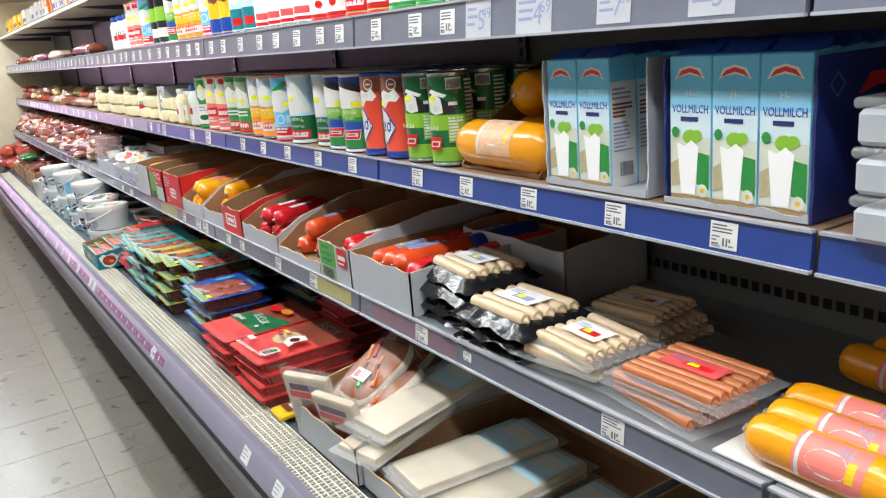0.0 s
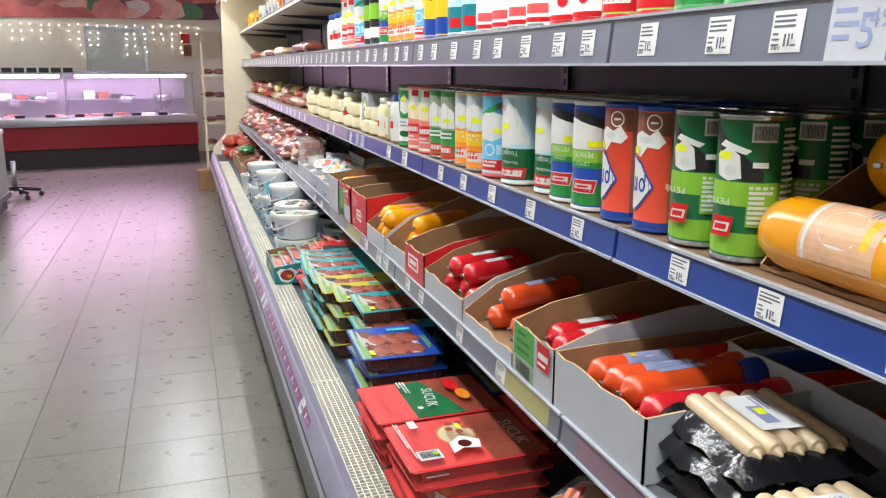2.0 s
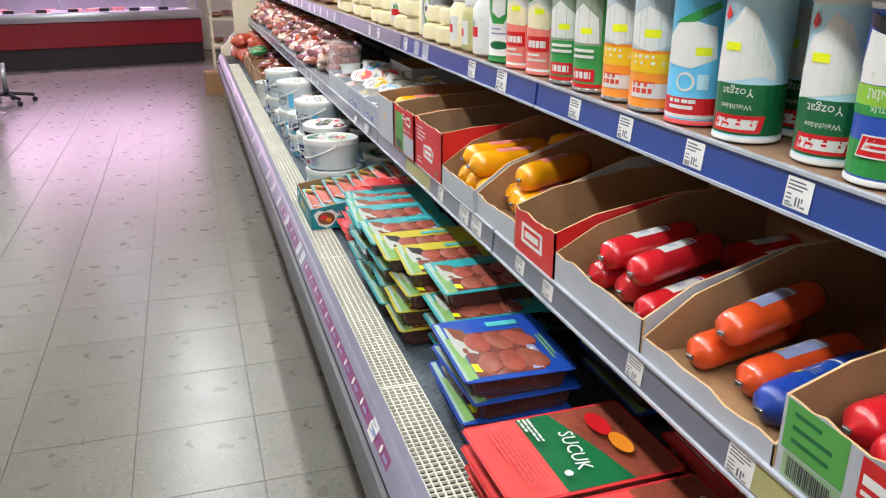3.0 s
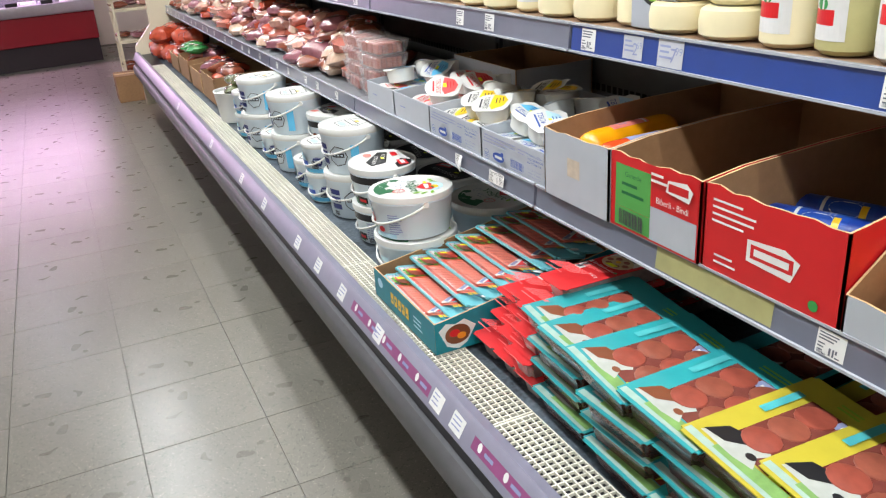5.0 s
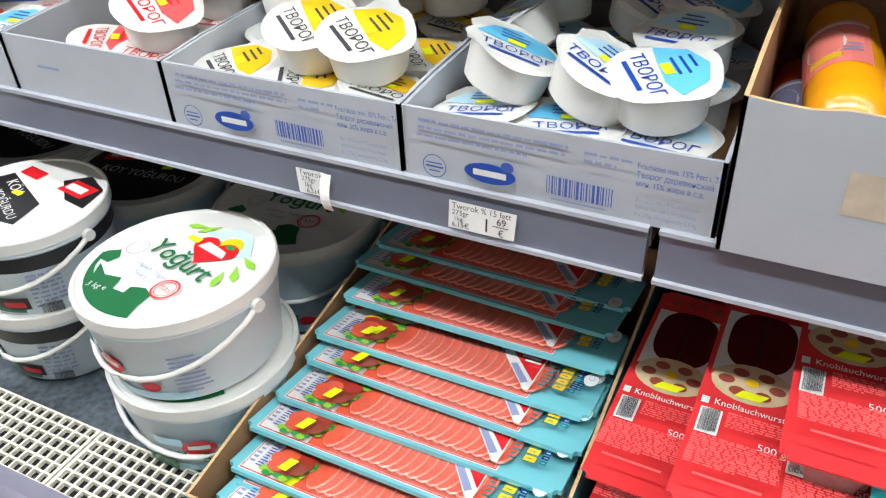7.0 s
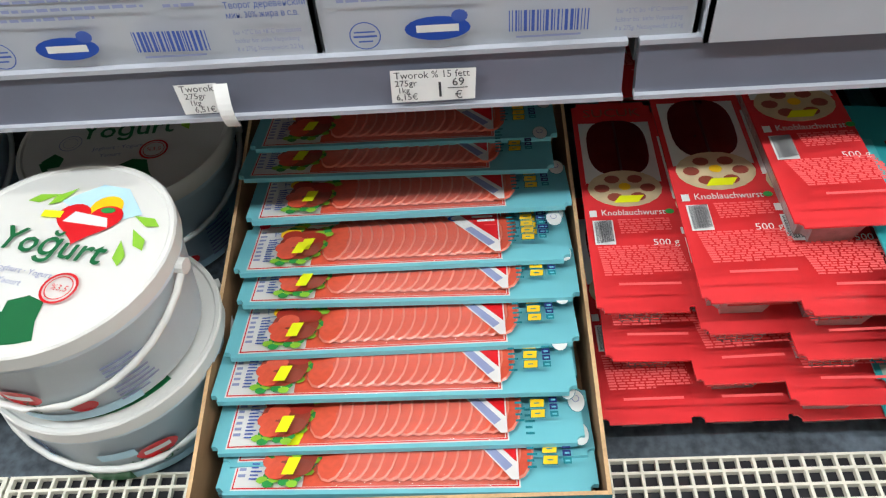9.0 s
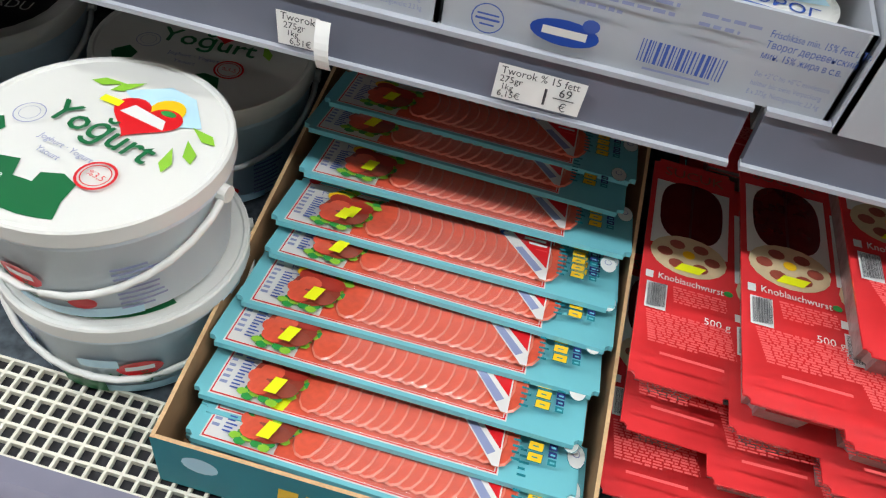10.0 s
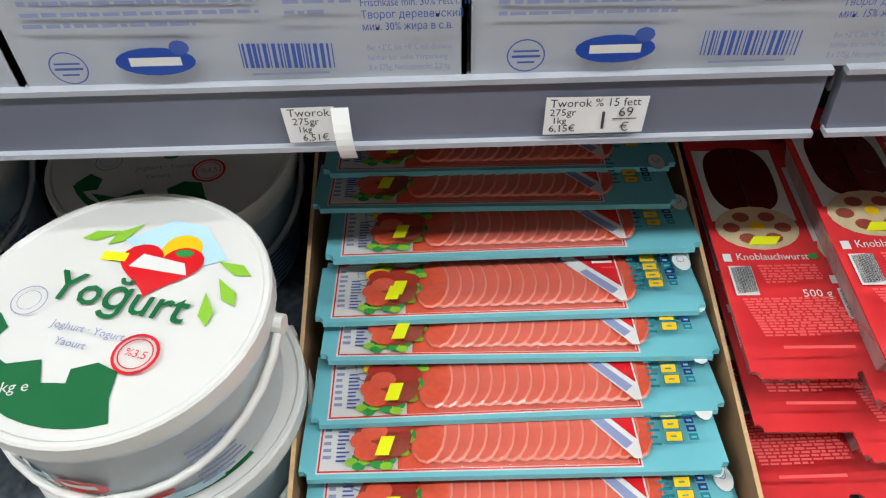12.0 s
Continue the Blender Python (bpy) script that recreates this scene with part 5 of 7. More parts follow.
milk_tray("navy blue cardboard tray holding milk cartons", 0.028, CARTON_NAVY, 0.232)
milk_tray("white cardboard tray, one milk carton missing", 0.331, CARTON_W, 0.236)
for i in range(3):
    tb = thing("pastry_box", "clear topped white box with pink label", "food box", pose(0.635, -0.36, ZB + 0.001 + 0.062 * i), "pastry boxes")
    part("tray", box(0, 0.2, 0, 0.30, 0, 0.045, 0.006), CARTON_W, tb)
    part("lid", box(-0.004, 0.204, -0.004, 0.304, 0.046, 0.060, 0.004), FILM, tb)
    part("printed_label", Art().rect(-0.12, -0.07, 0.12, 0.07, PAPER).rect(-0.1, -0.02, 0.05, 0.05, mat("magenta", "b72d6e", 0.4)).mesh("printed_label", on_top(0.0605, 0.1, 0.15)), None, tb)
carton("brown carton with golden sausages", 0.70, 0.635, ZB, 0.40, 0.285, 0.008, 0.18, out=CARD, seed=41)
copy_thing(S_BIG, pose(0.725, 0.61, ZB + 0.058, 0, -12, 0))
for x, y, z in ((0.80, 0.70, 0.056), (0.80, 0.83, 0.056), (0.79, 0.705, 0.158), (0.79, 0.815, 0.158)):
    copy_thing(S_BIG, pose(x, y, ZB + z, 0, 0, -90))
seqB = [("green", 0.985), ("green", 1.10), ("orange", 1.215), ("orange", 1.325), ("blue", 1.445), ("blue", 1.56), ("yoz", 1.675), ("yoz", 1.835), ("lightblue", 1.975), ("yellow", 2.10), ("yellow", 2.215), ("greenwhite", 2.335), ("greenwhite", 2.45), ("gazi", 2.60), ("gazi", 2.73), ("erzi", 2.86)]
rc = random.Random(5)
for k, (kd, y) in enumerate(seqB):
    dx = 0.015 if kd == "yoz" and y < 1.7 else 0.0
    place_can(kd, 0.722 + dx + rc.uniform(-0.004, 0.004), y, ZB + 0.001, rc.uniform(-6, 6) + 34)
    for r in (1, 2):
        place_can(kd, 0.722 + 0.112 * r, y, ZB + 0.001, rc.uniform(-20, 20))


def jar(label, h, r, body, lidm):
    th = thing("cheese_jar", label, "jar", pose(0, 0, -20), "cheese jars")
    part("body", lathe(bmesh.new(), [(r * 0.8, 0), (r, 0.008), (r, h * 0.72), (r * 0.8, h * 0.82), (r * 0.72, h * 0.86)], 20), body, th, smooth=True)
    part("lid", lathe(bmesh.new(), [(r * 0.78, h * 0.86), (r * 0.8, h * 0.88), (r * 0.8, h * 0.98), (r * 0.74, h)], 20), lidm, th)
    a = Art().rect(-r * 0.9, h * 0.15, r * 0.9, h * 0.6, PAPER, 10).rect(-r * 0.5, h * 0.3, r * 0.5, h * 0.45, RED, 8).oval(0, h * 0.5, r * 0.25, r * 0.2, GREEN, 10)
    part("paper_label", a.mesh("paper_label", on_round(r)), None, th)
    return th


J1 = proto(jar("glass jar of white braided cheese", 0.16, 0.05, CHEESE, WHITE_PL))
J2 = proto(jar("white jar of cheese with blue lid", 0.18, 0.052, WHITE_PL, BLUE))
J3 = proto(jar("jar of pale green olives and cheese", 0.15, 0.048, mat("brine", "b7b07a", 0.3, var=0.15), WHITE_PL))


def wheel():
    th = thing("round_cheese", "round pale cheese in clear wrap", "cheese", pose(0, 0, -20), "round cheeses")
    part("cheese", lathe(bmesh.new(), [(0.05, 0), (0.062, 0.008), (0.064, 0.03), (0.06, 0.05), (0.05, 0.056)], 22), CHEESE, th, smooth=True)
    part("paper_label", Art().oval(0, 0, 0.04, 0.04, WHITE).rect(-0.03, -0.01, 0.03, 0.012, YELLOW).mesh("paper_label", on_top(0.0565)), None, th)
    return th


WHL = proto(wheel())
for k, y in enumerate((2.99, 3.10, 3.21)):
    for r in range(2):
        copy_thing((J2, J3, J1)[k], pose(0.725 + 0.11 * r, y, ZB + 0.001, 0, 0, rc.uniform(-20, 20)))
yy = 3.34
while yy < 5.3:
    for r in range(2):
        for lay in range(2):
            copy_thing(WHL if int(yy * 10) % 4 else J1, pose(0.735 + 0.13 * r + rc.uniform(-0.01, 0.01), yy, ZB + 0.001 + 0.058 * lay, 0, 0, rc.uniform(0, 90))) if (lay == 0 or int(yy * 10) % 4) else None
    yy += 0.135
ob = thing("cheese_box", "white cheese carton with dark oval emblem", "cheese box", pose(0.69, 3.52, ZB + 0.001))
part("body", box(0, 0.16, -0.065, 0.065, 0, 0.17, 0.002), CARTON_W, ob)
part("printed_front", Art().oval(0, 0.10, 0.045, 0.055, BLACK_BAND).oval(0, 0.10, 0.038, 0.047, LIME).oval(0, 0.098, 0.034, 0.03, WHITE).rect(-0.025, 0.09, 0.025, 0.107, BLACK_BAND).mesh("printed_front", on_front(0)), None, ob)

# ---- shelf C and the top shelf ----
seqC = [("erzi", 0.27), ("erzi", 0.385), ("goat", 0.50), ("goat", 0.615), ("goat", 0.73), ("goat", 0.845), ("erzi", 0.965), ("erzi", 1.085), ("son", 1.20), ("son", 1.31), ("caly", 1.425), ("caly", 1.535), ("white_red", 1.65), ("white_red", 1.76), ("white_red", 1.87), ("white_red", 1.98), ("teal", 2.10), ("teal", 2.215), ("bluegold", 2.33), ("bluegold", 2.44), ("lightblue", 2.56),
        ("yellow", 2.68), ("yellow", 2.80), ("yellow", 2.92), ("blue", 3.06), ("dark", 3.2), ("dark", 3.33), ("lightblue", 3.5), ("gazi", 3.66), ("gazi", 3.8), ("erzi", 0.15), ("caly", 0.03)]
for kd, y in seqC:
    for r in range(2):
        place_can(kd, 0.70 + 0.115 * r + rc.uniform(-0.004, 0.004), y, ZC + 0.001, rc.uniform(-8, 8) + 30)
for k in range(6):
    copy_thing((J2, J1)[k % 2], pose(0.72 + 0.11 * (k % 2), 4.0 + 0.15 * (k // 2), ZC + 0.001, 0, 0, 15 * k))


def drink_box(label, c1, c2):
    th = thing("drink_pack", label, "drink pack", pose(0, 0, -20), "packs on the top shelf")
    part("body", box(0, 0.07, -0.045, 0.045, 0, 0.15, 0.003), c1, th)
    part("printed_front", Art().rect(-0.04, 0.02, 0.04, 0.08, c2).oval(0, 0.11, 0.025, 0.02, WHITE).rect(-0.03, 0.03, 0.03, 0.045, WHITE).mesh("printed_front", on_front(0)), None, th)
    return th


DB = [proto(drink_box(l, a, b)) for l, a, b in (("white and blue pack on the top shelf", WHITE, BLUE), ("orange printed pack on the top shelf", ORANGE, WHITE), ("beige pack on the top shelf", CHEESE, BROWN), ("yellow pack on the top shelf", YELLOW, BROWN))]
yy = 0.4
while yy < 9.8:
    kd = DB[3] if yy > 8.2 else DB[rc.choice((0, 0, 1, 2))]
    copy_thing(kd, pose(0.68 + rc.uniform(-0.01, 0.02), yy, ZD + 0.001, 0, 0, rc.uniform(-8, 8)))
    yy += rc.choice((0.1, 0.11, 0.12, 0.16))


# ---- deck: sliced sausage packs in their carton ----
GV = Art()
GV.rect(0.0, 0.0, 0.400, 0.082, CARTON_TEAL).oval(0.045, 0.052, 0.018, 0.014, SKY_L, 14)
for i in range(5):
    GV.rect(0.118 + 0.026 * i, 0.024, 0.137 + 0.026 * i, 0.056, YELLOW, 1, 0.003).rect(0.1225 + 0.026 * i, 0.032 + 0.006 * (i % 2), 0.131 + 0.026 * i, 0.038 + 0.008 * (i % 2), CARTON_TEAL)
GV.lines(0.275, 0.050, 0.07, 3, 0.012, 0.005, SKY_L, 4)
GVS = Art().rect(0.0, 0.0, 0.12, 0.082, CARTON_TEAL).poly([(0.01, 0.06), (0.03, 0.076), (0.055, 0.070), (0.08, 0.078), (0.11, 0.055), (0.085, 0.015), (0.06, 0.002), (0.03, 0.015)], WHITE).oval(0.06, 0.042, 0.034, 0.026, BROWN).oval(0.052, 0.046, 0.014, 0.010, RED).oval(0.07, 0.036, 0.012, 0.009, ORANGE)
SLICE_BOX = carton("teal printed carton of sliced sausage packs", 0.289, 3.778, DECK_Z + 0.009, 0.55, 0.400, 0.082, 0.165, out=CARTON_TEAL, side=CARTON_TEAL, art=GV, art_side=GVS, tears=False, seed=51, rise=True)


def slice_pack():
    """A long card-backed pack: a window of overlapping slices, a plate picture and printed ends."""
    th = thing("sliced_sausage_pack", "long teal pack of overlapping red sausage slices", "sausage pack", pose(0, 0, -20), "sliced sausage packs")
    L, W = 0.372, 0.091
    b = box(-W / 2, W / 2, -L / 2, L / 2, 0, 0.006, 0.0)
    bmesh.ops.bevel(b, geom=[e for e in b.edges if abs(e.verts[0].co.z - e.verts[1].co.z) > 0.001], offset=0.008, segments=3, affect="EDGES")
    part("card_back", b, TEAL, th)
    cream = mat("print_cream", "dcd9d6", 0.35, var=0.05)
    a = Art().rect(-0.171, -0.041, 0.112, 0.041, WHITE).rect(-0.1695, -0.0395, 0.1105, 0.0395, RED).rect(-0.168, -0.038, 0.109, 0.038, cream).rect(-0.1, -0.0375, 0.108, 0.0375, SALAMI)
    a.poly([(-0.168, -0.038), (-0.168, 0.038), (-0.079, 0.038), (-0.080, 0.018), (-0.086, 0.0), (-0.098, -0.022), (-0.116, -0.038)], cream)
    a.lines(-0.166, 0.026, 0.008, 8, 0.0075, 0.0035, INK_GREY).lines(-0.154, 0.010, 0.012, 10, 0.0045, 0.0018, INK_BLUE, 3).text("2.17", -0.148, 0.012, 0.016, INK_GREY, -84).oval(-0.164, 0.038, 0.007, 0.006, RED, 8)
    rg = random.Random(4)
    for u, v, q in ((-0.092, -0.004, 0.0), (-0.100, -0.020, 0.8), (-0.134, -0.032, 1.6), (-0.124, 0.022, 2.2), (-0.090, 0.014, 1.1), (-0.112, -0.034, 0.4)):
        for k in range(4):
            a.oval(u + 0.006 * math.cos(q + 1.6 * k), v + 0.005 * math.sin(q + 1.6 * k), 0.006, 0.0045, (GREEN, LIME)[k % 2], 7)
    a.oval(-0.128, 0.014, 0.013, 0.010, YELLOW, 9)
    a.oval(-0.114, -0.008, 0.026, 0.026, mat("plate_brown", "8f3a2c", 0.35, var=0.4, scale=90), 14)
    for q in range(11):
        a.oval(-0.114 + rg.uniform(-0.019, 0.019), -0.010 + rg.uniform(-0.018, 0.022), 0.012, 0.010, (SALAMI_D, MEAT, SALAMI, SALAMI_D)[q % 4], 12)
    a.poly([(0.046, 0.038), (0.1105, 0.038), (0.1105, -0.038), (0.104, -0.038)], cream).poly([(0.064, 0.036), (0.109, 0.036), (0.109, -0.018)], RED).poly([(0.072, 0.006), (0.079, 0.010), (0.105, -0.022), (0.098, -0.028)], INK_GREY).oval(0.058, 0.027, 0.006, 0.005, INK_BLUE, 10).oval(0.060, 0.027, 0.004, 0.0035, WHITE, 10)
    a.rect(0.080, 0.026, 0.104, 0.030, WHITE, 1, 0.0).rect(0.086, 0.018, 0.106, 0.022, WHITE).rect(0.094, 0.010, 0.107, 0.012, RED_L)
    for i in range(5):
        v = 0.031 - 0.0135 * i
        a.rect(0.1335, v - 0.0008, 0.1485, v + 0.0108, CARTON_TEAL, 1, 0.001).rect(0.1342, v, 0.1478, v + 0.0098, YELLOW, 1, 0.001).rect(0.1385, v + 0.004, 0.1440, v + 0.0055, CARTON_TEAL)
    for i in range(7):
        v = 0.031 - 0.0092 * i
        a.rect(0.1535, v, 0.1615, v + 0.0072, CARTON_NAVY if i % 3 else CARTON_TEAL).rect(0.1555, v + 0.0022, 0.1600, v + 0.0044, TEAL)
    a.lines(0.119, 0.030, 0.010, 9, 0.0075, 0.0028, CARTON_TEAL, 8)
    a.oval(0.1725, 0.010, 0.0092, 0.0150, CARTON_TEAL, 14).oval(0.1725, 0.010, 0.0086, 0.0144, WHITE, 14).oval(0.1722, 0.013, 0.004, 0.005, INK_GREY, 8).oval(0.1722, 0.0132, 0.0032, 0.0042, WHITE, 8).rect(-0.119, -0.034, -0.107, -0.014, STICKER, 1, 0.005)
    part("printed_card", a.mesh("printed_card", on_top(0.0062)), None, th)
    n, r = 16, 0.0355
    sm = bmesh.new()
    q = 14
    ring0 = [sm.verts.new((r * math.cos(math.pi * 2 * k / q), r * 0.5 * math.sin(math.pi * 2 * k / q), 0.0)) for k in range(q)]
    ring1 = [sm.verts.new((r * 0.94 * math.cos(math.pi * 2 * k / q), r * 0.45 * math.sin(math.pi * 2 * k / q), 0.0016)) for k in range(q)]
    sm.faces.new(ring1).material_index = 0
    for k in range(q):
        sm.faces.new((ring0[k], ring0[(k + 1) % q], ring1[(k + 1) % q], ring1[k])).material_index = 1
    sm = mesh_of("slice", sm, [SALAMI, SALAMI_RIM])
    for i in range(n):
        y = 0.078 - 0.0122 * i
        part("slice", sm, None, th, m=pose(0, y - 0.004, 0.0105, -11, 0, 0))
    g = bmesh.new()
    nx, ny = 6, 16
    gv = [[g.verts.new((0.041 * (i / nx * 2 - 1), -0.104 + 0.184 * j / ny, 0.0068 + 0.0092 * min(1.0, 4 * (1 - abs(i / nx * 2 - 1)), 5 * (1 - abs(j / ny * 2 - 1))) + 0.0012 * noise.noise((i * 1.7, j * 1.3, 7.0)))) for j in range(ny + 1)] for i in range(nx + 1)]
    for i in range(nx):
        for j in range(ny):
            g.faces.new((gv[i][j], gv[i + 1][j], gv[i + 1][j + 1], gv[i][j + 1]))
    part("clear_film", g, mat("glossy_film", "ffffff", 0.09, var=0.0, alpha=0.05, coat=1.0, bump=0.5, bscale=40), th, "glossy clear film", smooth=True)
    return th


SP = proto(slice_pack())
rk = random.Random(9)
zt = DECK_Z + 0.014
for x, z, y in ((0.303, 0.628, 3.972), (0.345, 0.640, 3.978), (0.338, 0.626, 3.968), (0.391, 0.660, 3.984), (0.441, 0.668, 3.976), (0.496, 0.680, 3.974), (0.534, 0.692, 3.978), (0.548, 0.684, 3.972), (0.598, 0.710, 3.974), (0.652, 0.722, 3.984), (0.700, 0.728, 3.980)):
    copy_thing(SP, pose(x + 0.045, y + rk.uniform(-0.004, 0.004), z - 0.0185, 0, 10 + rk.uniform(-1.2, 1.2), rk.uniform(-1.4, 1.4)))
for k in range(4):
    for lay in range(3 + k):
        copy_thing(SP, pose(0.36 + 0.115 * k, 3.978, zt + 0.001 + 0.0135 * lay, 0, 0, rk.uniform(-1, 1)))


# ---- red tray packs beside it ----
def tray_pack(name, label, L, W, H, flange, body, art, meat=None, cells=3):
    """A thermoformed tray with a printed lidding sheet; L runs into the shelf."""
    th = thing(name, label, "meat pack", pose(0, 0, -20), name + "s")
    b = bmesh.new()
    t = 0.012
    lo = [b.verts.new((sx * (L / 2 - t - 0.012), sy * (W / 2 - t - 0.006), 0)) for sx, sy in ((-1, -1), (1, -1), (1, 1), (-1, 1))]
    hi = [b.verts.new((sx * (L / 2 - t), sy * (W / 2 - t), H)) for sx, sy in ((-1, -1), (1, -1), (1, 1), (-1, 1))]
    b.faces.new(lo[::-1])
    for k in range(4):
        b.faces.new((lo[k], lo[(k + 1) % 4], hi[(k + 1) % 4], hi[k]))
    bmesh.ops.bevel(b, geom=[e for e in b.edges if abs(e.verts[0].co.z - e.verts[1].co.z) > 0.01], offset=0.01, segments=3, affect="EDGES")
    part("tray", b, body, th, smooth=True)
    b = box(-L / 2, L / 2, -W / 2, W / 2, H, H + 0.0022)
    bmesh.ops.bevel(b, geom=[e for e in b.edges if abs(e.verts[0].co.z - e.verts[1].co.z) > 0.001], offset=0.007, segments=3, affect="EDGES")
    part("lid_sheet", b, flange, th)
    part("printed_lid", art.mesh("printed_lid", on_top(H + 0.0024)), None, th)
    if meat:
        b = bmesh.new()
        for i in range(cells):
            for j in range(2):
                bx(b, -L / 2 + 0.03 + (L - 0.06) * i / cells, -L / 2 + 0.024 + (L - 0.06) * (i + 1) / cells, -W / 2 + 0.024 + (W - 0.05) * j / 2, -W / 2 + 0.02 + (W - 0.05) * (j + 1) / 2, 0.003, H - 0.004, 0.006)
        part("contents", b, meat, th)
    return th


RIBS = mat("clear_rib", "b9a3a2", 0.12, var=0.3, scale=70, alpha=0.86, coat=0.5, bump=0.3, bscale=90)
W2, L2 = 0.098, 0.335
KA = Art().rect(-0.043, 0.02, 0.043, 0.128, WHITE).text("SUCUK", 0.0, 0.140, 0.022, BROWN)
KA.poly([(0.036 * math.copysign(abs(math.cos(q)) ** 0.7, math.cos(q)), 0.082 + 0.050 * math.copysign(abs(math.sin(q)) ** 0.7, math.sin(q))) for q in [2 * math.pi * k / 28 for k in range(28)]], SUCUK).rect(-0.0015, 0.035, 0.0015, 0.130, mat("sucuk_line", "3a0c10", 0.4))
KA.oval(0.0, 0.010, 0.042, 0.030, mat("pan", "cdb994", 0.4, var=0.15, scale=90), 20)
for k in range(6):
    KA.oval(0.026 * math.cos(k * 1.05), 0.010 + 0.017 * math.sin(k * 1.05), 0.0088, 0.0068, MEAT, 10)
KA.oval(0.0, 0.012, 0.007, 0.006, YELLOW, 10).rect(-0.015, -0.014, 0.012, -0.003, STICKER, 1, 0.008)
KA.text("Knoblauchwurst", 0.004, -0.034, 0.0125, WHITE, wide=0.85).rect(-0.044, -0.036, -0.036, -0.026, WHITE).oval(0.044, -0.030, 0.005, 0.004, GREEN, 10).rect(-0.042, -0.078, -0.020, -0.042, PAPER).bars(-0.040, -0.076, 0.018, 0.032, INK)
KA.text("500 g", 0.032, -0.083, 0.0125, WHITE).words(-0.015, -0.046, 0.055, 7, 0.0042, 0.0023, RED_L, 2).words(-0.042, -0.092, 0.084, 14, 0.0042, 0.0024, RED_L, 3).rect(-0.03, -0.160, 0.03, -0.157, RED_L)
KN = proto(tray_pack("garlic_sausage_pack", "red lidded tray of garlic sausage", L2, W2, 0.046, mat("red_lid_sheet", "e23a3e", 0.22, var=0.10, scale=25, coat=0.8, bump=0.25, bscale=25), RIBS, KA, SUCUK, 1))
for x, y, k in ((0.384, 3.722, 0), (0.428, 3.712, 1), (0.453, 3.722, 2), (0.384, 3.624, 0), (0.398, 3.634, 1), (0.423, 3.628, 2), (0.423, 3.635, 3),
                (0.382, 3.528, 0), (0.370, 3.541, 1), (0.390, 3.546, 2), (0.404, 3.545, 3), (0.468, 3.552, 4)):
    copy_thing(KN, pose(x + L2 / 2, y, DECK_Z + 0.001 + 0.0492 * k, 0, 0, rk.uniform(-1.6, 1.6)))
for k in range(3):
    copy_thing(KN, pose(0.97, 3.66, DECK_Z + 0.001 + 0.0487 * k, 0, 0, rk.uniform(-2, 2)))


# ---- teal, yellow, blue and red trays further back along the deck ----
def ball_art(edge, W, L, spots=BROWN):
    """Printed lid: a window on the meat, a cow on a meadow along the aisle end, a broad band along one side."""
    a = Art().poly([(-W * 0.25, -L * 0.34), (W * 0.44, -L * 0.36), (W * 0.44, L * 0.22), (W * 0.34, L * 0.30), (-W * 0.25, L * 0.30)], mat("window_meat", "7a4038", 0.2, var=0.3, scale=45, coat=0.5))
    a.rect(-W * 0.47, -L * 0.475, W * 0.47, -L * 0.425, mat("pale_band", "9fb8ae", 0.35, var=0.15, scale=40)).rect(-W * 0.20, -L * 0.445, W * 0.46, -L * 0.365, mat("grass_print", "7fa860", 0.35, var=0.25, scale=60))
    a.poly([(-W * 0.40, -L * 0.40), (-W * 0.30, -L * 0.30), (-W * 0.05, -L * 0.27), (W * 0.02, -L * 0.20), (W * 0.10, -L * 0.24), (W * 0.06, -L * 0.31), (W * 0.14, -L * 0.39), (-W * 0.05, -L * 0.41)], mat("cow_pale", "b2b6b0", 0.35, var=0.12, scale=60))
    a.poly([(-W * 0.40, -L * 0.38), (-W * 0.32, -L * 0.25), (-W * 0.16, -L * 0.22), (-W * 0.08, -L * 0.28), (-W * 0.20, -L * 0.36)], spots).oval(W * 0.03, -L * 0.33, W * 0.05, L * 0.025, spots, 9)
    a.poly([(W * 0.05, L * 0.22), (W * 0.42, L * 0.13), (W * 0.42, L * 0.22), (W * 0.34, L * 0.29), (W * 0.05, L * 0.29)], INK_GREY).poly([(W * 0.10, L * 0.235), (W * 0.40, L * 0.17), (W * 0.40, L * 0.20), (W * 0.10, L * 0.26)], WHITE)
    a.lines(-W * 0.1, L * 0.40, W * 0.5, 2, L * 0.035, L * 0.014, LIME, 3).rect(W * 0.24, -L * 0.36, W * 0.36, -L * 0.30, STICKER, 1, 0.006).rect(-W * 0.40, L * 0.0, -W * 0.32, L * 0.30, mat("band_print", "4fb0b4", 0.35, var=0.1))
    return a


mat("meat_b", "93503f", 0.3, var=0.3, scale=50, coat=0.6)
DARKTRAY = mat("tray_dark", "5b3a36", 0.15, var=0.25, scale=50, alpha=0.8, coat=0.5)
TEAL_D = mat("teal_deep", "2f9da2", 0.3, var=0.06, coat=0.4)
TR_T = proto(tray_pack("meatball_tray", "clear tray of meat patties with teal lid", 0.29, 0.195, 0.050, TEAL_D, DARKTRAY, ball_art(TEAL_D, 0.195, 0.29), MEAT, 3))
TR_Y = proto(tray_pack("mince_tray", "clear tray of meat with bright yellow lid", 0.29, 0.195, 0.050, mat("sage_print", "bdaf3a", 0.3, var=0.08), DARKTRAY, ball_art(MATS["sage_print"], 0.195, 0.29, BLACK_BAND), MEAT, 3))
TR_B = proto(tray_pack("blue_meat_tray", "clear tray of meat with blue lid", 0.25, 0.29, 0.045, BLUE, DARKTRAY, ball_art(BLUE, 0.29, 0.25), MEAT, 3))
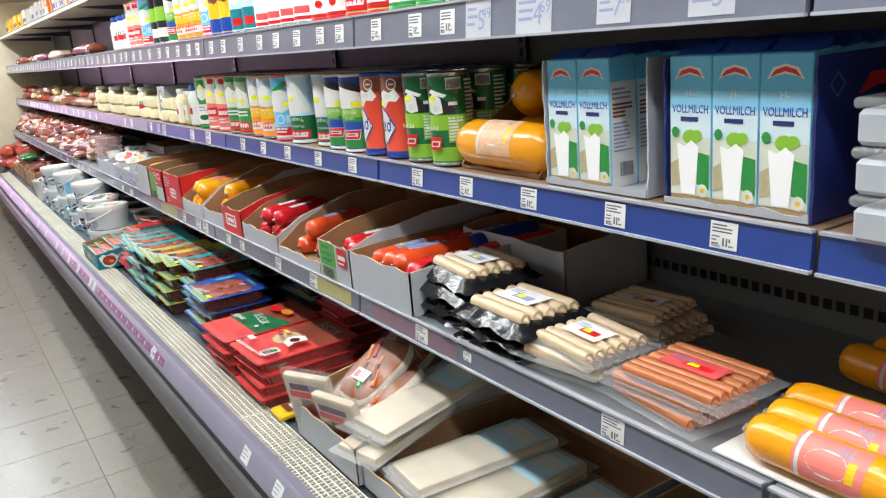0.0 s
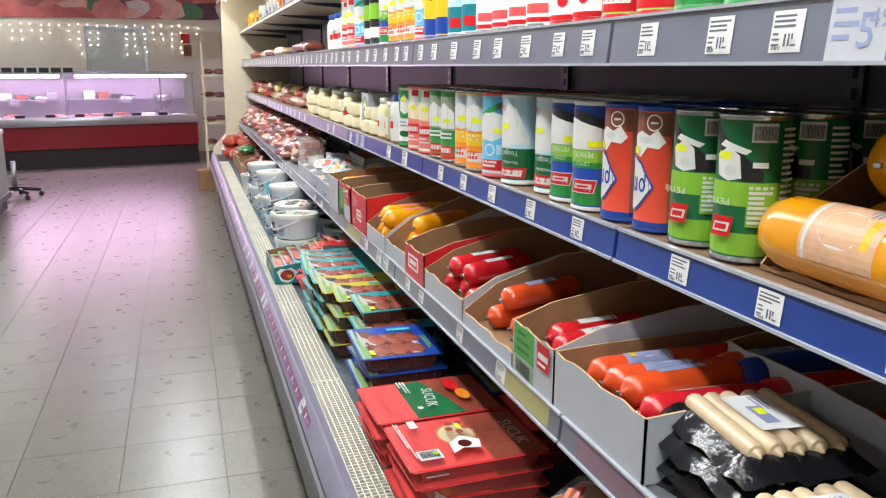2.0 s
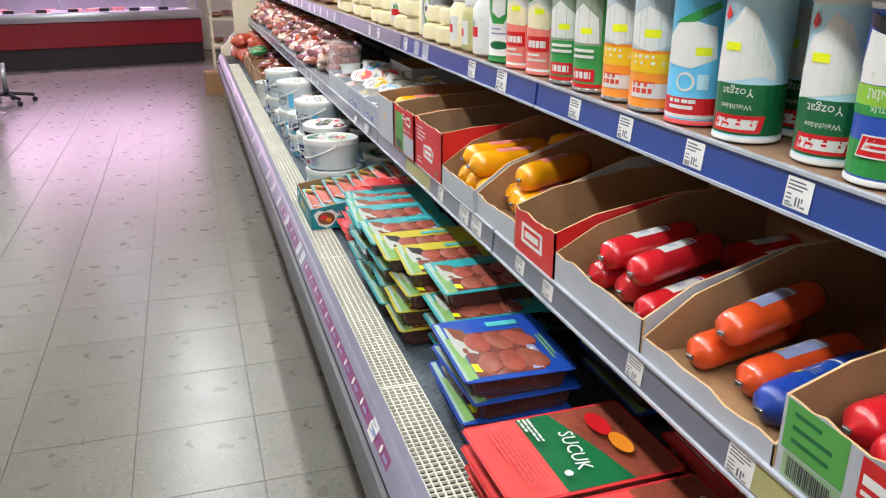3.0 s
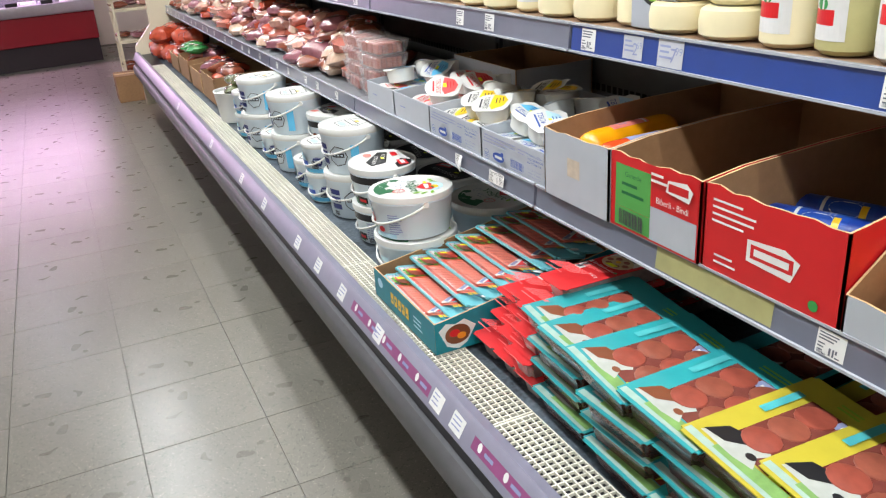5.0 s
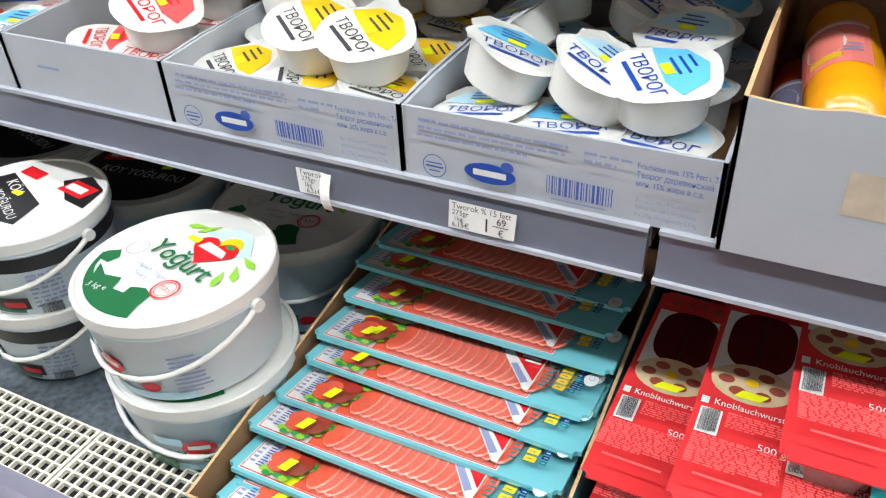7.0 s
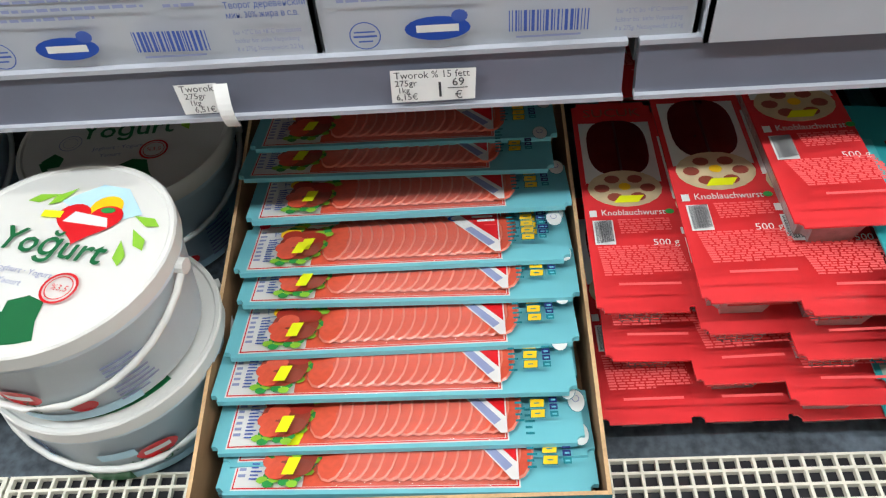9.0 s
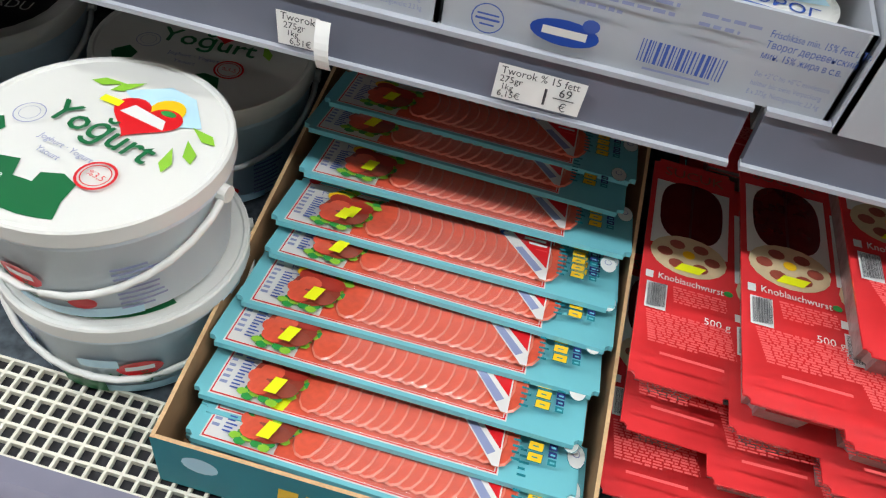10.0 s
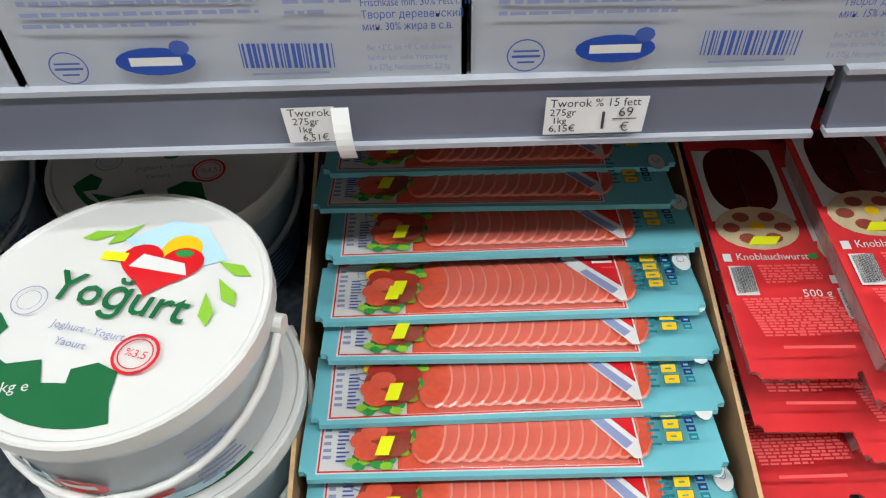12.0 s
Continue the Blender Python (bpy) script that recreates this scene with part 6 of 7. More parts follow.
SA = Art().rect(-0.118, -0.165, 0.118, 0.165, mat("rose_print", "d94a48", 0.3, var=0.10, scale=40)).rect(-0.118, 0.03, 0.118, 0.165, mat("sausage_photo", "8a4434", 0.3, var=0.5, scale=55)).text("SUCUK", 0.0, 0.115, 0.045, WHITE, wide=0.9).oval(-0.03, -0.01, 0.056, 0.048, mat("pan_rim", "b48c5a", 0.4), 18).oval(-0.03, -0.01, 0.05, 0.043, mat("pan", "cdb994", 0.4), 18)
SA.words(-0.10, -0.07, 0.15, 8, 0.0075, 0.0042, RED_L, 5).words(-0.10, -0.145, 0.19, 2, 0.007, 0.004, WHITE, 6).rect(0.06, -0.14, 0.105, -0.085, PAPER).bars(0.064, -0.136, 0.036, 0.045, INK)
for k in range(5):
    SA.oval(-0.03 + 0.026 * math.cos(k * 1.26), -0.01 + 0.022 * math.sin(k * 1.26), 0.011, 0.010, MEAT, 10)
SA.poly([(0.02, -0.02), (0.05, 0.02), (0.09, 0.01), (0.08, -0.03), (0.1, -0.06), (0.05, -0.055)], WHITE).oval(0.06, -0.02, 0.018, 0.016, SUCUK).rect(-0.05, -0.01, -0.02, 0.0, STICKER, 1, 0.006).oval(0.085, -0.1, 0.008, 0.008, LIME).rect(-0.09, -0.12, -0.05, -0.10, PAPER)
TR_R = proto(tray_pack("sucuk_box", "red flat box of garlic sausage", 0.34, 0.250, 0.036, mat("rose_red_sheet", "d63a3c", 0.22, var=0.12, scale=25, coat=0.7, bump=0.2, bscale=25), mat("tray_rose", "b0504c", 0.15, var=0.2, scale=50, alpha=0.85, coat=0.6), SA, SUCUK, 3))
SG = Art().rect(-0.118, -0.165, 0.118, -0.06, mat("rose_print", "d94a48")).rect(-0.118, -0.06, 0.118, -0.02, GREEN_D).rect(-0.118, -0.02, 0.118, 0.165, mat("sausage_photo", "8a4434")).poly([(-0.118, -0.02), (0.118, -0.02), (0.118, 0.07), (0.02, 0.05), (-0.118, 0.01)], GREEN_D).words(-0.10, -0.075, 0.19, 7, 0.0095, 0.005, RED_L, 9).text("SUCUK", 0.02, -0.015, 0.042, WHITE, -8, wide=0.9).words(-0.10, -0.045, 0.08, 3, 0.009, 0.005, WHITE, 2).oval(-0.04, 0.08, 0.04, 0.02, RED).oval(0.03, 0.09, 0.035, 0.018, ORANGE).oval(0.085, -0.045, 0.008, 0.008, WHITE)
TR_G = proto(tray_pack("sucuk_box_green", "red and green flat box of garlic sausage", 0.34, 0.250, 0.036, MATS["rose_red_sheet"], MATS["tray_rose"], SG, SUCUK, 3))


for tray, W, L, H in ((TR_T, 0.195, 0.29, 0.050), (TR_Y, 0.195, 0.29, 0.050), (TR_B, 0.29, 0.25, 0.045)):
    for tone, mk in enumerate((MEAT, MATS["meat_b"])):
        patty = mesh_of("meat_patty", lathe(bmesh.new(), [(0.034, 0.0), (0.033, 0.0020), (0.025, 0.0036), (0.003, 0.0042)], 16), mk, True)
        for i in range(3):
            for j in range(2):
                if (i + j) % 2 == tone:
                    part("meat_patty", patty, None, tray, m=pose(-L * 0.185 + L * 0.19 * i, W * 0.08 - W * 0.335 * j, H + 0.0026, 0, 0, 20 * (i - j)) @ Matrix.Diagonal((0.85, 0.95 * W / 0.195, 1, 1)))


def stack(kind, x, y, n, dz=0.0405, jit=0.010, z0=0.001):
    for k in range(n):
        copy_thing(kind, pose(x + rk.uniform(-jit, jit), y + rk.uniform(-jit, jit), DECK_Z + z0 + dz * k, 0, 0, rk.uniform(-3, 3)))


for x, y, kd, n in ((0.515, 3.395, TR_T, 3), (0.505, 3.198, TR_T, 3), (0.505, 3.001, TR_T, 3), (0.525, 2.804, TR_Y, 3), (0.580, 2.590, TR_T, 3), (0.87, 3.25, TR_T, 2), (0.87, 3.0, TR_Y, 2), (0.90, 2.7, TR_T, 3)):
    stack(kd, x, y, n, 0.0545, 0.012)
# The top row lies shingled, each pack on the edge of the one beyond it.
for x, y, kd in ((0.517, 3.425, TR_T), (0.507, 3.345, TR_T), (0.497, 3.235, TR_T), (0.502, 3.085, TR_T), (0.515, 2.940, TR_Y), (0.550, 2.815, TR_Y), (0.595, 2.665, TR_T)):
    copy_thing(kd, pose(x, y, DECK_Z + 0.168, 4 + rk.uniform(-1, 1), 0, rk.uniform(-3, 3)))
stack(TR_B, 0.500, 2.290, 4, 0.0515, 0.010)
stack(TR_B, 0.90, 2.290, 3, 0.0535)
stack(TR_G, 0.505, 1.932, 4, 0.0385)
stack(TR_R, 0.520, 1.668, 4, 0.0385)
stack(TR_R, 0.89, 1.86, 4, 0.0385)
yb = thing("yellow_pack", "small yellow pack lying on the grille", "food pack", pose(0.355, 1.44, DECK_Z + 0.008))
part("pouch", box(0, 0.12, 0, 0.08, 0, 0.02, 0.006), YELLOW, yb)
part("printed_label", Art().rect(-0.03, -0.03, 0.03, 0.03, BROWN).rect(-0.02, -0.01, 0.02, 0.012, WHITE).mesh("printed_label", on_top(0.0205, 0.06, 0.04)), None, yb)


# ---- bread and pastry bags, flat packs ----
def loaf(label, crust, pale, L, W, H, seed):
    th = thing("flatbread_pack", label, "bread pack", pose(0, 0, -20), "bread packs")
    b = bmesh.new()
    vs = []
    nu, nv = 14, 8
    for j in range(nv + 1):
        for i in range(nu):
            a, p = 2 * math.pi * i / nu, math.pi * (j / nv - 0.5)
            d = Vector((math.cos(a) * math.cos(p), math.sin(a) * math.cos(p), math.sin(p)))
            f = [math.copysign(abs(q) ** 0.55, q) for q in d]
            k = 1 + 0.10 * noise.noise(d * 3 + Vector((seed, seed, 0)))
            vs.append(b.verts.new((f[0] * L / 2 * k, f[1] * W / 2 * k, H / 2 + f[2] * H / 2 * k)))
    for j in range(nv):
        for i in range(nu):
            f = b.faces.new((vs[j * nu + i], vs[j * nu + (i + 1) % nu], vs[(j + 1) * nu + (i + 1) % nu], vs[(j + 1) * nu + i]))
            f.material_index = 1 if j > nv * 0.55 else 0
    part("bread", b, [pale, crust], th, smooth=True)
    g = bmesh.new()
    nx, ny = 10, 8
    gv = [[g.verts.new((L * 0.58 * (i / nx * 2 - 1), W * 0.58 * (j / ny * 2 - 1), H * (1.06 - 0.6 * max(abs(i / nx * 2 - 1), abs(j / ny * 2 - 1)) ** 4) + 0.006 * noise.noise((i * 1.3, j * 1.1, seed)))) for j in range(ny + 1)] for i in range(nx + 1)]
    for i in range(nx):
        for j in range(ny):
            g.faces.new((gv[i][j], gv[i + 1][j], gv[i + 1][j + 1], gv[i][j + 1]))
    part("clear_bag", g, mat("crinkled_film", "f4f6f8", 0.1, var=0.0, alpha=0.13, coat=1.0, bump=1.0, bscale=45), th, smooth=True)
    return th


def slab():
    th = thing("cheese_slab", "long white vacuum packed cheese slab", "cheese pack", pose(0, 0, -20), "cheese slabs")
    part("slab", box(-0.19, 0.19, -0.07, 0.07, 0, 0.028, 0.008, 2), mat("slab_white", "cbc2b0", 0.35, var=0.08, scale=25, coat=0.4), th, smooth=True)
    g = bmesh.new()
    bx(g, -0.21, 0.21, -0.085, 0.085, 0.0125, 0.0145)
    part("film_edge", g, FILM, th)
    part("paper_label", Art().rect(-0.06, 0.04, 0.06, 0.17, SKY_L).rect(-0.05, 0.1, 0.05, 0.15, WHITE).mesh("paper_label", on_top(0.0285)), None, th)
    return th


SLB = proto(slab())


CRUST = mat("crust", "8f4e22", 0.5, var=0.35, scale=40, bump=0.3)
CRUMB = mat("crumb", "d2c3ad", 0.6, var=0.10, scale=30)


def topped(ob, seed):
    """Grilled strips, greens and red slices lying on the bread."""
    rg = random.Random(seed)
    for k in range(7):
        q = bmesh.new()
        bx(q, -0.030, 0.030, -0.008, 0.008, -0.006, 0.003, 0.003)
        kd = (mat("grilled_orange", "c2602a", 0.4, var=0.4, scale=60), mat("grilled_dark", "5e2f1c", 0.45, var=0.4, scale=60), GREEN, SALAMI_D)[(0, 1, 0, 2, 1, 3, 0)[k]]
        part("topping_strip", q, kd, ob, m=pose(rg.uniform(-0.05, 0.05), -0.048 + 0.016 * k, 0.0445 + 0.0012 * (k % 2), 0, 0, rg.uniform(10, 50)))
    a = Art().rect(-0.030, -0.055, 0.030, -0.020, PAPER).rect(-0.026, -0.050, -0.006, -0.028, RED).lines(0.0, -0.028, 0.025, 3, 0.007, 0.003, INK_GREY)
    part("paper_label", a.mesh("paper_label", on_top(0.0515)), None, ob)
    return ob


LF1 = proto(topped(loaf("clear bag with a topped brown flatbread", CRUST, CRUMB, 0.22, 0.16, 0.045, 2), 3))
LF2 = proto(topped(loaf("clear bag with a grilled vegetable flatbread", CRUST, CRUMB, 0.22, 0.16, 0.045, 5), 8))
LF3 = proto(thing("flatbread_pack", "upright flat pack of pale sliced bread", "bread pack", pose(0, 0, -20), "bread packs"))
part("bread", box(-0.012, 0.012, -0.075, 0.075, 0.004, 0.175, 0.008, 2), CRUMB, LF3, smooth=True)
g = bmesh.new()
for s in (-1, 1):
    gv = [[g.verts.new((s * (0.016 * min(1.0, 4 * (1 - abs(i / 8 * 2 - 1)), 4 * (1 - abs(j / 8 * 2 - 1))) + 0.0025 * noise.noise((i * 1.1, j * 1.4, 4.0 + s))), 0.088 * (i / 8 * 2 - 1), 0.195 * j / 8)) for j in range(9)] for i in range(9)]
    for i in range(8):
        for j in range(8):
            g.faces.new((gv[i][j], gv[i + 1][j], gv[i + 1][j + 1], gv[i][j + 1]))
part("clear_bag", g, MATS["crinkled_film"], LF3, smooth=True)
LA = Art().rect(-0.068, 0.015, 0.068, 0.165, mat("pack_cream", "cdbfae", 0.4, var=0.25, scale=60)).rect(-0.03, 0.02, 0.05, 0.10, mat("pack_tan", "8f7a63", 0.4, var=0.3, scale=70)).oval(0.01, 0.06, 0.03, 0.03, SALAMI_D, 12).rect(-0.06, 0.105, 0.03, 0.125, RED).rect(-0.055, 0.13, 0.045, 0.15, mat("purple", "5d3c63", 0.4)).words(-0.06, 0.09, 0.025, 7, 0.009, 0.004, INK_GREY, 3).rect(-0.06, 0.018, -0.025, 0.03, LIME)
part("paper_label", LA.mesh("paper_label", lambda u, v, h: (-0.0125 - h, -u, v)), None, LF3)
carton("pale cardboard carton of bagged pastries", 0.372, 0.985, DECK_Z + 0.008, 0.52, 0.365, 0.10, 0.17, seed=61)
for x, y, z, rx, ry, rz, kd in ((0.57, 1.24, 0.12, 10, -26, 10, LF2), (0.56, 1.13, 0.13, -8, -26, -12, LF1), (0.68, 1.22, 0.19, 5, -15, 30, LF2), (0.56, 1.18, 0.175, 0, -30, 5, LF1), (0.415, 1.285, 0.035, 0, -12, 28, LF3), (0.43, 1.12, 0.030, 0, -16, 18, LF3)):
    copy_thing(kd, pose(x, y, DECK_Z + z, rx, ry, rz))
for x, y, z, rz in ((0.60, 1.06, 0.130, 12), (0.60, 1.00, 0.155, 8), (0.56, 1.03, 0.095, 14)):
    copy_thing(SLB, pose(x, y, DECK_Z + z, 0, -6, rz))
carton("brown carton of long white cheese slabs", 0.385, 0.415, DECK_Z + 0.008, 0.55, 0.565, 0.062, 0.10, seed=62, out=CARTON_W)
for x, y, z, rz in ((0.61, 0.88, 0.012, 2), (0.61, 0.71, 0.012, -2), (0.61, 0.53, 0.012, 1), (0.615, 0.86, 0.042, -3), (0.60, 0.69, 0.042, 2), (0.60, 0.80, 0.072, -4)):
    copy_thing(SLB, pose(x, y, DECK_Z + z, 0, 0, rz))
carton("brown carton of flat white cheese slabs", 0.42, -0.06, DECK_Z + 0.008, 0.50, 0.45, 0.06, 0.10, seed=63)
for k, (x, y, z, rz) in enumerate(((0.66, 0.30, 0.012, 2), (0.66, 0.12, 0.012, -3), (0.65, 0.22, 0.042, 4))):
    copy_thing(SLB, pose(x, y, DECK_Z + z, 0, 0, rz))


# ---- buckets ----
def bucket(label, r, h, art, band=None, side_art=None, body=PAIL):
    th = thing("yoghurt_bucket", label, "bucket", pose(0, 0, -20), "yoghurt buckets")
    rb = r * 0.86
    prof = [(rb * 0.97, 0.0), (rb, 0.004), (rb + (r - rb) * 0.75, h * 0.80), (r * 0.985, h * 0.82), (r * 0.985, h * 0.86)]
    part("pail", lathe(bmesh.new(), prof, 40), body, th, smooth=True)
    if band:
        part("dark_band", lathe(bmesh.new(), [(rb + (r - rb) * 0.62 + 0.0008, h * 0.62), (rb + (r - rb) * 0.75 + 0.0008, h * 0.80)], 40, caps=False), band, th, "black printed band", smooth=True)
    part("lid", lathe(bmesh.new(), [(r * 0.99, h * 0.855), (r, h * 0.865), (r, h * 0.985), (r * 0.985, h), (r * 0.955, h), (r * 0.94, h * 0.985), (0.01, h * 0.985)], 44), WHITE_PL, th, "round snap-on lid with raised rim", smooth=True)
    if art:
        part("printed_lid", art.mesh("printed_lid", on_top(h * 0.985 + 0.0003)), None, th)
    pts = []
    for k in range(19):
        a = radians(-98 + 196 * k / 18)
        sag = 0.062 * max(0.0, math.cos(a * 0.92)) ** 0.9
        q = r * 0.985 + 0.004 - 0.06 * r * (sag / 0.062)
        pts.append((-q * math.cos(a), q * math.sin(a), h * 0.80 - sag))
    hd = part("handle", tube(bmesh.new(), pts, 0.0038, 8), WHITE_PL, th, "white plastic bail handle")
    for s in (-1, 1):
        b = bmesh.new()
        lathe_b = bmesh.ops.create_cone(b, cap_ends=True, segments=12, radius1=0.009, radius2=0.008, depth=0.014)
        bmesh.ops.transform(b, matrix=pose(r * 0.13, s * r * 0.985, h * 0.80, 90, 0, 0), verts=lathe_b["verts"])
        part("hinge", b, WHITE_PL, th)
    sa = side_art or Art().rect(-0.13, h * 0.05, 0.16, h * 0.18, SKY, 18).oval(0.075, h * 0.42, 0.022, h * 0.17, CARTON_NAVY, 14).rect(0.060, h * 0.38, 0.090, h * 0.46, WHITE, 4).words(0.105, h * 0.58, 0.035, 6, 0.008, 0.004, INK_GREY, 5).rect(-0.09, h * 0.25, -0.06, h * 0.55, SKY, 4).lines(0.06, h * 0.55, 0.035, 6, 0.008, 0.003, INK_GREY, 2).rect(-0.05, h * 0.15, 0.02, h * 0.6, SKY_L, 8).rect(-0.03, h * 0.3, 0.03, h * 0.45, BLUE, 6).bars(0.05, h * 0.2, 0.03, 0.03, INK)
    part("printed_side", sa.mesh("printed_side", lambda u, v, hh: (-(rb + (r - rb) * 0.75 * v / (h * 0.8) + hh + 0.0006) * math.cos(u / r), -(rb + (r - rb) * 0.75 * v / (h * 0.8) + hh + 0.0006) * math.sin(u / r), v)), None, th)
    return th


R = 0.124
FA = Art()
ARC = [math.radians(q) for q in range(198, 300, 8)]
FA.poly([(R * 0.87 * math.cos(a), R * 0.87 * math.sin(a)) for a in ARC] + [(R * (0.70 - 0.12 * math.sin(3 * a)) * math.cos(a), R * (0.70 - 0.12 * math.sin(3 * a)) * math.sin(a)) for a in ARC[::-1]], GREEN_D)
FA.poly([(-0.10, -0.030), (-0.085, -0.018), (-0.072, -0.03), (-0.076, -0.045), (-0.094, -0.045)], GREEN_D).poly([(0.0, -0.085), (-0.004, -0.06), (0.014, -0.052), (0.032, -0.058), (0.036, -0.082), (0.016, -0.09)], GREEN_D)
FA.poly([(-0.082, -0.050), (-0.055, -0.062), (-0.03, -0.055), (-0.02, -0.075), (-0.06, -0.082)], GREEN_D).text("3 kg e", -0.042, -0.085, 0.013, WHITE, 12)
FA.poly([(-0.02, 0.066), (0.01, 0.05), (0.055, 0.045), (0.075, 0.055), (0.045, 0.088), (0.015, 0.092)], SKY_L)
for q, (u, v, a) in enumerate(((-0.025, 0.075, 200), (-0.01, 0.085, 230), (0.068, 0.052, -20), (0.075, 0.035, -50), (0.07, 0.02, -70))):
    c, s = math.cos(radians(a)), math.sin(radians(a))
    FA.poly([(u, v), (u + 0.022 * c - 0.006 * s, v + 0.022 * s + 0.006 * c), (u + 0.034 * c, v + 0.034 * s), (u + 0.022 * c + 0.006 * s, v + 0.022 * s - 0.006 * c)], LIME)
FA.oval(0.034, 0.060, 0.017, 0.016, YELLOW, 16)
HX, HY, HS = 0.022, 0.040, 0.0021
FA.poly([(HX + HS * 16 * math.sin(t) ** 3 * 1.05, HY + HS * (13 * math.cos(t) - 5 * math.cos(2 * t) - 2 * math.cos(3 * t) - math.cos(4 * t)) * 0.9) for t in [2 * math.pi * k / 36 for k in range(36)]], RED)
FA.poly([(HX - 0.025, HY - 0.002), (HX - 0.018, HY + 0.012), (HX + 0.02, HY + 0.006), (HX + 0.026, HY - 0.006), (HX, HY - 0.004)], WHITE).oval(HX + 0.016, HY + 0.016, 0.008, 0.004, GREEN, 10, 0.5).rect(-0.03, 0.042, -0.008, 0.051, STICKER)
FA.text("Yoğurt", 0.002, -0.006, 0.040, GREEN_D, -6).text("Yoğurt", 0.003, -0.0055, 0.040, GREEN_D, -6).text("Yoğurt", 0.0025, -0.0068, 0.040, GREEN_D, -6).text("Joghurt · Yogurt", -0.006, -0.030, 0.0095, INK_GREY, -6).text("Yaourt", -0.014, -0.043, 0.0095, INK_GREY, -6)
FA.ring(0.040, -0.043, 0.0155, 0.018, RED).ring(0.040, -0.043, 0.0125, 0.0135, RED).text("%3,5", 0.040, -0.046, 0.0095, RED, -6).ring(-0.066, -0.006, 0.0135, 0.0145, INK_GREY).ring(-0.066, -0.006, 0.009, 0.0095, INK_GREY)
FS = Art().rect(-0.10, 0.004, 0.11, 0.018, SKY_L, 14).lines(-0.14, 0.09, 0.04, 9, 0.008, 0.003, INK_GREY, 4).oval(0.0, 0.055, 0.024, 0.014, RED, 14).rect(-0.015, 0.052, 0.015, 0.060, WHITE, 4).text("Yoğurt", 0.005, 0.030, 0.026, GREEN_D).rect(-0.06, 0.06, -0.02, 0.075, SKY_L, 5).oval(0.055, 0.03, 0.014, 0.009, RED, 12).lines(0.09, 0.075, 0.05, 9, 0.007, 0.003, INK_GREY).rect(-0.09, 0.01, -0.04, 0.03, GREEN_D, 6).rect(-0.17, 0.02, -0.11, 0.07, SKY_L, 6)
KB = Art().poly([(-0.09, 0.005), (-0.075, 0.035), (0.03, 0.005), (0.045, -0.045), (0.0, -0.055)], BLACK_BAND).poly([(0.005, 0.06), (0.03, 0.09), (0.075, 0.075), (0.09, 0.03), (0.05, 0.03)], BLACK_BAND).rect(0.015, 0.042, 0.065, 0.072, RED, 1, 0.006).rect(0.022, 0.050, 0.058, 0.064, WHITE).rect(-0.07, 0.04, -0.03, 0.06, RED).text("KÖY", -0.04, 0.005, 0.022, WHITE, -20).text("YOĞURDU", -0.012, -0.028, 0.018, WHITE, -20).rect(-0.03, 0.0, -0.012, 0.009, STICKER).oval(-0.07, -0.035, 0.02, 0.014, PINKISH)
SB = Art().ring(0, 0, 0.060, 0.064, INK, 6).rect(-0.045, -0.012, 0.045, 0.014, INK).rect(-0.04, -0.008, 0.04, 0.010, WHITE).rect(-0.012, 0.014, 0.012, 0.028, YELLOW).oval(0, -0.035, 0.03, 0.012, SKY_L)
SBS = Art().rect(-0.02, 0.035, 0.03, 0.055, CARTON_NAVY, 5).rect(-0.02, 0.062, 0.03, 0.082, CARTON_NAVY, 5).rect(-0.02, 0.09, 0.03, 0.11, CARTON_NAVY, 5).bars(-0.015, 0.012, 0.03, 0.016, INK).ring(-0.09, 0.07, 0.026, 0.029, INK, 8).ring(0.085, 0.070, 0.0345, 0.0380, INK, 7).rect(0.060, 0.066, 0.110, 0.082, INK, 6).rect(0.066, 0.071, 0.075, 0.077, PAIL, 2).rect(0.081, 0.071, 0.090, 0.077, PAIL, 2).rect(0.096, 0.071, 0.105, 0.077, PAIL, 2).rect(0.135, 0.02, 0.165, 0.11, SKY, 4)
BK_F = proto(bucket("white yoghurt bucket with printed lid and handle", R, 0.130, FA, None, FS))
KS = Art().rect(0.02, 0.008, 0.075, 0.030, GREEN_D, 6).rect(0.035, 0.014, 0.085, 0.036, BLACK_BAND, 6).rect(0.045, 0.018, 0.078, 0.028, RED, 4).oval(-0.02, 0.038, 0.020, 0.020, BROWN, 14).oval(-0.024, 0.034, 0.012, 0.010, PINKISH, 12).words(0.095, 0.072, 0.045, 8, 0.0075, 0.004, INK_GREY, 6).rect(-0.12, 0.010, -0.05, 0.050, BLACK_BAND, 7).bars(0.100, 0.008, 0.03, 0.018, INK)
BK_K = proto(bucket("white village yoghurt bucket with black band", 0.112, 0.132, KB, BLACK_BAND, KS))
BK_S = proto(bucket("tall white yoghurt bucket with outlined emblem", 0.118, 0.165, SB, None, SBS))
BK_M = proto(bucket("small white yoghurt bucket", 0.085, 0.115, SB))
KD = Art().oval(0, 0, 0.112, 0.112, BLACK_BAND, 28).rect(-0.09, 0.02, -0.02, 0.055, RED, 1, 0.006).rect(-0.08, 0.030, -0.03, 0.045, WHITE).text("KÖY YOĞURDU", 0.0, -0.035, 0.028, WHITE, -14, wide=0.8).rect(0.03, -0.012, 0.05, -0.002, STICKER)
BK_Q = proto(bucket("large pale blue yoghurt bucket with printed white lid", 0.135, 0.165, FA, None, FS, BLUEWHITE_PL))
BK_P = proto(bucket("pale blue village yoghurt bucket with black lid", 0.135, 0.165, KD, None, None, BLUEWHITE_PL))
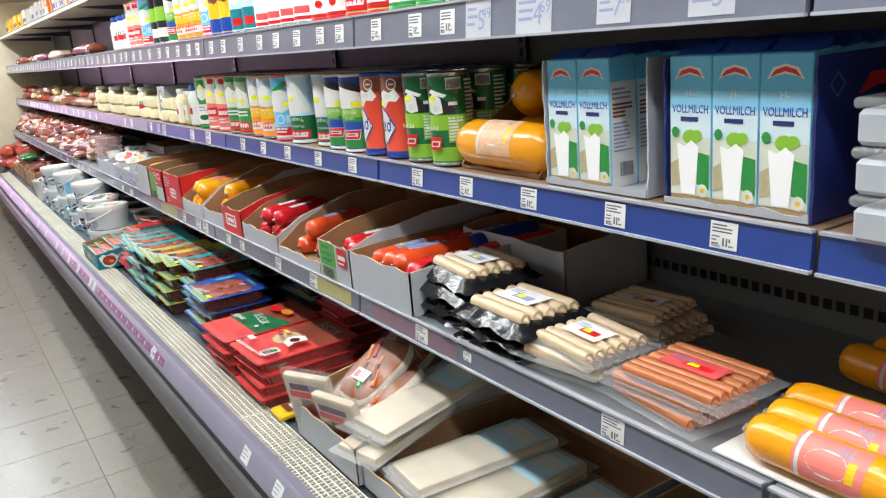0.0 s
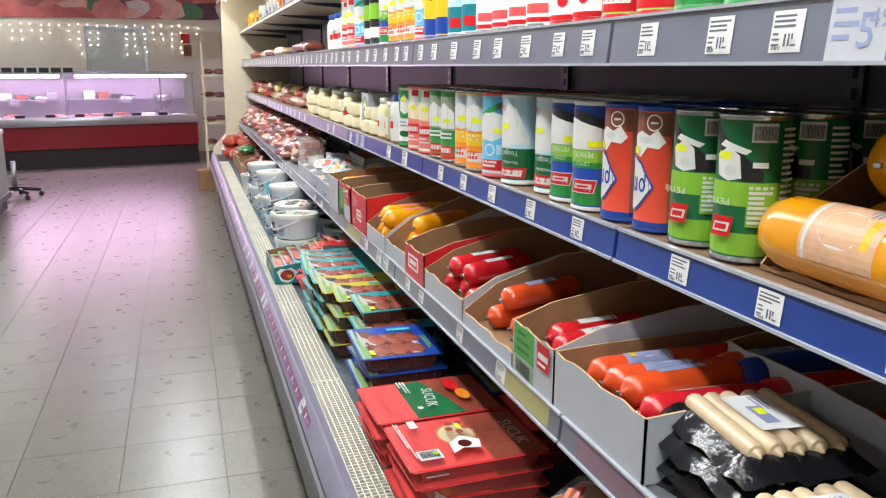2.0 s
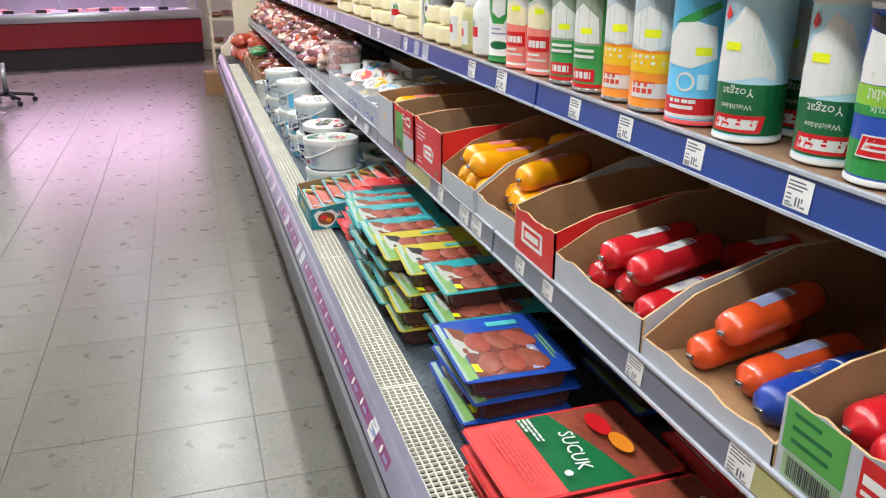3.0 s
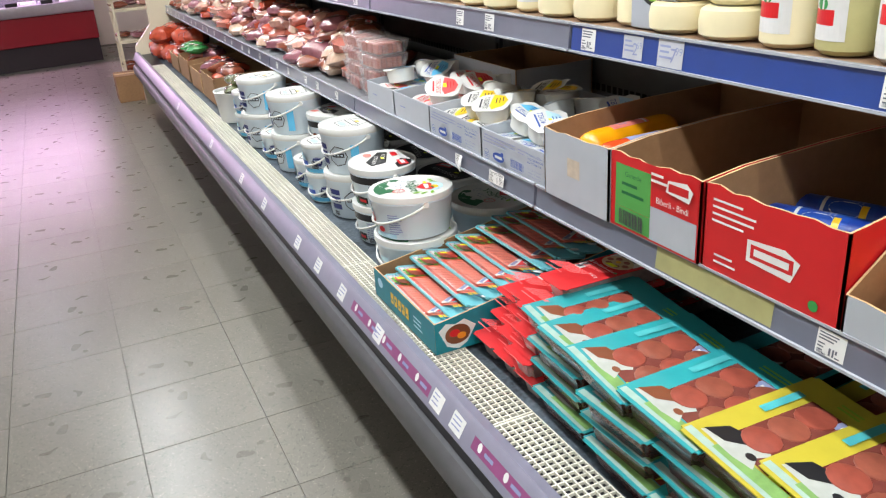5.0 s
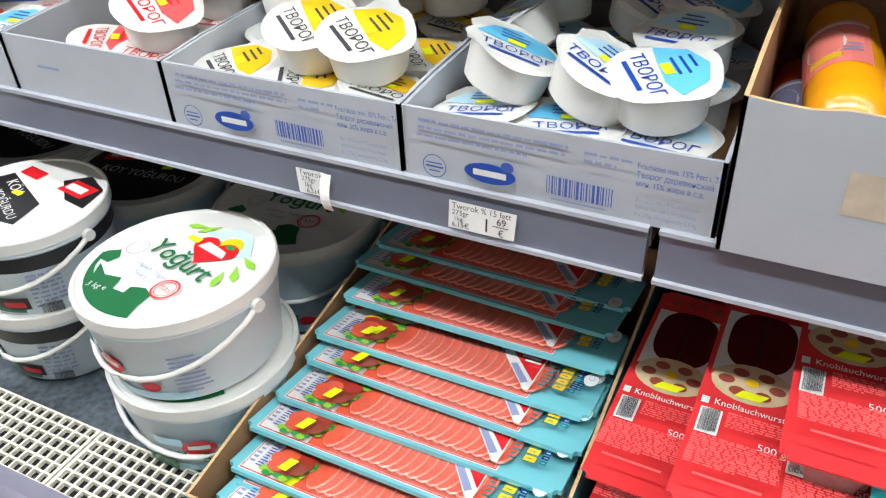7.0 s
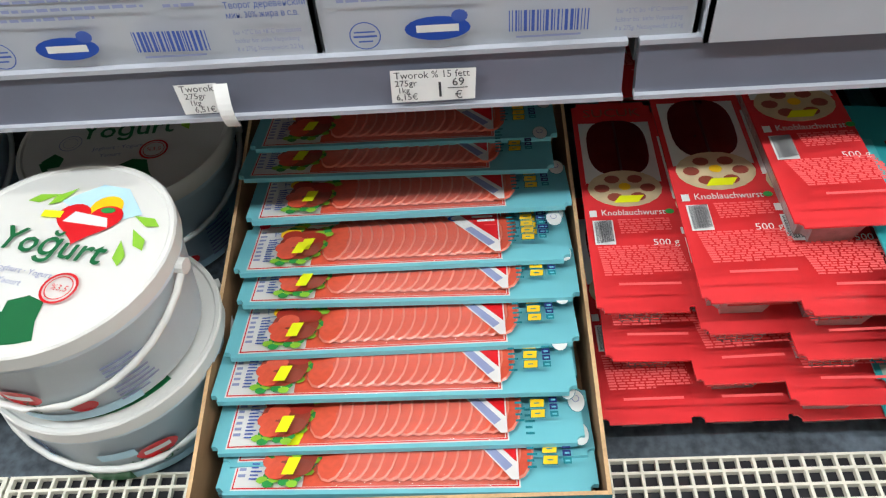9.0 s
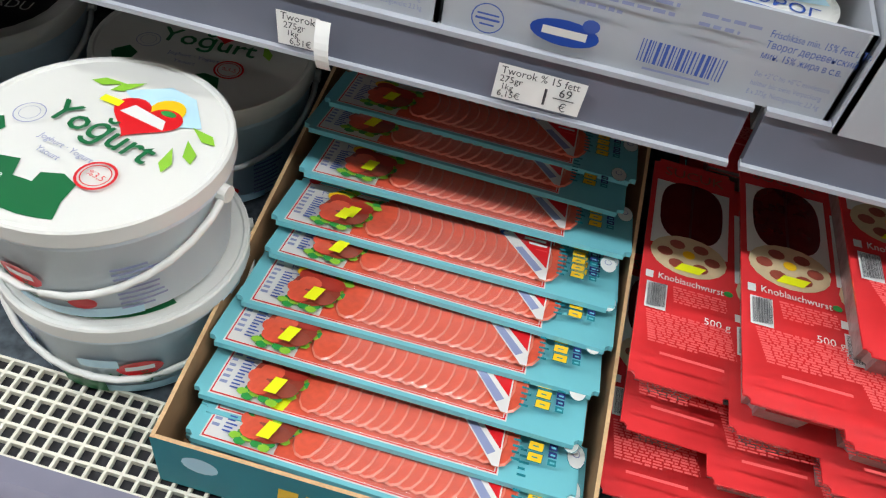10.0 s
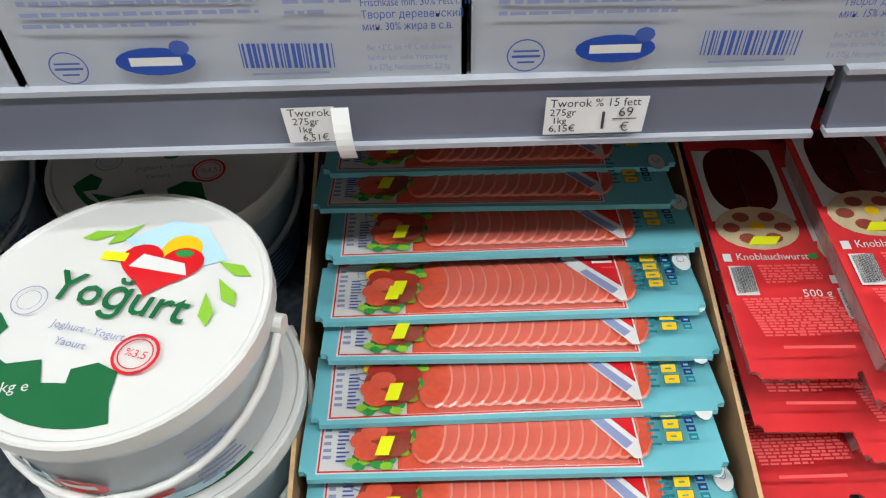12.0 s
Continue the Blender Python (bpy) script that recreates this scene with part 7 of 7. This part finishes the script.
for kd, x, y, z, rz, rx in ((BK_F, 0.470, 4.292, 0.0, 30, 0), (BK_F, 0.466, 4.292, 0.130, -11, -2.5), (BK_K, 0.50, 4.605, 0.0, -20, 0), (BK_K, 0.497, 4.60, 0.131, -8, 2), (BK_S, 0.505, 4.90, 0.0, 20, 0), (BK_S, 0.505, 4.90, 0.164, 0, 0),
                           (BK_M, 0.46, 5.11, 0.0, 10, 0), (BK_M, 0.455, 5.11, 0.114, 0, 0), (BK_S, 0.62, 5.17, 0.0, 0, 0), (BK_M, 0.47, 5.32, 0.0, -30, 0), (BK_K, 0.60, 5.42, 0.0, 0, 0), (BK_K, 0.60, 5.42, 0.131, 30, 0), (BK_S, 0.49, 5.60, 0.0, -25, 0), (BK_S, 0.49, 5.60, 0.164, -10, 0),
                           (BK_S, 0.64, 5.78, 0.0, 0, 0), (BK_M, 0.46, 5.84, 0.0, 0, 0), (BK_S, 0.47, 6.10, 0.0, 5, 0), (BK_S, 0.47, 6.10, 0.164, 12, 0), (BK_K, 0.63, 6.05, 0.0, 0, 0), (BK_K, 0.63, 6.05, 0.131, 40, 0), (BK_M, 0.45, 6.34, 0.0, 0, 0), (BK_M, 0.45, 6.34, 0.114, 0, 0), (BK_S, 0.60, 6.36, 0.0, 0, 0),
                           (BK_Q, 0.755, 4.335, 0.0, 10, 0), (BK_P, 0.76, 4.65, 0.0, 20, 0), (BK_P, 0.79, 4.95, 0.0, 0, 0), (BK_P, 0.79, 5.26, 0.0, -20, 0), (BK_P, 0.81, 5.57, 0.0, 0, 0), (BK_P, 0.82, 5.9, 0.0, 0, 0)):
    copy_thing(kd, pose(x, y, DECK_Z + 0.001 + z, rx, 0, rz))

# Far end of the deck: olive tub, brown cartons, red bags.
olives = thing("olive_tub", "white tub heaped with dark leafy packs", "tub", pose(0.47, 6.75, DECK_Z))
part("tub", lathe(bmesh.new(), [(0.11, 0), (0.13, 0.16), (0.135, 0.165), (0.125, 0.165), (0.12, 0.15)], 28), WHITE_PL, olives, smooth=True)
heap([proto(bag("leafy_pack", "dark green leafy pack", "food pack", bag_mat("wrap_olive", "4f5232", 0.5), 0.045, 0.05, 0.025, 88))], 0.42, 0.52, 6.66, 6.84, DECK_Z + 0.15, 6, 2, 8, 0.035)
for y, w, h in ((7.15, 0.42, 0.16), (7.62, 0.40, 0.13), (8.1, 0.44, 0.15), (8.6, 0.4, 0.12)):
    carton("brown cardboard carton with packs on the deck", 0.41, y, DECK_Z + 0.008, 0.5, w, h, h + 0.02, out=CARD, seed=70)
    heap(BAGS[2:5], 0.50, 0.62, y + 0.06, y + w - 0.06, DECK_Z + h - 0.06, 4, 2, int(y * 10), 0.05)
heap([proto(bag("green_pack", "pack with bright green cap", "food pack", bag_mat("wrap_green", "2e7a3c", 0.2), 0.07, 0.07, 0.03, 91))], 0.46, 0.52, 8.1, 8.5, DECK_Z + 0.19, 3, 1, 12)
heap([proto(bag("red_bag", "glossy red bag standing on the deck", "food pack", bag_mat("wrap_red", "c3201f", 0.15), 0.09, 0.10, 0.075, 95))], 0.40, 0.62, 9.0, 9.9, DECK_Z, 7, 2, 9, 0.12)

# ---- handwritten tickets on the cup shelf ----
tk1 = thing("handwritten_ticket", "handwritten white price ticket on the rail", "price ticket", pose(0.5545, 3.925, ZA - 0.029), "handwritten tickets")
A1 = Art().poly([(-0.038, -0.017), (0.037, -0.0165), (0.039, 0.0145), (-0.037, 0.0155)], PAPER).text("Tworok % 15 fett", -0.034, 0.0068, 0.0098, INK, centre=False, wide=0.95).text("275gr", -0.034, -0.0005, 0.0085, INK, centre=False).text("1kg", -0.032, -0.0072, 0.0078, INK, centre=False).text("6,15€", -0.034, -0.0142, 0.0085, INK, centre=False)
A1.text("1", 0.004, -0.0125, 0.022, INK).text("69", 0.0225, -0.0018, 0.0115, INK).rect(0.013, -0.0042, 0.031, -0.0033, INK).text("€", 0.0225, -0.0145, 0.011, INK)
part("paper", A1.mesh("paper", lambda u, v, h: (-0.004 - h + 0.1 * v, -u, v)), None, tk1)
tk2 = thing("handwritten_ticket", "handwritten ticket with a torn curling end", "price ticket", pose(0.5545, 4.13, ZA - 0.030), "handwritten tickets")
A2 = Art().poly([(-0.024, -0.017), (0.010, -0.0165), (0.012, 0.014), (-0.027, 0.0135)], PAPER).text("Tworok", -0.023, 0.0060, 0.0095, INK, centre=False).text("275gr", -0.020, -0.0012, 0.0085, INK, centre=False).text("1kg", -0.017, -0.0078, 0.0078, INK, centre=False).text("6,51€", -0.014, -0.0150, 0.0085, INK, centre=False)
part("paper", A2.mesh("paper", lambda u, v, h: (-0.004 - h + 0.1 * v, -u, v)), None, tk2)
b = bmesh.new()
vs = []
for k in range(9):
    t = k / 8
    for q in (0, 1):
        vs.append(b.verts.new((-0.006 - 0.012 * math.sin(t * 2.4), -(0.010 + 0.013 * q + 0.004 * t), 0.015 - 0.042 * t)))
for k in range(8):
    b.faces.new((vs[2 * k], vs[2 * k + 1], vs[2 * k + 3], vs[2 * k + 2]))
part("curled_end", b, PAPER, tk2)

# ---- shopping basket with its raised handle ----
bk = thing("shopping_basket", "red plastic shopping basket with orange handle", "shopping basket", pose(-1.35, 3.9, 0.2005, 0, 0, 20))
b = bmesh.new()
rings = []
for (hx, hy, z) in ((0.13, 0.19, -0.20), (0.145, 0.215, -0.02), (0.165, 0.235, 0.0), (0.168, 0.238, 0.012), (0.150, 0.222, 0.012), (0.140, 0.210, -0.02), (0.125, 0.185, -0.195)):
    ring = []
    for k in range(32):
        a = 2 * math.pi * k / 32
        ring.append(b.verts.new((hx * math.copysign(abs(math.cos(a)) ** 0.55, math.cos(a)), hy * math.copysign(abs(math.sin(a)) ** 0.55, math.sin(a)), z)))
    rings.append(ring)
for j in range(len(rings) - 1):
    for k in range(32):
        b.faces.new((rings[j][k], rings[j][(k + 1) % 32], rings[j + 1][(k + 1) % 32], rings[j + 1][k]))
b.faces.new(rings[0][::-1]), b.faces.new(rings[-1])
part("basket_shell", b, BASKET, bk, "red plastic shell with rolled rim", smooth=True)
pts = [(-0.02 + 0.0 * math.sin(math.pi * k / 20), 0.215 * math.cos(math.pi * k / 20) + 0.0, 0.0 + 0.18 * math.sin(math.pi * k / 20)) for k in range(21)]
part("handle", tube(bmesh.new(), pts, 0.014, 10, 0.5), HANDLE, bk, "orange yellow carrying handle", smooth=True)

# ---- far end: meat counter ----
CN = pose(-1.25, 14.0, 0, 0, 0, 10)
cnt = thing("meat_counter", "long red meat counter with lit glass case", "meat counter", CN)
CW = 1.42
part("plinth", box(-CW - 0.6, CW, 0.06, 1.0, 0.0, 0.30), COUNTER_DK, cnt, "dark plinth")
part("front_panel", box(-CW - 0.6, CW, 0.0, 1.0, 0.301, 0.66, 0.01), COUNTER_RED, cnt, "glossy red front panel")
part("bumper_rail", box(-CW - 0.6, CW + 0.01, -0.05, 0.12, 0.661, 0.80, 0.02, 2), STEEL, cnt, "stainless front rail", smooth=True)
part("display_bed", box(-CW - 0.58, CW - 0.02, 0.121, 0.95, 0.70, 0.76), COUNTER_IN, cnt)
for x0, x1 in ((-CW - 0.52, -0.60), (-0.50, CW - 0.60), (CW - 0.50, CW - 0.08)):
    part("inner_shelf", box(x0, x1, 0.60, 0.94, 1.04, 1.055), STEEL, cnt, "steel shelf inside the case")
    for q in range(int((x1 - x0) / 0.22)):
        part("goods_tray", box(x0 + 0.22 * q + 0.02, x0 + 0.22 * q + 0.19, 0.64, 0.90, 1.056, 1.10 + 0.03 * ((q * 7) % 4), 0.008), (STEEL, WHITE_PL, MEAT, BLACK_BAND)[(q * 5 + int(x0 * 9)) % 4], cnt)
part("back_wall", box(-CW - 0.58, CW - 0.02, 0.951, 1.0, 0.661, 1.5), COUNTER_IN, cnt)
for x in (-CW - 0.55, -0.55, CW - 0.9 + 0.35, CW - 0.03):
    b = bmesh.new()
    bx(b, x - 0.012, x + 0.012, 0.10, 0.13, 0.801, 1.44)
    part("glass_post", b, STEEL, cnt)
for x0, x1 in ((-CW - 0.5, -0.57), (-0.53, CW - 0.57), (CW - 0.53, CW - 0.05)):
    part("glass_front", box(x0, x1, 0.11, 0.116, 0.802, 1.40), GLASS, cnt).visible_shadow = False
part("top_shelf", box(-CW - 0.6, CW, 0.08, 0.55, 1.455, 1.485), STEEL, cnt, "steel shelf above the glass")
for x0, x1 in ((-CW - 0.45, -0.62), (-0.40, CW - 0.12)):
    part("light_tube", box(x0, x1, 0.14, 0.20, 1.405, 1.450, 0.01), TUBE_P, cnt, "lit pinkish fluorescent tube")
for k in range(7):
    t = part("price_sign", box(-CW - 0.3 + 0.42 * k, -CW - 0.16 + 0.42 * k, -0.01, 0.0, 0.801, 0.845), BLACK_BAND, cnt, "small black price sign")
for k in range(9):
    part("card_holder", box(-CW - 0.5 + 0.17 * k, -CW - 0.36 + 0.17 * k, 0.10, 0.11, 1.486, 1.56), BLACK_BAND, cnt, "black card holder")
rm = random.Random(21)
for k in range(22):
    x, y = rm.uniform(-CW - 0.4, CW - 0.2), rm.uniform(0.25, 0.85)
    part("meat_tray", box(x - 0.1, x + 0.1, y - 0.07, y + 0.07, 0.761, 0.78 + rm.uniform(0, 0.05), 0.01), rm.choice([MEAT, PINKISH, COUNTER_IN, COUNTER_IN, WHITE_PL]), cnt)
for x, z in ((-1.3, 0.95), (-0.9, 1.0), (0.4, 0.98), (1.0, 1.0)):
    part("steel_pan", lathe(bmesh.new(), [(0.13, z), (0.15, z + 0.12), (0.14, z + 0.12)], 20), STEEL, cnt, m=pose(x, 0.75, 0))
glow = bpy.data.lights.new("case_light", "AREA")
glow.shape, glow.size, glow.size_y, glow.energy, glow.color = "RECTANGLE", 2.9, 0.1, 30, PINK
go = new("case_light", glow)
go.matrix_world = CN @ pose(-0.3, 0.24, 1.40)
glow2 = bpy.data.lights.new("case_front_light", "AREA")
glow2.shape, glow2.size, glow2.size_y, glow2.energy, glow2.color = "RECTANGLE", 2.9, 0.06, 27, PINK
go2 = new("case_front_light", glow2)
go2.matrix_world = CN @ pose(-0.3, 0.07, 1.43, -55, 0, 0)

sl = thing("spotlight_cluster", "cluster of three lit ceiling spotlights", "spotlight", pose(-1.43, 13.2, CEIL))
part("pole", tube(bmesh.new(), [(0, 0, 0), (0, 0, -0.93)], 0.015, 8), STEEL, sl)
for dx, dz in ((-0.05, -0.54), (-0.10, -0.81), (0.16, -0.93)):
    hd = part("spot_head", lathe(bmesh.new(), [(0.03, 0.0), (0.055, 0.02), (0.06, 0.11), (0.055, 0.115)], 16, axis="y", caps=False), STEEL, sl, smooth=True, m=pose(dx, -0.05, dz, 0, 0, 180))
    part("bulb", lathe(bmesh.new(), [(0.004, 0.125), (0.035, 0.112), (0.05, 0.09)], 14, axis="y"), TUBE, hd, "glowing white bulb", smooth=True)
    part("arm", tube(bmesh.new(), [(0, 0, dz + 0.01), (dx, -0.03, dz + 0.01)], 0.008, 6), STEEL, sl)

area("spotlight_cluster_light", -1.3, 12.9, 3.42, 0.32, 0.32, 14, (0.66, 0.78, 1.0))

# Wall behind the counter: poster, window, string lights, notices.
pos = thing("meat_poster", "large dark red photo poster of raw meat", "poster", pose(-1.6, END_Y - 0.18, 2.42))
part("sheet", box(-2.9, 2.85, -0.01, 0.0, 0.0, 1.45), POSTER, pos)
PA = Art()
PCOL = [mat("poster_rose", "d9827a", 0.3, var=0.35, scale=5), mat("poster_wine", "a8484a", 0.3, var=0.4, scale=5), mat("poster_flesh", "e8b3a6", 0.3, var=0.3, scale=7), mat("poster_leaf", "4d8058", 0.3, var=0.4, scale=6), mat("poster_plum", "6b3a50", 0.3, var=0.4, scale=5), mat("poster_pale", "e6d6d0", 0.3, var=0.2, scale=6)]
for k in range(80):
    u, v, s, q = -2.7 + 5.3 * (k * 0.618 % 1), 0.08 + 1.2 * (k * 0.377 % 1), rm.uniform(0.10, 0.34), rm.uniform(0, 3.1)
    PA.poly([(u + s * rm.uniform(0.7, 1.3) * math.cos(q + 2 * math.pi * i / 9), v + 0.7 * s * rm.uniform(0.7, 1.2) * math.sin(q + 2 * math.pi * i / 9)) for i in range(9)], PCOL[(0, 1, 2, 0, 3, 1, 4, 0, 5, 2)[k % 10]])
part("printed_photo", PA.mesh("printed_photo", lambda u, v, h: (max(-2.9, min(2.85, u)), -0.0105 - h, max(0.0, min(1.45, v)))), None, pos)
win = tagged(thing("service_window", "pale framed service window in the white wall", "window", pose(-1.15, END_Y - 0.151, 1.42)), kind="structure")
b = bmesh.new()
for x0, x1, z0, z1 in ((-0.52, -0.46, 0, 0.86), (0.46, 0.52, 0, 0.86), (-0.46, 0.46, 0.80, 0.86), (-0.46, 0.46, 0, 0.06)):
    bx(b, x0, x1, -0.03, 0.0, z0, z1)
part("window_frame", b, STEEL, win)
part("window_pane", box(-0.46, 0.46, -0.012, -0.006, 0.06, 0.80), mat("frosted_pane", "cfd6cf", 0.15, var=0.08, scale=3), win)
fl = thing("string_lights", "curtain of small warm string lights on the wall", "string lights", pose(0, END_Y - 0.20, 0))
b = bmesh.new()
for k in range(26):
    x = -3.6 + 0.155 * k
    for q in range(rm.randint(1, 5)):
        z = 2.32 - 0.12 * q - rm.uniform(0, 0.05)
        bmesh.ops.create_icosphere(b, subdivisions=1, radius=0.010, matrix=pose(x + rm.uniform(-0.02, 0.02), 0, z))
part("bulbs", b, FAIRY, fl, "glowing warm bulbs")
b = bmesh.new()
bx(b, -3.65, 0.32, -0.003, 0.003, 2.335, 2.341)
for k in range(26):
    bx(b, -3.6005 + 0.155 * k, -3.5995 + 0.155 * k, -0.0005, 0.0005, 1.85, 2.335)
part("cable", b, WHITE_PL, fl)
nb = thing("notice_board", "cream notice board with red cards on the wall", "notice board", pose(0.25, END_Y - 0.16, 1.75))
part("board", box(-0.32, 0.42, -0.03, 0.0, 0, 0.46), CREAM, nb)
part("card", box(-0.28, -0.12, -0.036, -0.031, 0.25, 0.42), CARTON_RED, nb, "red card")
part("card", box(-0.24, -0.10, -0.036, -0.031, 0.02, 0.22), BROWN, nb, "brown card")

# Rack between the counter and the cabinet.
rack = thing("side_rack", "narrow cream rack stacked with dark packs", "shelf rack", pose(0.42, 11.6, 0))
for z in (0.18, 0.5, 0.82, 1.14, 1.45):
    part("rack_shelf", box(-0.22, 0.3, -0.2, 0.25, z, z + 0.03), CREAM, rack)
b = bmesh.new()
for x in (-0.21, 0.29):
    for y in (-0.19, 0.24):
        bx(b, x - 0.012, x + 0.012, y - 0.012, y + 0.012, 0, 1.9)
part("rack_post", b, CREAM, rack)
for k in range(18):
    z = (0.211, 0.531, 0.851, 1.171, 1.481)[k % 5]
    copy_thing(BAGS[(3, 4, 1)[k % 3]], pose(0.28 + 0.14 * (k % 3), 11.5 + 0.1 * (k % 4), z, 0, 0, 37 * k))
bxs = thing("brown_box", "small brown cardboard box on the floor", "cardboard box", pose(0.22, 11.0, 0))
part("body", box(-0.16, 0.16, -0.16, 0.16, 0.0, 0.26, 0.003), CARD, bxs)
part("tape", box(-0.162, 0.162, -0.03, 0.03, 0.2605, 0.2615), CARD_EDGE, bxs)

# Chest freezer on the far side of the aisle, and a swivel base beyond it.
fz = thing("chest_freezer", "pale grey chest freezer with glass top", "freezer", pose(-2.02, 7.2, 0))
part("body", box(-1.0, 0, -3.4, 2.9, 0.12, 0.84, 0.012), FREEZER, fz)
part("kick_strip", box(-0.97, -0.03, -3.37, 2.87, 0.0, 0.119), GROOVE, fz, "dark kick strip")
part("bumper_strip", box(-0.001, 0.022, -3.4, 2.9, 0.13, 0.20, 0.006), BUMPER, fz, "grey bumper strip")
part("rim", box(-1.01, 0.012, -3.41, 2.91, 0.841, 0.90, 0.012), WHITE_PL, fz, "white rim")
part("glass_lid", box(-0.92, -0.08, -3.3, 2.8, 0.901, 0.909), GLASS, fz).visible_shadow = False
part("ticket", Art().rect(-0.09, -0.04, 0.09, 0.04, PAPER).rect(-0.06, -0.01, 0.06, 0.02, RED_L).mesh("ticket", on_top(0.9095, -0.2, 2.3)), None, fz, "white paper notice")
sw = thing("swivel_base", "black five-armed chair base on castors", "chair base", pose(-2.1, 10.9, 0))
for k in range(5):
    a = 2 * math.pi * k / 5 + 0.3
    arm = part("arm", tube(bmesh.new(), [(0, 0, 0.12), (0.15 * math.cos(a), 0.15 * math.sin(a), 0.10), (0.28 * math.cos(a), 0.28 * math.sin(a), 0.08)], 0.02, 8), BLACK_BAND, sw)
    part("castor", lathe(bmesh.new(), [(0.028, -0.02), (0.03, 0), (0.028, 0.02)], 14, axis="x"), BLACK_BAND, sw, m=pose(0.28 * math.cos(a), 0.28 * math.sin(a), 0.03, 0, 0, math.degrees(a) + 90))
part("column", lathe(bmesh.new(), [(0.03, 0.08), (0.03, 0.45)], 14), STEEL, sw)

# Ceiling lamp bodies.
for lx, ys in ((LAMP_X, (-1.6, 0.2, 2.0, 3.8, 5.6, 7.4, 9.2)), (-2.9, (1.0, 4.6, 8.2, 11.6))):
    for ly in ys:
        cl = thing("ceiling_light", "white ceiling batten with lit fluorescent tubes", "ceiling light", pose(lx, ly, LAMP_Z), "ceiling lights")
        part("housing", box(-0.09, 0.09, -0.76, 0.76, -0.05, -0.001, 0.004), WHITE_PL, cl)
        for s in (-0.6, 0.6):
            part("hanging_rod", lathe(bmesh.new(), [(0.006, 0.0), (0.006, CEIL - LAMP_Z)], 8), STEEL, cl, m=pose(0, s, 0))
        for s in (-1, 1):
            part("light_tube", lathe(bmesh.new(), [(0.013, -0.73), (0.013, 0.73)], 10, axis="y"), TUBE, cl, "lit fluorescent tube", m=pose(0.045 * s, 0, -0.068))

drop_prototypes()

# ---- floor tiles, nearest first ----
T = 0.40
TILE = mesh_of("tile", box(-T / 2 + 0.0012, T / 2 - 0.0012, -T / 2 + 0.0012, T / 2 - 0.0012, -0.006, 0.0, 0.0006), TERRAZZO)
rest = bmesh.new()
count = 0
rt = random.Random(2)
for j in range(int((END_Y - 0.15 + 3.0) / T)):
    yc = 6.2 + T / 2 + T * (j - 23)
    for i in range(-12, 4):
        xc = -0.007 - T / 2 - T * i * -1
        if not (AISLE_L < xc - T / 2 and xc + T / 2 < 1.3 and -3.05 < yc - T / 2 and yc + T / 2 < END_Y - 0.15):
            continue
        if -2.1 < xc < 0.45 and 0.5 < yc < 14.2 and count < 300:
            count += 1
            part("tile", TILE, None, FLOOR, m=pose(xc, yc, rt.uniform(-0.0004, 0.0), 0, 0, 90 * rt.randint(0, 3)))
        else:
            bx(rest, xc - T / 2 + 0.002, xc + T / 2 - 0.002, yc - T / 2 + 0.002, yc + T / 2 - 0.002, -0.0058, 0.0)
tagged(part("tile_field", rest, TERRAZZO, FLOOR), kind="stuff")
